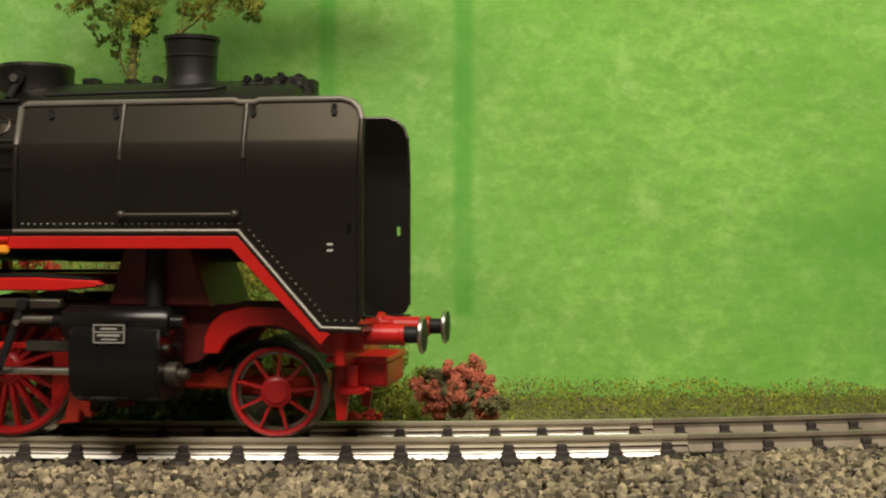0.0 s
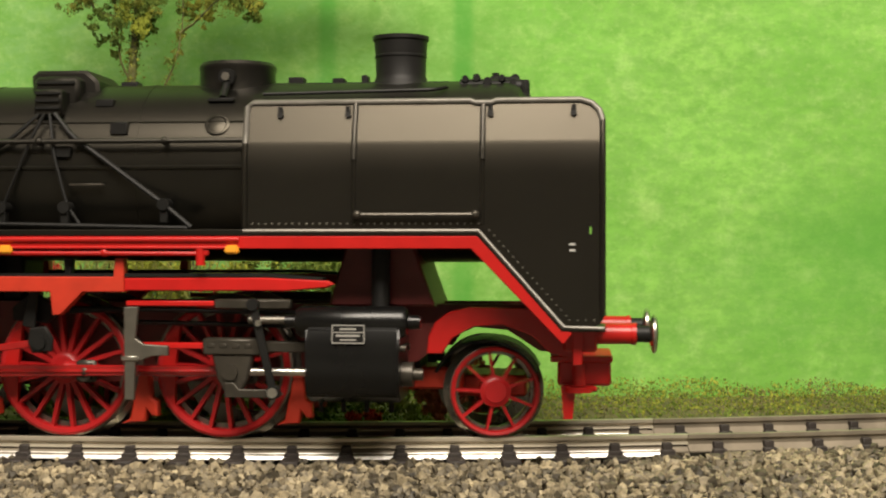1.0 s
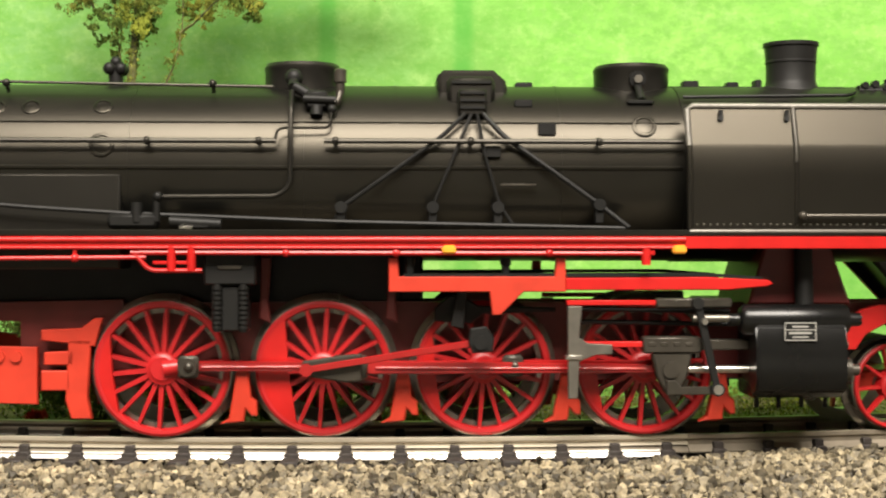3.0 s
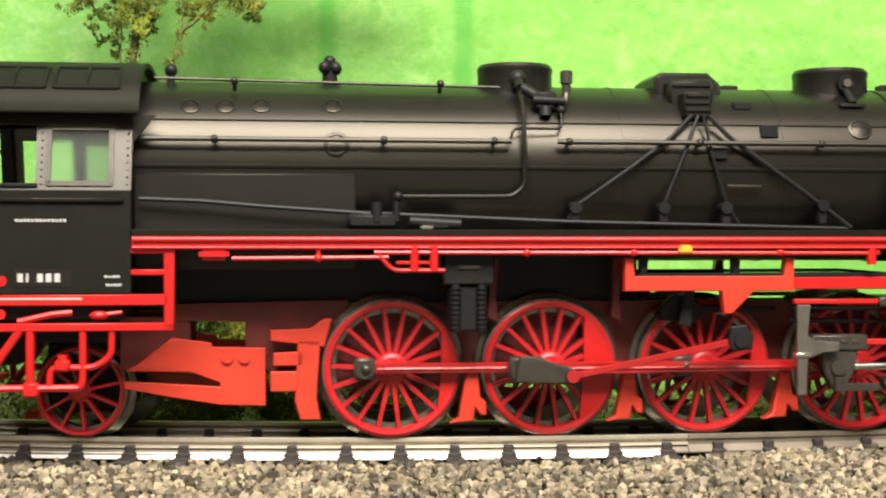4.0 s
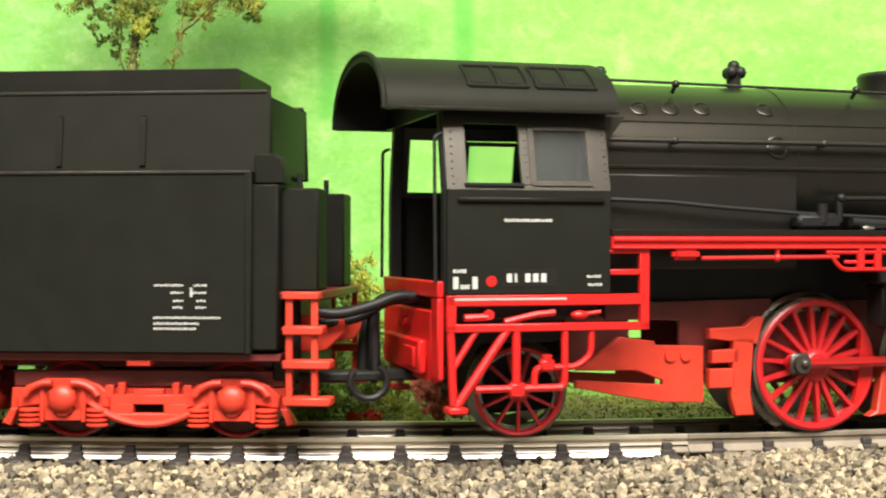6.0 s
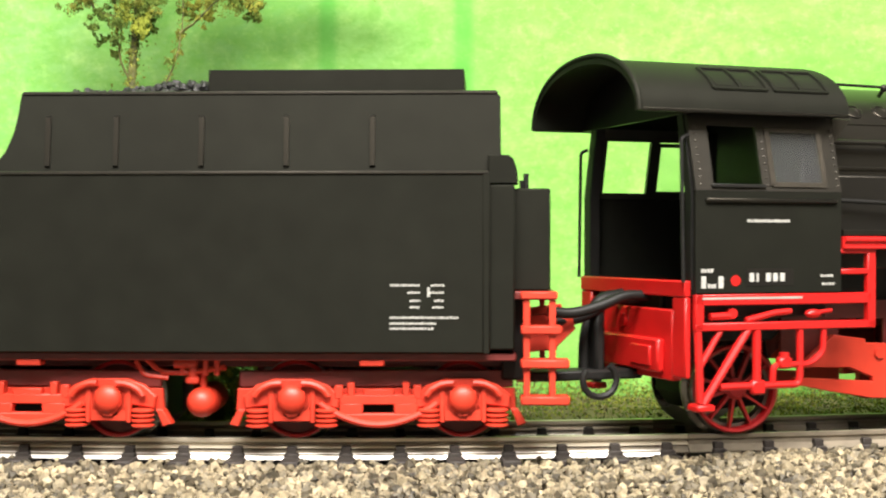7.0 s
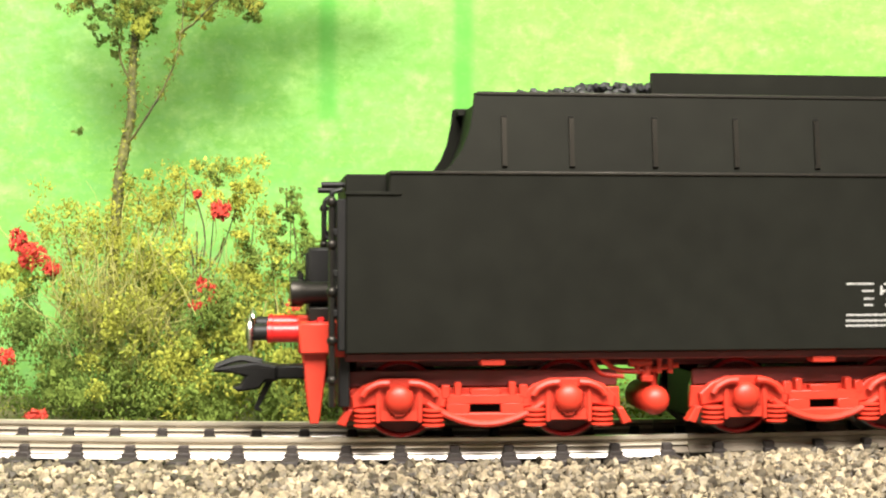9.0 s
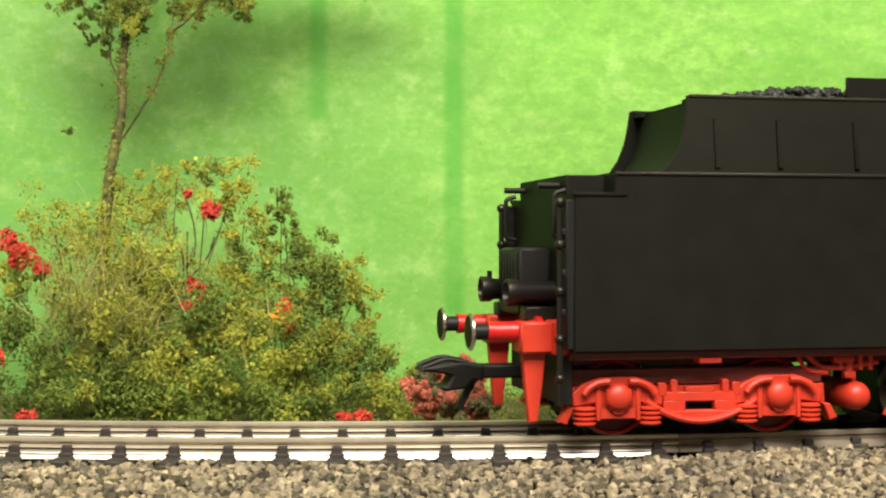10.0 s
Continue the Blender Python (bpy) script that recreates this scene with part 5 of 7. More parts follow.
    box(bm, -70.2, -69.5, -16.4, 16.4, 20.9, 34.6)
    for side in (-1, 1):
        gable(bm, -70.2, -69.5, [(side * y, z) for y, z in ((16.4, 34.6), (13.8, 45.0), (11.0, 45.0), (11.0, 34.6))])
    box(bm, -72.0, -69.4, -11.5, 11.5, 22, 50, 0.5)
    part("cab_front", bm, MATT, loco)
    bm = bmesh.new()
    box(bm, -92, -69.5, -16.4, 16.4, 20.4, 21.4)
    part("cab_floor", bm, MATT, loco)
    # plain dark box added as underbody, closes the view under the cab
    bm = bmesh.new()
    slab(bm, [(-91.0, 20.3), (-71.0, 20.3), (-71.0, 15.2), (-73.0, 13.6), (-84.0, 13.6), (-86.0, 10.6), (-91.0, 10.6)], -5.9, 5.9, 0.3)
    box(bm, -90.4, -70.4, -15.4, 15.4, 17.4, 20.3, 0.3)
    part("cab_underbody", bm, MATT, loco)
    bm = bmesh.new()
    slab(bm, [(-83.0, 13.4), (-70.0, 13.4), (-69.0, 8.0), (-71.5, 3.4), (-81.0, 3.0), (-83.0, 5.5)], 0.2, 11.0, 0.4)
    part("trailing_truck", bm, MATT, loco, "black trailing truck between the wheels")
    def arch(k, n=28, w=17.4, h=8.5, z=44.9):
        a = math.pi * k / n
        c, s = math.cos(a), math.sin(a)
        e = 0.95
        return -w * (abs(c) ** e) * (1 if c > 0 else -1), z + h * (s ** e if s > 0 else 0)
    bm = bmesh.new()
    n = 28
    outer = [[bm.verts.new((x, *arch(k))) for k in range(n + 1)] for x in (-100.6, -68.2)]
    inner = [[bm.verts.new((x, *arch(k, w=16.6, h=7.8, z=44.9))) for k in range(n + 1)] for x in (-100.6, -68.2)]
    for k in range(n):
        bm.faces.new((outer[0][k], outer[1][k], outer[1][k + 1], outer[0][k + 1]))
        bm.faces.new((inner[0][k], inner[0][k + 1], inner[1][k + 1], inner[1][k]))
        for e in (0, 1):
            bm.faces.new((outer[e][k], outer[e][k + 1], inner[e][k + 1], inner[e][k]))
    for k in (0, n):
        bm.faces.new((outer[0][k], outer[1][k], inner[1][k], inner[0][k]))
    roof = part("cab_roof", bm, TENDER, loco, "arched matt black cab roof", smooth=50)
    part("roof_rim", made(tube, [Vector((-100.4, *arch(k, h=8.9))) for k in range(n + 1)], 0.42, 8), TENDER, roof)
    for side in (-1, 1):
        part("gutter", made(box, -100.4, -68.3, side * 17.7, side * 17.2, 44.8, 45.3, 0.1), SATIN, roof)
        for a, b in ((-88.8, -80.6), (-79.4, -71.0)):
            def on_roof(x, k, lift):
                y, z = arch(k)
                o = Vector((0, y, z - 44.9)).normalized() * lift
                return Vector((x, (y + o.y) * -side if side > 0 else y + o.y, z + o.z))
            bm = bmesh.new()
            mid = (a + b) / 2
            for pts in ([on_roof(a, 3.4, 0.1), on_roof(b, 3.4, 0.1)], [on_roof(a, 7.6, 0.1), on_roof(b, 7.6, 0.1)],
                        *[[on_roof(x, 3.4 + 0.6 * i, 0.1) for i in range(8)] for x in (a, mid, b)]):
                tube(bm, pts, 0.26, 6)
            part("roof_vent", bm, TENDER, roof)
            bm = bmesh.new()
            for u, v in ((a + 0.5, mid - 0.5), (mid + 0.5, b - 0.5)):
                rows = [[bm.verts.new(on_roof(x, 4.0 + 0.5 * i, 0.06)) for x in (u, v)] for i in range(7)]
                low = [[bm.verts.new(on_roof(x, 4.0 + 0.5 * i, -0.3)) for x in (u, v)] for i in range(7)]
                for i in range(6):
                    bm.faces.new((rows[i][0], rows[i][1], rows[i + 1][1], rows[i + 1][0]))
                    bm.faces.new((low[i][0], low[i + 1][0], low[i + 1][1], low[i][1]))
                    for e in (0, 1):
                        bm.faces.new((rows[i][e], rows[i + 1][e], low[i + 1][e], low[i][e]))
                for i in (0, 6):
                    bm.faces.new((rows[i][0], rows[i][1], low[i][1], low[i][0]))
            part("vent_flap", bm, TENDER, roof)
    part("roof_gable", made(gable, -70.2, -69.4, [arch(k, w=16.5, h=7.7, z=44.9) for k in range(n + 1)]), MATT, roof)
    part("roof_gable", made(gable, -92.6, -92.0, [arch(k, w=16.5, h=7.7, z=44.9) for k in range(n + 1)]), MATT, roof)
    # rear posts and the red back beam
    for side in (-1, 1):
        part("grab_rail", made(tube, bend([(-92.2, side * 15.4, 42.0), (-93.3, side * 15.6, 41.6), (-93.3, side * 16.2, 22.4)], 0.6), 0.26, 8), MATT, loco)
        part("rear_post", made(gable, -92.2, -90.6, [(side * y, z) for y, z in ((16.3, 21.4), (16.3, 34.6), (13.9, 45.0), (12.4, 45.0), (14.6, 34.6), (14.6, 21.4))]), MATT, loco)
    beam = part("rear_beam", made(box, -93.1, -92.05, -16.1, 16.1, 20.4, 22.6, 0.2), RED, loco, "bright red beam across the cab back")
    for side in (-1, 1):
        part("side_plate", made(box, -93.0, -92.1, side * 16.1, side * 12.6, 9.6, 20.38, 0.2), RED, beam)
    part("back_plate", made(box, -93.0, -91.4, -12.55, 12.55, 9.0, 18.6, 0.2), RED, beam)
    part("coupling_box", made(box, -94.2, -92.95, -10.6, 10.6, 10.0, 14.6, 0.3), RED, beam)
    part("cover_plate", made(box, -94.6, -94.15, -9.0, -3.2, 10.8, 13.6, 0.15), RED, beam)
    part("boss", made(cyl, (-93.6, 1.5, 16.6), (-92.9, 1.5, 16.6), 1.0, 14), RED, beam)
    bm = bmesh.new()
    tube(bm, bend([(-92, -4, 20.2), (-95.5, -4, 20.4), (-99.0, -4, 19.0), (-103.5, -3.5, 17.8), (-107, -3, 18.2)], 2.5, 6), 0.75, 10)
    tube(bm, bend([(-92, -1, 19.6), (-96, -1, 19.8), (-100.5, -1, 17.0), (-106, -1, 16.4)], 2.5, 6), 0.7, 10)
    tube(bm, bend([(-93, 2, 20.2), (-97, 2, 19.6), (-99.0, 2, 15.0), (-99.2, 2, 9.0)], 2.5, 6), 0.9, 10)
    box(bm, -98.9, -97.3, -1.3, 1.3, 8.0, 18.6, 0.5)
    box(bm, -109, -92, -2.5, 2.5, 8.4, 9.8, 0.3)
    tube(bm, [(-99.6 + 2.6 * math.cos(a), -4, 8.6 + 2.4 * math.sin(a)) for a in [math.pi * (0.8 + 1.5 * k / 14) for k in range(15)]], 0.5, 8)
    part("drawbar", bm, MATT, loco, "black drawbar and hoses to the tender")


def gable(bm, x0, x1, outline):
    """An outline in y and z, drawn out from x0 to x1."""
    a, b = ([bm.verts.new((x, y, z)) for y, z in outline] for x in (x0, x1))
    bm.faces.new(a)
    bm.faces.new(b[::-1])
    for i in range(len(outline)):
        j = (i + 1) % len(outline)
        bm.faces.new((a[i], b[i], b[j], a[j]))


def markings(side):
    y0, y1 = side * 17.2, side * 17.27
    bars = [(-84.3, -77.4, 30.3, 30.9)]
    plate = part("number_board", made(box, -84.4, -77.0, side * 17.2, side * 17.24, 21.9, 24.2), BLACK, loco, "black board with white figures")
    x = -83.9
    for w in (0.7, 0.3, 0, 0.7, 0.7, 0.7):
        if w:
            part("print_bar", made(box, x, x + w, side * 17.25, side * 17.3, 22.45, 23.6), PRINT, plate)
        x += (w or 0.35) + 0.4
    part("red_dot", made(cyl, (-86.0, side * 17.18, 22.6), (-86.0, side * 17.28, 22.6), 0.72, 20), RED, loco)
    for a, b, c, d in ((-84.2, -77.5, 30.4, 30.8), (-91.2, -89.3, 23.7, 24.2), (-91.2, -90.5, 21.6, 23.2), (-90.2, -88.9, 21.6, 22.2), (-88.6, -87.9, 21.6, 23.2), (-72.7, -70.6, 23.0, 23.35), (-72.5, -70.4, 21.9, 22.25)):
        bm = bmesh.new()
        n = max(1, round((b - a) / 0.5)) if d - c < 0.7 else 1
        for k in range(n):
            w = (b - a) / n
            box(bm, a + k * w, a + (k + (0.72 if n > 1 else 1)) * w, y0, y1, c, d - (0.08 if k % 3 == 1 else 0))
        part("print_bar", bm, PRINT, loco)
    part("print_bar", made(box, -91.0, -75.6, side * 17.2, side * 17.26, 20.1, 20.4), GREYPLATE, loco)


cab()


# ---- tender ----
def tender_body():
    W = 17.3
    bm = bmesh.new()
    slab(bm, [(-42.8, 12.55), (41.0, 12.55), (41.0, 37.4), (-36.8, 37.4), (-37.0, 34.4), (-42.8, 34.4)], -W, W, 0.25)
    tank = part("water_tank", bm, TENDER, tender, "matt black flat-sided water tank")
    bm = bmesh.new()
    box(bm, -42.6, -36.5, -12.4, 12.4, 34.2, 37.2, 0.2)
    part("filler_deck", bm, TENDER, tender)
    for side in (-1, 1):
        part("edge_strip", made(box, -36.8, 41.2, side * (W + 0.25), side * (W - 0.3), 37.0, 37.45, 0.1), CABSATIN, tank)
        part("edge_strip", made(box, -42.9, -35.2, side * (W + 0.25), side * (W - 0.3), 34.1, 34.6, 0.1), TENDER, tank)
        part("corner_strip", made(box, 40.4, 41.4, side * (W + 0.2), side * (W - 0.5), 12.55, 37.4, 0.15), TENDER, tank)
        # front lockers
        bm = bmesh.new()
        box(bm, 41.0, 44.8, side * 16.4, side * 8.0, 13.0, 35.6, 0.25)
        box(bm, 44.0, 49.8, side * 13.4, side * 7.0, 21.0, 35.2, 0.25)
        part("front_locker", bm, TENDER, tender)
        part("locker_knob", made(cyl, (46.5, side * 10, 35.0), (46.5, side * 10, 37.4), 0.4, 10), MATT, tender)
        # red front steps
        bm = bmesh.new()
        for x in (46.4, 49.9):
            box(bm, x - 0.45, x + 0.45, side * 16.9, side * 16.1, 6.0, 20.6, 0.1)
        box(bm, 45.6, 50.6, side * 17.4, side * 14.6, 20.0, 21.0, 0.15)
        box(bm, 45.6, 51.2, side * 17.6, side * 14.2, 15.2, 16.4, 0.2)
        box(bm, 45.6, 52.2, side * 17.6, side * 14.0, 10.6, 11.8, 0.2)
        box(bm, 45.6, 52.2, side * 17.6, side * 14.0, 5.6, 6.8, 0.2)
        part("front_steps", bm, ORANGE, tender, "vermilion steps at the tender front")
    # coal space: side walls with curved rear end, coal boards, slope
    for side in (-1, 1):
        bm = bmesh.new()
        out = [(-29.2, 37.3), (-27.8, 38.6), (-26.3, 40.8), (-25.3, 43.4), (-24.8, 46.2), (-24.5, 48.7), (42.2, 48.7), (42.9, 48.1), (43.0, 37.3)]
        slab(bm, out, side * 13.7, side * 13.0, 0.1)
        for v in bm.verts:
            v.co.y -= side * 0.115 * (v.co.z - 37.3)
        wall = part("coal_side", bm, TENDER, tender, "upper coal bunker side with upright ribs")
        part("top_strip", made(box, -24.2, 42.5, side * 12.62, side * 11.8, 48.4, 48.9, 0.12), CABSATIN, wall)
        for x in (-20.4, -10.8, 1.2, 13.1, 25.1):
            part("rib", made(gable, x - 0.35, x + 0.35, [(side * (13.7 - 0.115 * (z - 37.3) + o), z) for z, o in ((38.2, 0.0), (38.4, 0.4), (45.2, 0.4), (45.5, 0.0), (45.5, -0.3), (38.2, -0.3))]), SATIN, wall)
        part("coal_board", made(box, 1.5, 37.8, side * 10.2, side * 9.5, 47.0, 52.2, 0.12), TENDER, tender)
        part("coal_ledge", made(box, -24, 42, side * 11.9, side * 9.0, 47.6, 48.4), TENDER, tender)
    bm = bmesh.new()
    slab(bm, [(-27.4, 37.3), (-26.0, 38.6), (-24.6, 40.8), (-23.6, 43.4), (-23.1, 46.2), (-23.0, 48.2), (-20.0, 48.2), (-20.0, 37.3)], -11.7, 11.7, 0.05)
    part("coal_slope", bm, TENDER, tender)
    part("coal_bulkhead", made(box, 36.8, 37.8, -9.4, 9.4, 40, 52.2, 0.15), TENDER, tender)
    part("coal_gate", made(box, 42.0, 42.9, -11.6, 11.6, 37.5, 48.0, 0.15), TENDER, tender)
    bm = bmesh.new()
    slab(bm, [(41.2, 35.8), (41.2, 39.8), (44.0, 39.8), (44.7, 39.2), (45.2, 37.6), (45.3, 35.8)], -14.6, -9.6, 0.15)
    part("front_cowl", bm, TENDER, tender)
    rng = random.Random(9)
    bm = bmesh.new()
    for k in range(420):
        x, y = rng.uniform(-18, 37), rng.uniform(-11.0, 11.0)
        y *= 0.8 if x > 0.5 else 1.0
        z = 48.5 + 2.5 * max(0, 1 - (y / 11) ** 2) * min(1, (x + 19) / 14) + rng.uniform(-0.3, 0.3)
        m = Matrix.Translation((x, y, z)) @ Euler((rng.uniform(0, 6), rng.uniform(0, 6), rng.uniform(0, 6))).to_matrix().to_4x4() @ Matrix.Diagonal((rng.uniform(0.7, 1.4), rng.uniform(0.7, 1.3), rng.uniform(0.5, 1.0), 1))
        bmesh.ops.create_icosphere(bm, subdivisions=1, radius=0.8, matrix=m)
    box(bm, -20, 37, -11.6, 11.6, 40, 47.6)
    tagged(part("coal_load", bm, COAL, tender, "heap of shiny black coal", smooth=10), kind="stuff")
    # print on the tank side
    rows = [(27.9, 32.0, 21.7), (33.4, 35.3, 21.7), (30.2, 32.0, 20.7), (33.2, 35.2, 20.7), (30.5, 32.0, 19.6), (33.8, 35.2, 19.6), (30.5, 31.9, 18.7), (33.6, 35.2, 18.7), (27.8, 37.2, 17.3), (27.8, 34.2, 16.5), (27.8, 33.8, 15.8)]
    for a, b, z in rows:
        bm = bmesh.new()
        n = max(2, round((b - a) / 0.42))
        for k in range(n):
            w = (b - a) / n
            box(bm, a + k * w, a + (k + 0.7) * w, -W - 0.06, -W, z + (0.0, 0.04, 0.0, 0.06)[k % 4], z + (0.30, 0.36, 0.30)[k % 3])
        part("print_bar", bm, PRINT, tank)
    part("print_bar", made(box, 32.9, 33.2, -W - 0.06, -W, 20.3, 21.6), PRINT, tank)
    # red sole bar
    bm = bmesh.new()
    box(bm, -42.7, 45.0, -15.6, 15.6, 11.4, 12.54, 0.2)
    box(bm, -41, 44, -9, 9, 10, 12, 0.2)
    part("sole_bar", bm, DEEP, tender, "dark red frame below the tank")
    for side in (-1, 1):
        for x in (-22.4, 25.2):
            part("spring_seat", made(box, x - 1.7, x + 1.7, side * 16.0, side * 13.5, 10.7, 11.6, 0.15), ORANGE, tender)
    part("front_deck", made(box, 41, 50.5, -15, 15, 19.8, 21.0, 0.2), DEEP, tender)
    for side in (-1, 1):
        part("drawgear_plate", made(slab, [(46.0, 17.4), (52.6, 18.2), (53.4, 15.6), (50.5, 12.8), (46.0, 12.2)], side * 11.4, side * 10.4, 0.15), ORANGE, tender)
    part("front_beam", made(box, 43, 47, -12, 12, 8.5, 20.0, 0.3), MATT, tender)
    part("coupling_bar", made(box, 46, 54, -2.4, 2.4, 7.6, 8.8, 0.3), MATT, tender)
    # air tank and piping between the bogies
    bm = bmesh.new()
    lathe(bm, [(0, -6.2), (1.1, -6.0), (1.75, -5.4), (2.1, -4.4), (2.1, 4.4), (1.75, 5.4), (1.1, 6.0), (0, 6.2)], 24, Matrix.Translation((1.2, -9.0, 5.4)) @ Matrix.Rotation(math.pi / 2, 4, "X"))
    part("air_reservoir", bm, ORANGE, tender)
    bm = bmesh.new()
    tube(bm, bend([(-6.5, -13.4, 11.4), (-4.5, -13.4, 9.6), (-1.0, -13.4, 9.5), (4.6, -13.4, 10.3)], 1.0), 0.4, 8)
    cyl(bm, (0.0, -13.4, 8.6), (0.0, -13.4, 11.6), 0.6, 12)
    cyl(bm, (-2.6, -13.4, 10.8), (0.6, -13.4, 10.8), 0.7, 12)
    tube(bm, bend([(-8.0, -13.6, 11.2), (-6.8, -13.6, 9.2), (-3.4, -13.6, 8.8)], 0.8), 0.35, 8)
    for x in (-1.4, 1.8, 3.4):
        cyl(bm, (x, -13.5, 9.2), (x, -13.5, 11.9), 0.4, 10)
    box(bm, -0.9, 0.9, -14.1, -12.8, 8.0, 9.0, 0.2)
    cyl(bm, (1.2, -12.4, 7.4), (1.2, -12.4, 9.8), 0.5, 10)
    part("brake_pipe", bm, ORANGE, tender)


tender_body()


def tender_rear():
    # ladder, water cover, lamps, buffers, coupler
    bm = bmesh.new()
    box(bm, -47.5, -42.8, -5.6, 5.6, 17.2, 27.0, 0.4)
    cab_ = part("rear_box", bm, MATT, tender, "ribbed black box on the tender back")
    for k in range(6):
        part("box_rib", made(box, -47.8, -47.4, -4.6 + k * 1.75, -3.9 + k * 1.75, 21.5, 26.2, 0.1), MATT, cab_)
    for side in (-1, 1):
        m = Matrix.Translation((-47.0, side * 8.0, 20.6)) @ Matrix.Rotation(-math.pi / 2, 4, "Y")
        bm = bmesh.new()
        lathe(bm, [(0, -4), (1.6, -4), (1.6, 1.0), (1.95, 1.6), (1.95, 3.0), (1.6, 3.1), (1.4, 2.5), (0, 2.4)], 24, m)
        box(bm, -47.6, -43.0, side * 8.0 - 1.6, side * 8.0 + 1.6, 16.6, 18.6, 0.2)
        cyl(bm, (-48.6, side * 8, 22.2), (-48.6, side * 8, 23.4), 0.4, 10)
        part("tail_lamp", bm, BLACK, tender, "black round tail lamp")
        tubes = bend([(-43.0, side * 13.6, 35.0), (-44.6, side * 13.6, 34.6), (-44.6, side * 13.6, 28.5), (-43, side * 13.6, 28.2)], 0.8)
        part("grab_rail", made(tube, tubes, 0.35, 8), MATT, tender)
        bm = bmesh.new()
        box(bm, -43.9, -42.7, side * 17.3, side * 15.2, 13.0, 33.6, 0.2)
        for z in (28.6, 23.0, 17.6):
            box(bm, -44.4, -43.4, side * 17.0, side * 15.6, z, z + 1.0, 0.15)
        part("corner_post", bm, MATT, tender)
        bm = bmesh.new()
        tube(bm, [(-44.6, side * 16.4, 33.4), (-44.6, side * 16.4, 5.4)], 0.45, 8)
        for z in (33.2, 27.4, 21.0, 14.4, 9.0):
            ball(bm, (-44.6, side * 16.5, z), 0.75, 10)
        part("brake_hose_pipe", bm, BLACK, tender)
        part("top_cock", made(cyl, (-45.8, side * 9.5, 35.8), (-42.5, side * 9.5, 35.8), 0.45, 10), MATT, tender)
        part("rear_bracket", made(box, -49.0, -43.0, side * 12.4, side * 7.6, 12.2, 16.6, 0.3), ORANGE, tender)
        buffer_at(tender, -46.0, side * 10.0, 15.2, -1)
        bm = bmesh.new()
        slab(bm, [(-48.4, 12.4), (-45.0, 12.4), (-45.4, 8.0), (-46.2, 2.4), (-47.4, 2.4), (-48.0, 8.0)], side * 11.0, side * 9.4, 0.15)
        part("guard_iron", bm, ORANGE, tender)
    part("rear_beam", made(box, -44.6, -42.6, -14.6, 14.6, 12.0, 16.8, 0.2), ORANGE, tender)
    part("rear_skirt", made(box, -43.6, -42.0, -14.0, 14.0, 5.0, 13.0, 0.2), MATT, tender)
    bm = bmesh.new()
    box(bm, -53.0, -42.0, -1.8, 1.8, 7.8, 9.8, 0.3)
    slab(bm, [(-52.0, 7.6), (-52.0, 9.8), (-55.0, 10.4), (-61.0, 9.6), (-61.4, 9.1), (-58.6, 8.8), (-56.6, 8.3), (-57.4, 7.0), (-58.4, 6.7), (-57.6, 6.1), (-54.5, 6.5), (-53.6, 7.6)], -2.7, 2.7, 0.35)
    for y in (-2.2, 2.2):
        tube(bm, bend([(-54.2, y, 10.2), (-57.5, y, 10.9), (-61.0, y, 9.6)], 1.2), 0.34, 8)
    slab(bm, [(-53.6, 7.6), (-52.4, 7.6), (-54.6, 3.6), (-54.2, 2.9), (-55.4, 3.4)], -0.8, 0.8, 0.1)
    part("coupler", bm, MATT, tender, "black plastic close coupler")


tender_rear()


def d_ax(ax):
    """Where the frame lug stands, inwards of an axle."""
    return ax * 0.46


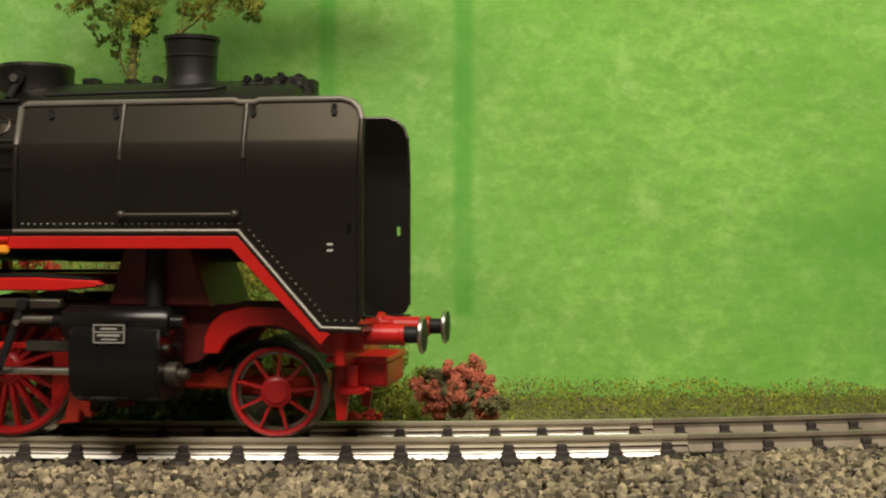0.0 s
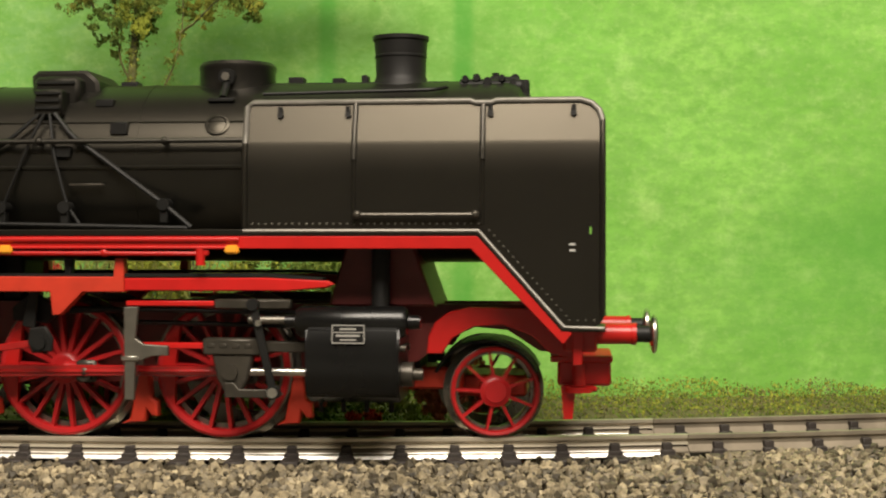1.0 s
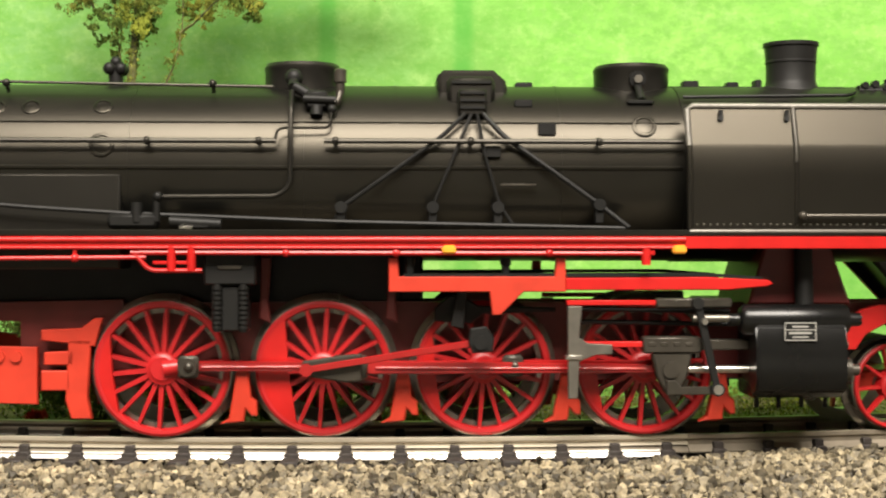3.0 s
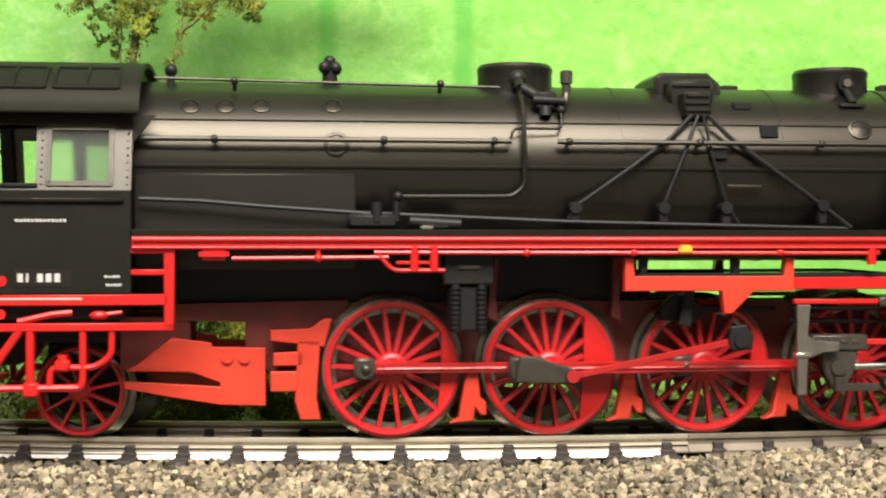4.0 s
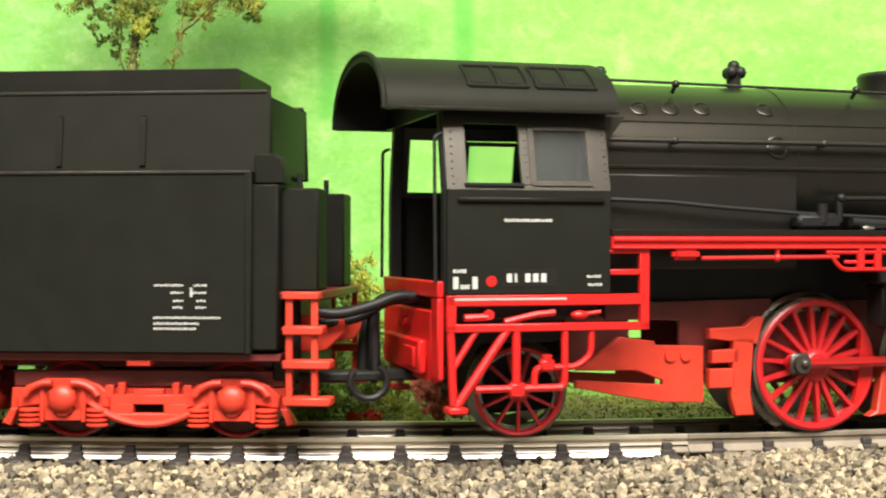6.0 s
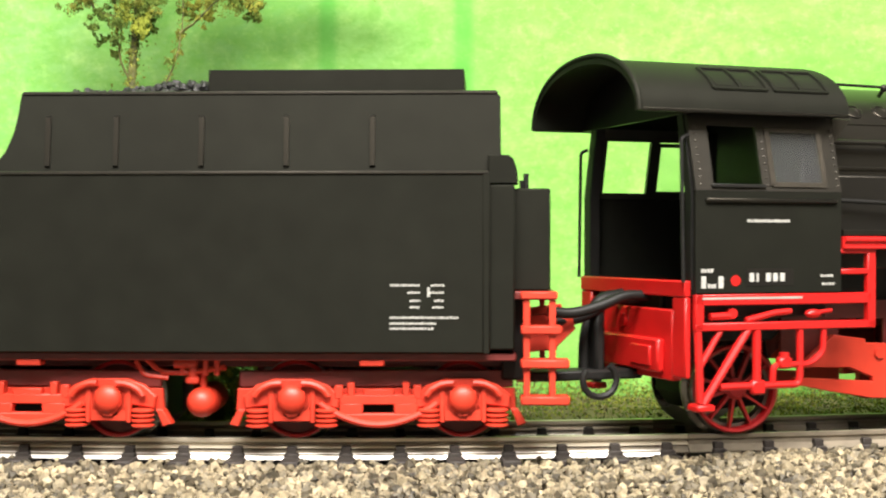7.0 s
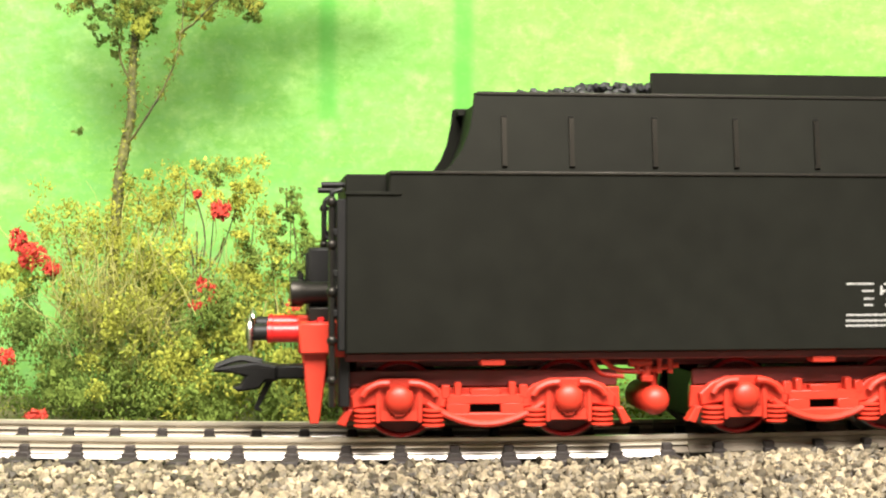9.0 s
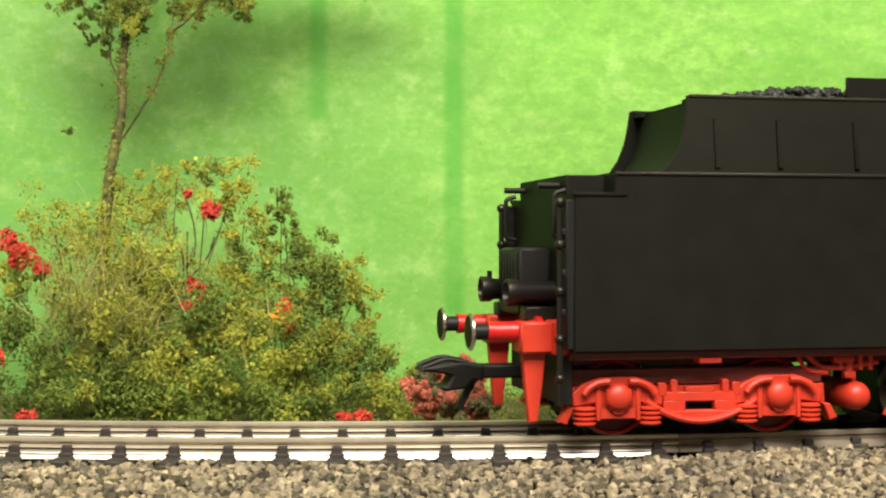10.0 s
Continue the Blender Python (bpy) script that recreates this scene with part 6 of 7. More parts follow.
def bogies():
    """Two bogies, each set square to the track under it."""
    for xc in (-22.5, 25.2):
        yaw = xc / 430
        yc = (xc * xc - T_HALF * T_HALF) / 860
        m = mm(xc, yc, 0, 0, 0, math.degrees(yaw))
        bg = part("bogie", made(box, -17, 17, -5.5, 5.5, 1.8, 9.0, 0.3), MATT, tender, "", m)
        for side in (-1, 1):
            y0, y1 = side * 13.6, side * 11.6
            plate_y = side * 12.3
            bm = bmesh.new()
            slab(bm, [(-19.8, 4.4), (-19.6, 7.4), (19.0, 7.4), (19.2, 4.4), (15.6, 4.4), (15.0, 6.0), (-15.0, 6.0), (-15.6, 4.4)], plate_y, side * 11.4, 0.15)
            fr = part("side_frame", bm, ORANGE, bg, "vermilion moulded bogie side frame")
            # dark red instead of vermilion paints in the shade under the tank
            part("upper_rail", made(box, -19.4, 18.8, side * 12.1, side * 11.5, 7.5, 9.9, 0.2), DEEP, bg, "upper rail of the bogie frame, dark red for painted-in shade")
            # belly beam round an open window, with two short posts
            belly = [(5.9 * f, 1.95 + 0.045 * (5.9 * f) ** 2) for f in (1.36, 1, 0.7, 0.4, 0, -0.4, -0.7, -1, -1.36)]
            bm = bmesh.new()
            slab(bm, [(-8.2, 5.6), (-5.2, 4.0), (5.2, 4.0), (8.2, 5.6)] + belly, y0, plate_y - side * 0.4, 0.2)
            for q in ((-5.4, -2.15, 3.8, 5.4), (2.15, 5.4, 3.8, 5.4), (-5.4, 5.4, 5.2, 6.6), (-4.3, -3.3, 6.4, 8.3), (3.3, 4.3, 6.4, 8.3), (-2.1, 2.1, 6.4, 7.4)):
                box(bm, q[0], q[1], y0 - side * 0.1, plate_y - side * 0.4, q[2], q[3], 0.15)
            tube(bm, [(0.9 * k, y0, 2.5 + 0.036 * k * k) for k in range(-9, 10)], 0.5, 8)
            part("belly_beam", bm, ORANGE, bg)
            for ax in (-12.0, 11.7):
                bm = bmesh.new()
                slab(bm, [(ax - 6.4, 4.7), (ax - 6.7, 6.4), (ax - 5.0, 7.9), (ax - 2.6, 8.8), (ax + 2.6, 8.8), (ax + 5.0, 7.9), (ax + 6.7, 6.4), (ax + 6.4, 4.7), (ax + 3.0, 5.2), (ax + 2.4, 4.2), (ax - 2.4, 4.2), (ax - 3.0, 5.2)], y0 - side * 0.2, plate_y - side * 0.3, 0.2)
                shield = part("axle_guard", bm, ORANGE, bg)
                bm = bmesh.new()
                ball(bm, (ax, y0 + side * 0.2, 6.0), 1.95, 20, 1, 0.62, 1)
                box(bm, ax - 2.3, ax + 2.3, y0 + side * 0.4, y0 - side * 0.6, 4.5, 7.7, 0.5, 2)
                slab(bm, [(ax - 1.6, 4.6), (ax + 1.6, 4.6), (ax + 0.5, 3.6), (ax - 0.5, 3.6)], y0 + side * 0.3, y0 - side * 0.6, 0.1)
                part("axle_box", bm, ORANGE, bg)
                bm = bmesh.new()
                slab(bm, [(ax - 3.1, 2.9), (ax + 3.1, 2.9), (ax + 3.1, 5.0), (ax + 1.4, 4.9), (ax + 1.0, 3.7), (ax - 1.0, 3.7), (ax - 1.4, 4.9), (ax - 3.1, 5.0)], y0 - side * 0.2, plate_y, 0.12)
                for d in (-1, 1):
                    box(bm, ax + d * 2.9 - 0.35, ax + d * 2.9 + 0.35, y0 + side * 0.15, y0 - side * 0.5, 2.7, 8.2, 0.12)
                part("hornstay", bm, ORANGE, bg)
                for d in (-1, 1):
                    bm = bmesh.new()
                    tube(bm, bend([(ax + d * 1.4, y0 + side * 0.5, 8.3), (ax + d * 3.0, y0 + side * 0.5, 8.2), (ax + d * 4.5, y0 + side * 0.5, 7.4), (ax + d * 5.1, y0 + side * 0.5, 6.5)], 0.8), 0.5, 8)
                    part("equaliser", bm, ORANGE, bg)
                    bm = bmesh.new()
                    x = ax + d * 4.75
                    for k in range(4):
                        lathe(bm, [(0, k * 0.68), (1.25, k * 0.68), (1.62, k * 0.68 + 0.22), (1.62, k * 0.68 + 0.4), (1.25, k * 0.68 + 0.62), (0, k * 0.68 + 0.62)], 16, Matrix.Translation((x, y0 - side * 0.6, 2.05)))
                    part("coil_spring", bm, ORANGE, bg)
                part("frame_lug", made(box, d_ax(ax) - 0.6, d_ax(ax) + 0.6, y0 - side * 0.1, plate_y, 6.0, 7.9, 0.15), ORANGE, bg)
            for d in (-1, 1):
                bm = bmesh.new()
                slab(bm, [(d * 18.4, 4.6), (d * 19.4, 4.6), (d * 20.6, 2.6), (d * 19.4, 2.2)], y0, y1, 0.15)
                part("end_iron", bm, ORANGE, bg)
        for ax in (-11.6, 11.8):
            for side in (-1, 1):
                w = spoked_wheel("tender_wheel", R_TENDER, 0, 1.6, 0, tender, side)
                p = Matrix.Translation((xc, yc, 0)) @ Matrix.Rotation(yaw, 4, "Z") @ Vector((ax, side * 9.3, R_TENDER))
                spin(w, p.x, p.y, R_TENDER, R_TENDER, yaw)


bogies()


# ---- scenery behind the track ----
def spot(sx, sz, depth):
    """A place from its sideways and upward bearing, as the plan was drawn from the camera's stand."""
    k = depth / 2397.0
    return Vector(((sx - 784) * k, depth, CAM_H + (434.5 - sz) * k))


OCTA = [(1, 0, 0), (-1, 0, 0), (0, 1, 0), (0, -1, 0), (0, 0, 1), (0, 0, -1)]
OCTA_F = [(0, 2, 4), (2, 1, 4), (1, 3, 4), (3, 0, 4), (2, 0, 5), (1, 2, 5), (3, 1, 5), (0, 3, 5)]


class Crumbs:
    """Many small uneven crumbs of foam or flock, joined in one mesh."""

    def __init__(self, seed):
        self.rng, self.v, self.f = random.Random(seed), [], []

    def crumb(self, p, r):
        g = self.rng
        e = Euler((g.uniform(0, 6), g.uniform(0, 6), g.uniform(0, 6))).to_matrix()
        n = len(self.v)
        s = (g.uniform(0.7, 2.0), g.uniform(0.5, 1.2), g.uniform(0.2, 0.55))
        self.v.extend([(p + e @ Vector((a[0] * s[0], a[1] * s[1], a[2] * s[2])) * r * g.uniform(0.7, 1.2)) * MM for a in OCTA])
        self.f.extend([[n + i for i in t] for t in OCTA_F])

    def clump(self, c, r, n, size, flat=1.0):
        """A ragged ball of crumbs: several lobes, thin at the rim."""
        g = self.rng
        lobes = [(c + Vector((g.gauss(0, 0.62), g.gauss(0, 0.5), g.gauss(0, 0.55) * flat)) * r, r * g.uniform(0.2, 0.55)) for _ in range(18)]
        for _ in range(int(n * 6.2)):
            q, k = g.choice(lobes)
            d = Vector((g.gauss(0, 1), g.gauss(0, 1), g.gauss(0, 1) * flat))
            d = d.normalized() * k * g.random() ** 0.45
            p = q + d
            p.z = max(p.z, -4.5)
            p.y = min(p.y, BACK_Y - 1.5)
            self.crumb(p, size * 0.54 * g.uniform(0.5, 1.6))

    def along(self, pts, n, spread, size):
        g = self.rng
        for _ in range(n):
            i = g.randrange(len(pts) - 1)
            p = pts[i].lerp(pts[i + 1], g.random()) + Vector((g.gauss(0, spread), g.gauss(0, spread), g.gauss(0, spread)))
            p.z = max(p.z, -4.5)
            p.y = min(p.y, BACK_Y - 1.5)
            self.crumb(p, size * g.uniform(0.5, 1.4))

    def mesh(self, name, material, parent, label=""):
        me = bpy.data.meshes.new(name)
        me.from_pydata(self.v, [], self.f)
        me.materials.append(material)
        ob = new(name, me)
        ob.parent = parent
        return tagged(ob, label, kind="stuff")


def fibres(rng, base, tips, n, r, bow, name, material, parent, label=""):
    """Thin bent stalks from about base to about the tips."""
    bm = bmesh.new()
    for _ in range(n):
        far = rng.choice(tips) + Vector((rng.gauss(0, 3.5), rng.gauss(0, 2.0), rng.gauss(0, 3.0)))
        root = base + Vector((rng.gauss(0, 6.0), rng.gauss(0, 2.0), 0))
        f0 = rng.uniform(0.25, 0.8)
        b = root.lerp(far, f0)
        tip = b + (far - root).normalized() * rng.uniform(4, 11) + Vector((rng.gauss(0, 2.5), 0, rng.gauss(0, 1.5)))
        mid = b.lerp(tip, 0.55) + Vector((rng.gauss(0, bow), rng.gauss(0, bow * 0.6), rng.gauss(0, bow)))
        pts = [(1 - f) ** 2 * b + 2 * f * (1 - f) * mid + f * f * tip for f in (0, 0.25, 0.5, 0.75, 1)]
        for p in pts:
            p.y = min(p.y, BACK_Y - 1.2)
        tube(bm, pts, r * rng.uniform(0.6, 1.3), 4)
    return tagged(part(name, bm, material, parent, label), kind="stuff")


def shrub(label, base, clumps, stalks, seed, twig=12):
    """clumps: (sx, sz, depth, radius, count, crumb, material); stalks: (tips, count, radius, bow, material)."""
    rng = random.Random(seed)
    sh = thing("shrub", label, "shrub", "shrubs by the track")
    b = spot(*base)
    b.z = -4.0
    groups = {}
    bm = bmesh.new()
    for sx, sz, dep, r, n, size, material in clumps:
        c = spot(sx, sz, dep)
        cr = groups.setdefault(material.name, (Crumbs(seed + len(groups)), material))[0]
        cr.clump(c, r * 1.3, n, size)
        root = b + Vector((rng.gauss(0, 2), rng.gauss(0, 1), 0))
        tube(bm, [root, root.lerp(c, 0.5) + Vector((rng.gauss(0, 1.5), 0, rng.gauss(0, 1))), c + Vector((0, 0, r * 0.3))], 0.12, 5)
    part("twig_frame", bm, BARK, sh)
    for tips, n, r, bow, material in stalks:
        fibres(rng, b, [spot(*t) for t in tips], n, r, bow, "stalk_tuft", material, sh)
    for cr, material in groups.values():
        cr.mesh("foliage", material, sh)
    return sh


def blossom(parent, sx, sz, depth, rx, rz, n, size=0.5, seed=0, material=None):
    cr = Crumbs(900 + seed)
    g = cr.rng
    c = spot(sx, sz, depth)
    for _ in range(n):
        d = Vector((g.gauss(0, 1), g.gauss(0, 1), g.gauss(0, 1))).normalized() * g.random() ** 0.4
        cr.crumb(c + Vector((d.x * rx, d.y * min(rx, rz), d.z * rz)), size * g.uniform(0.6, 1.3))
    cr.mesh("blossom", material or POPPY, parent, "tuft of bright red flock")


def shrubs():
    d = 246
    a = shrub("straw-coloured wiry shrub with yellow-green foam and red tufts", (190, 740, d),
              [(110, 405, d, 4.5, 150, 0.42, LIME), (190, 400, d, 4.0, 80, 0.42, LIME), (250, 345, d + 4, 4.5, 130, 0.40, LEAF), (140, 480, d, 5, 110, 0.42, LEAF), (270, 490, d - 2, 5, 320, 0.45, LIME),
               (200, 560, d - 3, 6, 240, 0.48, LEAF), (160, 430, d, 5, 120, 0.42, LEAF), (230, 450, d - 1, 5.5, 140, 0.42, LEAF), (290, 390, d + 2, 4.0, 90, 0.42, LEAF), (250, 520, d - 2, 5.5, 340, 0.44, LEAF), (120, 620, d - 4, 6, 420, 0.48, MOSS), (60, 570, d, 5, 260, 0.45, MOSS), (240, 640, d - 5, 6, 460, 0.48, LEAF), (20, 500, d, 3.5, 200, 0.42, LIME), (90, 690, d - 6, 6, 460, 0.48, MOSS), (210, 710, d - 6, 6, 420, 0.48, MOSS)],
              [([(90, 400, d), (150, 370, d), (220, 350, d), (280, 330, d), (120, 460, d), (300, 440, d)], 220, 0.06, 2.6, STRAW), ([(200, 430, d - 9), (120, 470, d - 9), (160, 440, d - 9), (250, 430, d - 9), (300, 500, d - 9)], 260, 0.07, 3.0, STRAW)], 11)
    for i, q in enumerate(((32, 425, d - 3, 1.7, 2.4, 90), (58, 455, d - 3, 2.6, 2.6, 150), (92, 475, d - 3, 1.7, 1.1, 60), (10, 632, d - 8, 1.6, 1.7, 70), (62, 735, d - 14, 2.2, 0.8, 60))):
        blossom(a, *q, seed=i)
    b = shrub("airy olive shrub with yellow-green tips and red tufts", (340, 740, d),
              [(330, 325, d, 4.0, 110, 0.40, LEAF), (385, 310, d, 2.4, 80, 0.40, MOSS), (430, 345, d, 4.0, 240, 0.42, LIME), (300, 370, d + 3, 3.5, 80, 0.40, LEAF), (450, 395, d, 3, 110, 0.42, LEAF),
               (300, 520, d - 2, 5, 300, 0.45, LIME), (380, 560, d - 3, 5.5, 380, 0.46, MOSS), (350, 640, d - 4, 6, 460, 0.48, LEAF), (300, 700, d - 5, 6, 460, 0.48, MOSS), (400, 710, d - 6, 6, 460, 0.48, MOSS), (420, 600, d - 2, 4.5, 260, 0.45, LEAF)],
              [([(330, 320, d), (400, 310, d), (440, 350, d), (300, 340, d)], 80, 0.05, 2.0, STRAW), ([(300, 420, d), (330, 400, d)], 24, 0.20, 2, BARK), ([(420, 560, d), (260, 560, d), (340, 600, d)], 90, 0.05, 2.5, STRAW)], 12)
    for i, q in enumerate(((390, 373, d - 4, 1.9, 1.7, 120), (350, 344, d - 4, 0.7, 0.7, 30), (358, 505, d - 5, 1.2, 1.3, 60), (378, 520, d - 5, 1.0, 1.8, 60), (350, 540, d - 5, 1.5, 1.0, 55))):
        blossom(b, *q, seed=10 + i)
    c = shrub("dense green shrub with a dark pointed shoot", (530, 740, d),
              [(515, 380, d, 1.6, 90, 0.42, MOSS), (515, 345, d, 1.0, 50, 0.38, MOSS), (478, 450, d, 3.4, 170, 0.45, MOSS), (535, 455, d, 3.6, 230, 0.45, MOSS), (590, 480, d, 4.0, 260, 0.45, MOSS), (625, 515, d, 3.6, 220, 0.44, LEAF), (650, 520, d, 2.2, 110, 0.44, LIME),
               (440, 500, d, 4.5, 260, 0.45, LEAF), (500, 550, d - 2, 5, 360, 0.46, LEAF), (570, 560, d - 1, 5, 330, 0.46, MOSS), (620, 620, d - 2, 5, 320, 0.46, LEAF), (480, 620, d - 4, 5.5, 420, 0.46, LIME), (540, 660, d - 5, 6, 480, 0.48, LEAF), (610, 690, d - 5, 5.5, 420, 0.48, MOSS),
               (480, 710, d - 6, 6, 460, 0.48, MOSS), (680, 640, d - 2, 3.0, 130, 0.44, MOSS), (675, 700, d - 5, 4.5, 300, 0.46, LEAF)],
              [([(516, 300, d)], 2, 0.18, 0.5, BARK), ([(560, 470, d), (620, 500, d), (460, 450, d), (680, 630, d)], 70, 0.05, 2.0, STRAW), ([(475, 560, d - 8)], 3, 0.16, 1, STRAW)], 13)
    for i, q in enumerate(((520, 545, d - 5, 1.1, 1.7, 60), (532, 580, d - 5, 1.6, 1.0, 55), (508, 560, d - 5, 1.0, 1.3, 40), (660, 736, d - 16, 1.8, 0.8, 50), (625, 738, d - 16, 1.5, 0.6, 40))):
        blossom(c, *q, seed=20 + i, material=POPPY if i != 2 else YELLOW)
    # low red lichen bush beside the line
    r = thing("lichen_bush", "low faded-red lichen bush on the grass verge", "bush")
    cr = Crumbs(77)
    for sx, sz, rad, n in ((785, 700, 3.6, 330), (830, 680, 3.8, 380), (850, 705, 3.4, 300), (810, 665, 2.4, 170), (775, 720, 2.6, 170), (760, 690, 2.2, 140), (865, 690, 2.0, 120)):
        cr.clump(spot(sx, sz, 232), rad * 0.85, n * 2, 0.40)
    cr.mesh("lichen", ROSE, r)
    cr = Crumbs(78)
    for sx, sz, rad, n in ((800, 700, 2.6, 150), (835, 715, 2.6, 150), (775, 665, 1.8, 80), (870, 715, 2.2, 110), (830, 690, 2.0, 90)):
        cr.clump(spot(sx, sz, 231), rad * 0.85, n * 2, 0.38)
    cr.mesh("dry_lichen", EARTH, r, "olive-brown dry lichen")


shrubs()


def tree():
    t = thing("model_tree", "slender model tree with bark-brown trunk and sparse olive foliage", "tree")
    d = 250
    bm = bmesh.new()

    def limb(pts, r0, r1, n=8):
        pts = [Vector(p) for p in pts]
        ring = None
        for i, p in enumerate(pts):
            r = r0 + (r1 - r0) * i / (len(pts) - 1)
            dd = (pts[min(i + 1, len(pts) - 1)] - pts[max(i - 1, 0)]).normalized()
            u = dd.cross(Vector((0, 1, 0.1))).normalized()
            w = dd.cross(u)
            new_ring = [bm.verts.new(p + r * (1 + 0.25 * noise.noise(p * 0.9 + Vector((k, 0, 0)))) * (math.cos(2 * math.pi * k / n) * u + math.sin(2 * math.pi * k / n) * w)) for k in range(n)]
            if ring:
                for k in range(n):
                    bm.faces.new((ring[k], ring[(k + 1) % n], new_ring[(k + 1) % n], new_ring[k]))
            ring = new_ring

    def way(*p, n=5):
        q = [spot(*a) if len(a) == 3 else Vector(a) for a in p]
        out = []
        for a, b in zip(q, q[1:]):
            out += [a.lerp(b, i / n) + Vector((noise.noise(a * 0.3 + Vector((i, 0, 0))), 0, 0)) * 0.25 for i in range(n)]
        return out + [q[-1]]

    limb(way((197, 738, d), (203, 420, d), (212, 300, d), (232, 210, d), (236, 100, d), (245, 20, d), (240, -120, d), (250, -260, d)), 1.12, 0.5)
    trunk = part("trunk", bm, BARK, t, "rough brown trunk", smooth=70)
    twigs = [
        [(221, 262, d), (262, 205, d - 3), (288, 160, d - 3), (314, 100, d - 3), (324, 40, d - 3), (326, -60, d - 3)],
        [(234, 150, d), (213, 110, d - 2), (206, 40, d - 2), (196, -60, d - 2)],
        [(240, 60, d), (262, 20, d + 2), (275, -60, d + 2)],
        [(205, 30, d - 2), (170, 20, d), (140, -30, d), (120, -90, d)],
        [(318, 60, d - 3), (345, 40, d - 5), (385, 0, d - 6), (430, -60, d - 6)],
        [(338, 0, d - 3), (330, -80, d - 3), (350, -170, d - 3)],
        [(430, -20, d - 6), (450, 20, d - 6)],
        [(243, -60, d), (180, -130, d + 3), (110, -190, d + 4)],
        [(245, -120, d), (310, -200, d - 4), (390, -260, d - 6)],
        [(250, -200, d), (230, -280, d + 2), (210, -350, d + 2)],
        # unseen long branch, added to carry the clumps that shade the backdrop
        [(245, -130, d), (420, -150, d - 2), (600, -120, d), (720, -90, d)],
    ]
    leaf, lime, dark = Crumbs(41), Crumbs(42), Crumbs(43)
    rng = random.Random(3)
    for w in twigs:
        bm = bmesh.new()
        pts = way(*w)
        limb(pts, 0.26, 0.12, 6)
        part("branch", bm, BARK, t, smooth=70)
        leaf.along(pts[len(pts) // 3:], 150, 0.55, 0.22)
    clusters = ((150, -8, 2.6, 110), (230, -10, 3.2, 170), (205, 35, 1.6, 60), (258, 30, 2.0, 90), (390, -14, 2.4, 100), (178, 20, 1.8, 60), (165, 50, 1.0, 26), (205, 72, 1.2, 36), (268, 45, 1.4, 50), (332, 25, 1.4, 46), (420, 12, 1.5, 46), (450, 14, 1.5, 60), (210, -20, 3.2, 110), (265, 10, 2.6, 130), (180, 70, 1.2, 40), (205, 95, 1.0, 30), (350, 10, 2.4, 90), (365, 30, 1.6, 60), (400, -5, 2.6, 110), (435, 0, 2.6, 110), (452, 30, 1.2, 40),
                (322, 20, 1.2, 36), (318, 60, 0.9, 26), (316, 95, 0.7, 18), (330, -30, 3, 130), (120, -10, 2.6, 100), (285, 165, 0.8, 30), (300, 110, 0.7, 20), (140, 232, 0.7, 22),
                # clumps out of view; those at right are added to shade the backdrop
                (100, -70, 5, 90), (180, -110, 6, 220), (260, -140, 6, 300), (340, -110, 7, 360), (420, -80, 6, 420), (200, -220, 7, 160), (300, -250, 7, 220), (390, -210, 7, 200), (240, -340, 6, 140), (130, -170, 5, 70), (520, -90, 6, 360), (600, -100, 6, 300), (680, -80, 5, 220), (470, -120, 6, 380))
    for sx, sz, r, n in clusters:
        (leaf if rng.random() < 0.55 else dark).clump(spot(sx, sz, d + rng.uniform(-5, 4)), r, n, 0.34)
    for sx, sz, r, n in ((245, 45, 2.2, 120), (225, 20, 1.8, 80)):
        lime.clump(spot(sx, sz, d - 2), r, n, 0.36)
    for cr, m, sp, size in ((leaf, 800, 0.62, 0.26), (dark, 420, 0.6, 0.24), (lime, 130, 0.6, 0.2)):
        cr.along(way((205, 400, d), (212, 300, d), (232, 210, d), (236, 100, d), (245, 20, d)), m, sp, size)
    for cr, m in ((leaf, 130), (lime, 40)):
        cr.along(way((232, 210, d), (238, 60, d), (245, 0, d)), m, 1.7, 0.26)
    leaf.mesh("crown", CROWN, t, "sparse dull olive foam leaves, with unseen clumps added for shade")
    dark.mesh("crown", MOSS, t, "darker olive foam leaves, with unseen clumps added for shade")
    lime.mesh("crown", LIME, t, "yellow-green foam tuft")


tree()


def verge():
    """Low grass, moss and earth crumbs along the foot of the backdrop."""
    low, dark, dry = Crumbs(51), Crumbs(52), Crumbs(53)
    g = random.Random(6)
    for k in range(16000):
        x = g.uniform(-110, 112)
        y = 219 + 47 * g.random() ** 0.7 + max(0, x - 40) * 0.12
        if y > BACK_Y - 1.5:
            continue
        h = -4.6 + 3.0 * max(0.0, (y - 226) / 40) + 1.5 * noise.noise(Vector((x * 0.12, y * 0.1, 0)))
        cr = (low, dark, dark, dry)[g.randrange(4)]
        cr.crumb(Vector((x, y, max(-4.8, h))), g.uniform(0.14, 0.34))
    for k in range(11000):
        x = g.uniform(-16, 112)
        h = 3.2 + 2.2 * noise.noise(Vector((x * 0.09, 7, 0)))
        if x > 48:
            h *= 0.8
        patch = noise.noise(Vector((x * 0.16, 2.0, 5.0)))
        cr = (low, dark, dry if patch > 0.05 else dark, dry if patch > 0.2 else low)[g.randrange(4)]
        cr.crumb(Vector((x, g.uniform(246, BACK_Y - 1.2), g.uniform(-4, -1.6 + max(0.3, h)))), g.uniform(0.11, 0.27))
    v = thing("verge_growth", "low moss, grass and brown scatter along the backdrop", "ground cover", kind="stuff")
    low.mesh("grass", LEAF, v)
    dark.mesh("moss", MOSS, v)
    dry.mesh("scatter", EARTH, v)


verge()


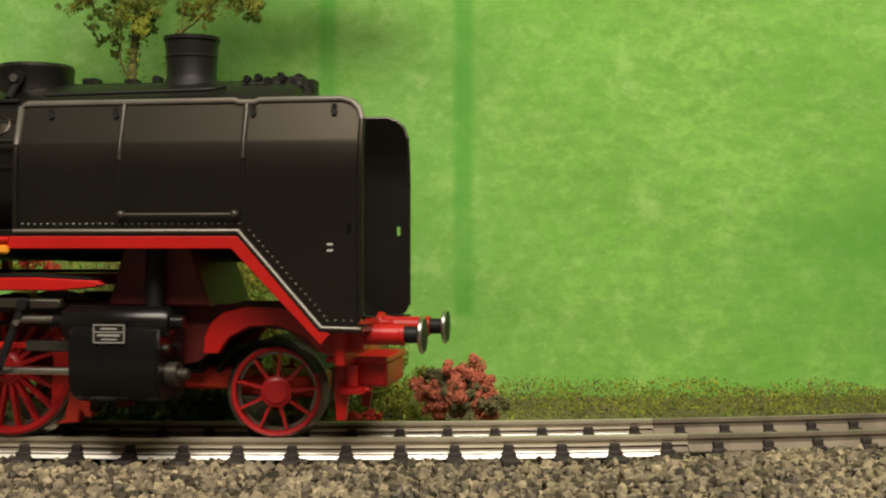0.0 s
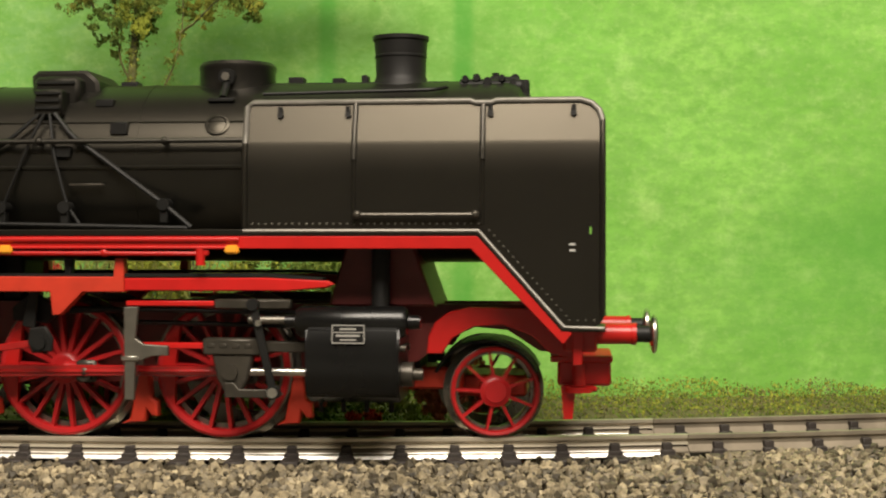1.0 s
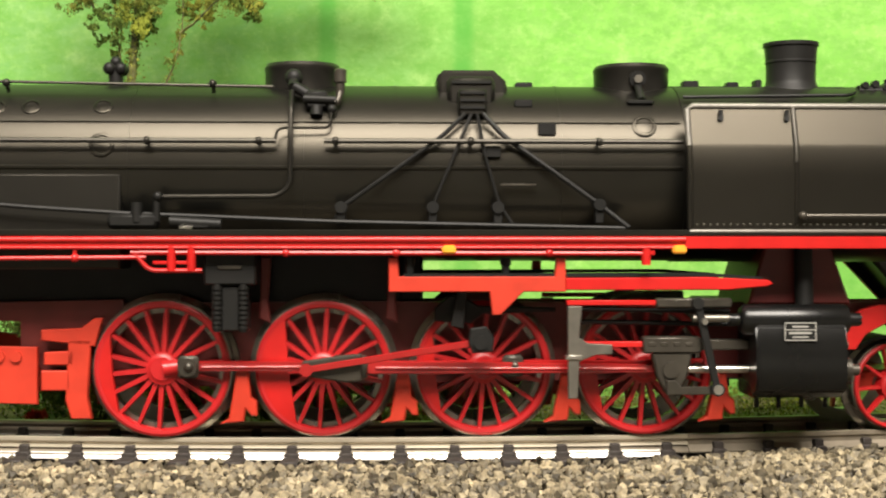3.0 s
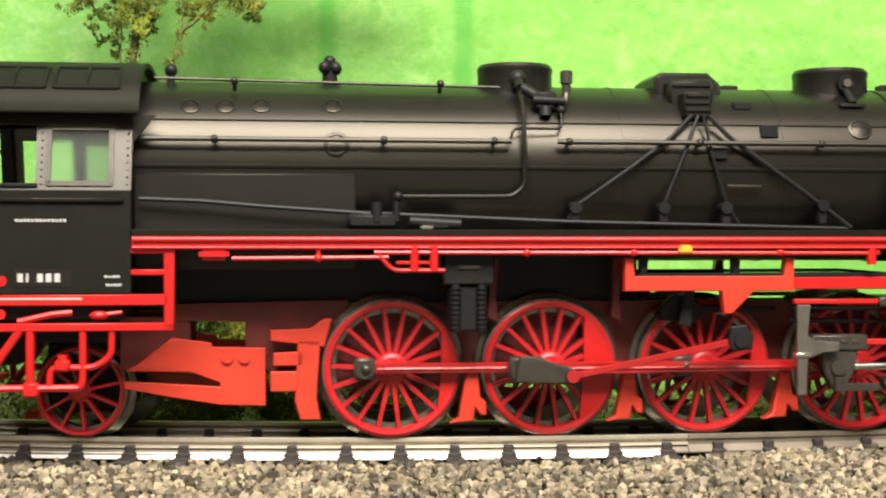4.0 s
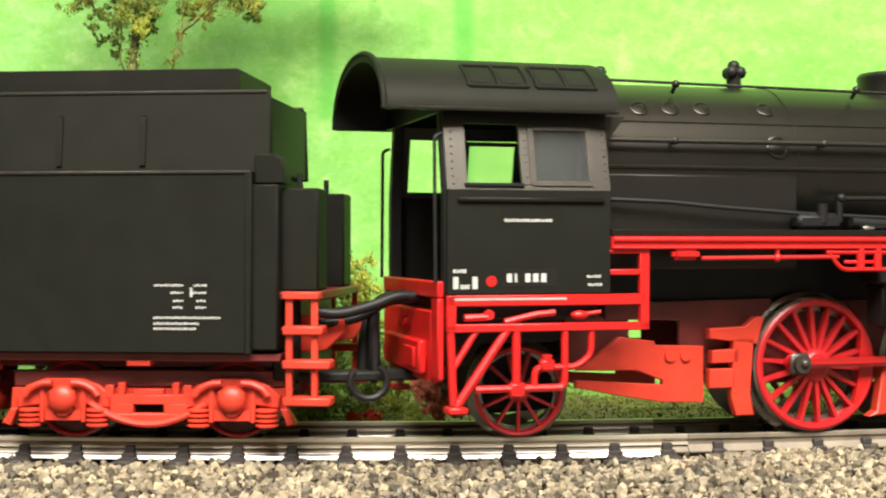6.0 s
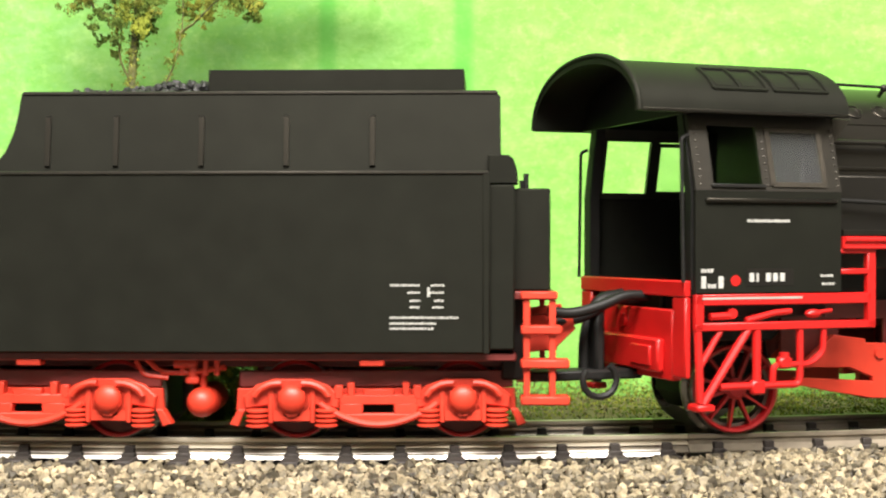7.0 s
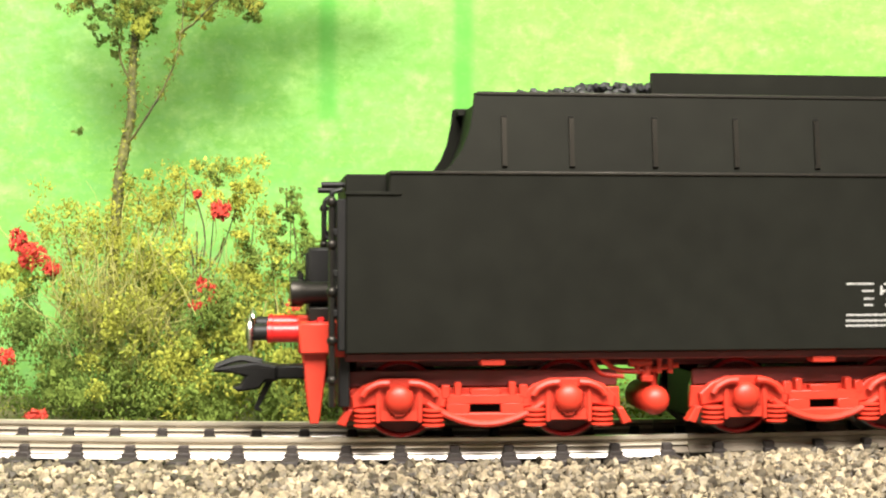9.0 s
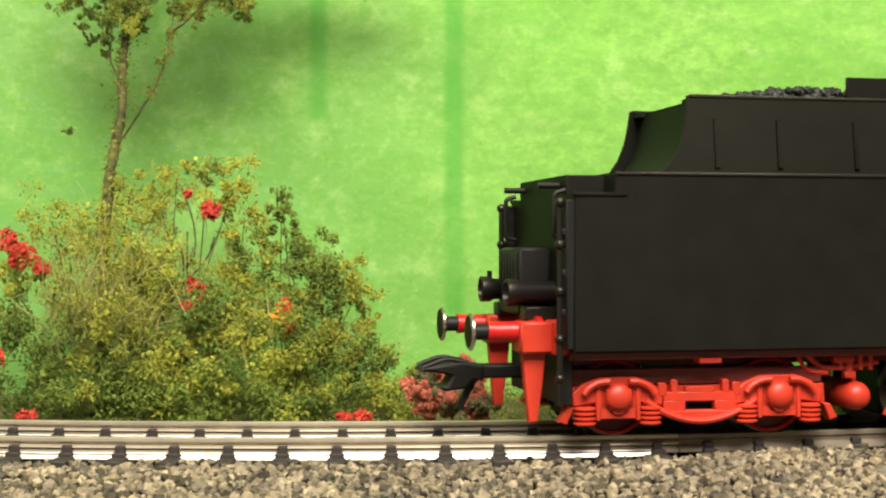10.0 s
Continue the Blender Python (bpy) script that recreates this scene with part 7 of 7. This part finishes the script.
# ---- how the train runs ----
def motions():
    def ride(half, back):
        def at_time(t):
            x, y, th = body_at(run(t) - back, half)
            return mm(x, y, 0, 0, 0, math.degrees(th))
        return at_time

    walk(loco, [(t, ride(L_HALF, 0.0)(t)) for t, _ in RUN])
    walk(tender, [(t, ride(T_HALF, COUPLE)(t)) for t, _ in RUN])
    for ob, at_time in MOVES:
        walk(ob, [(k / 6, at_time(k / 6)) for k in range(61)])


motions()
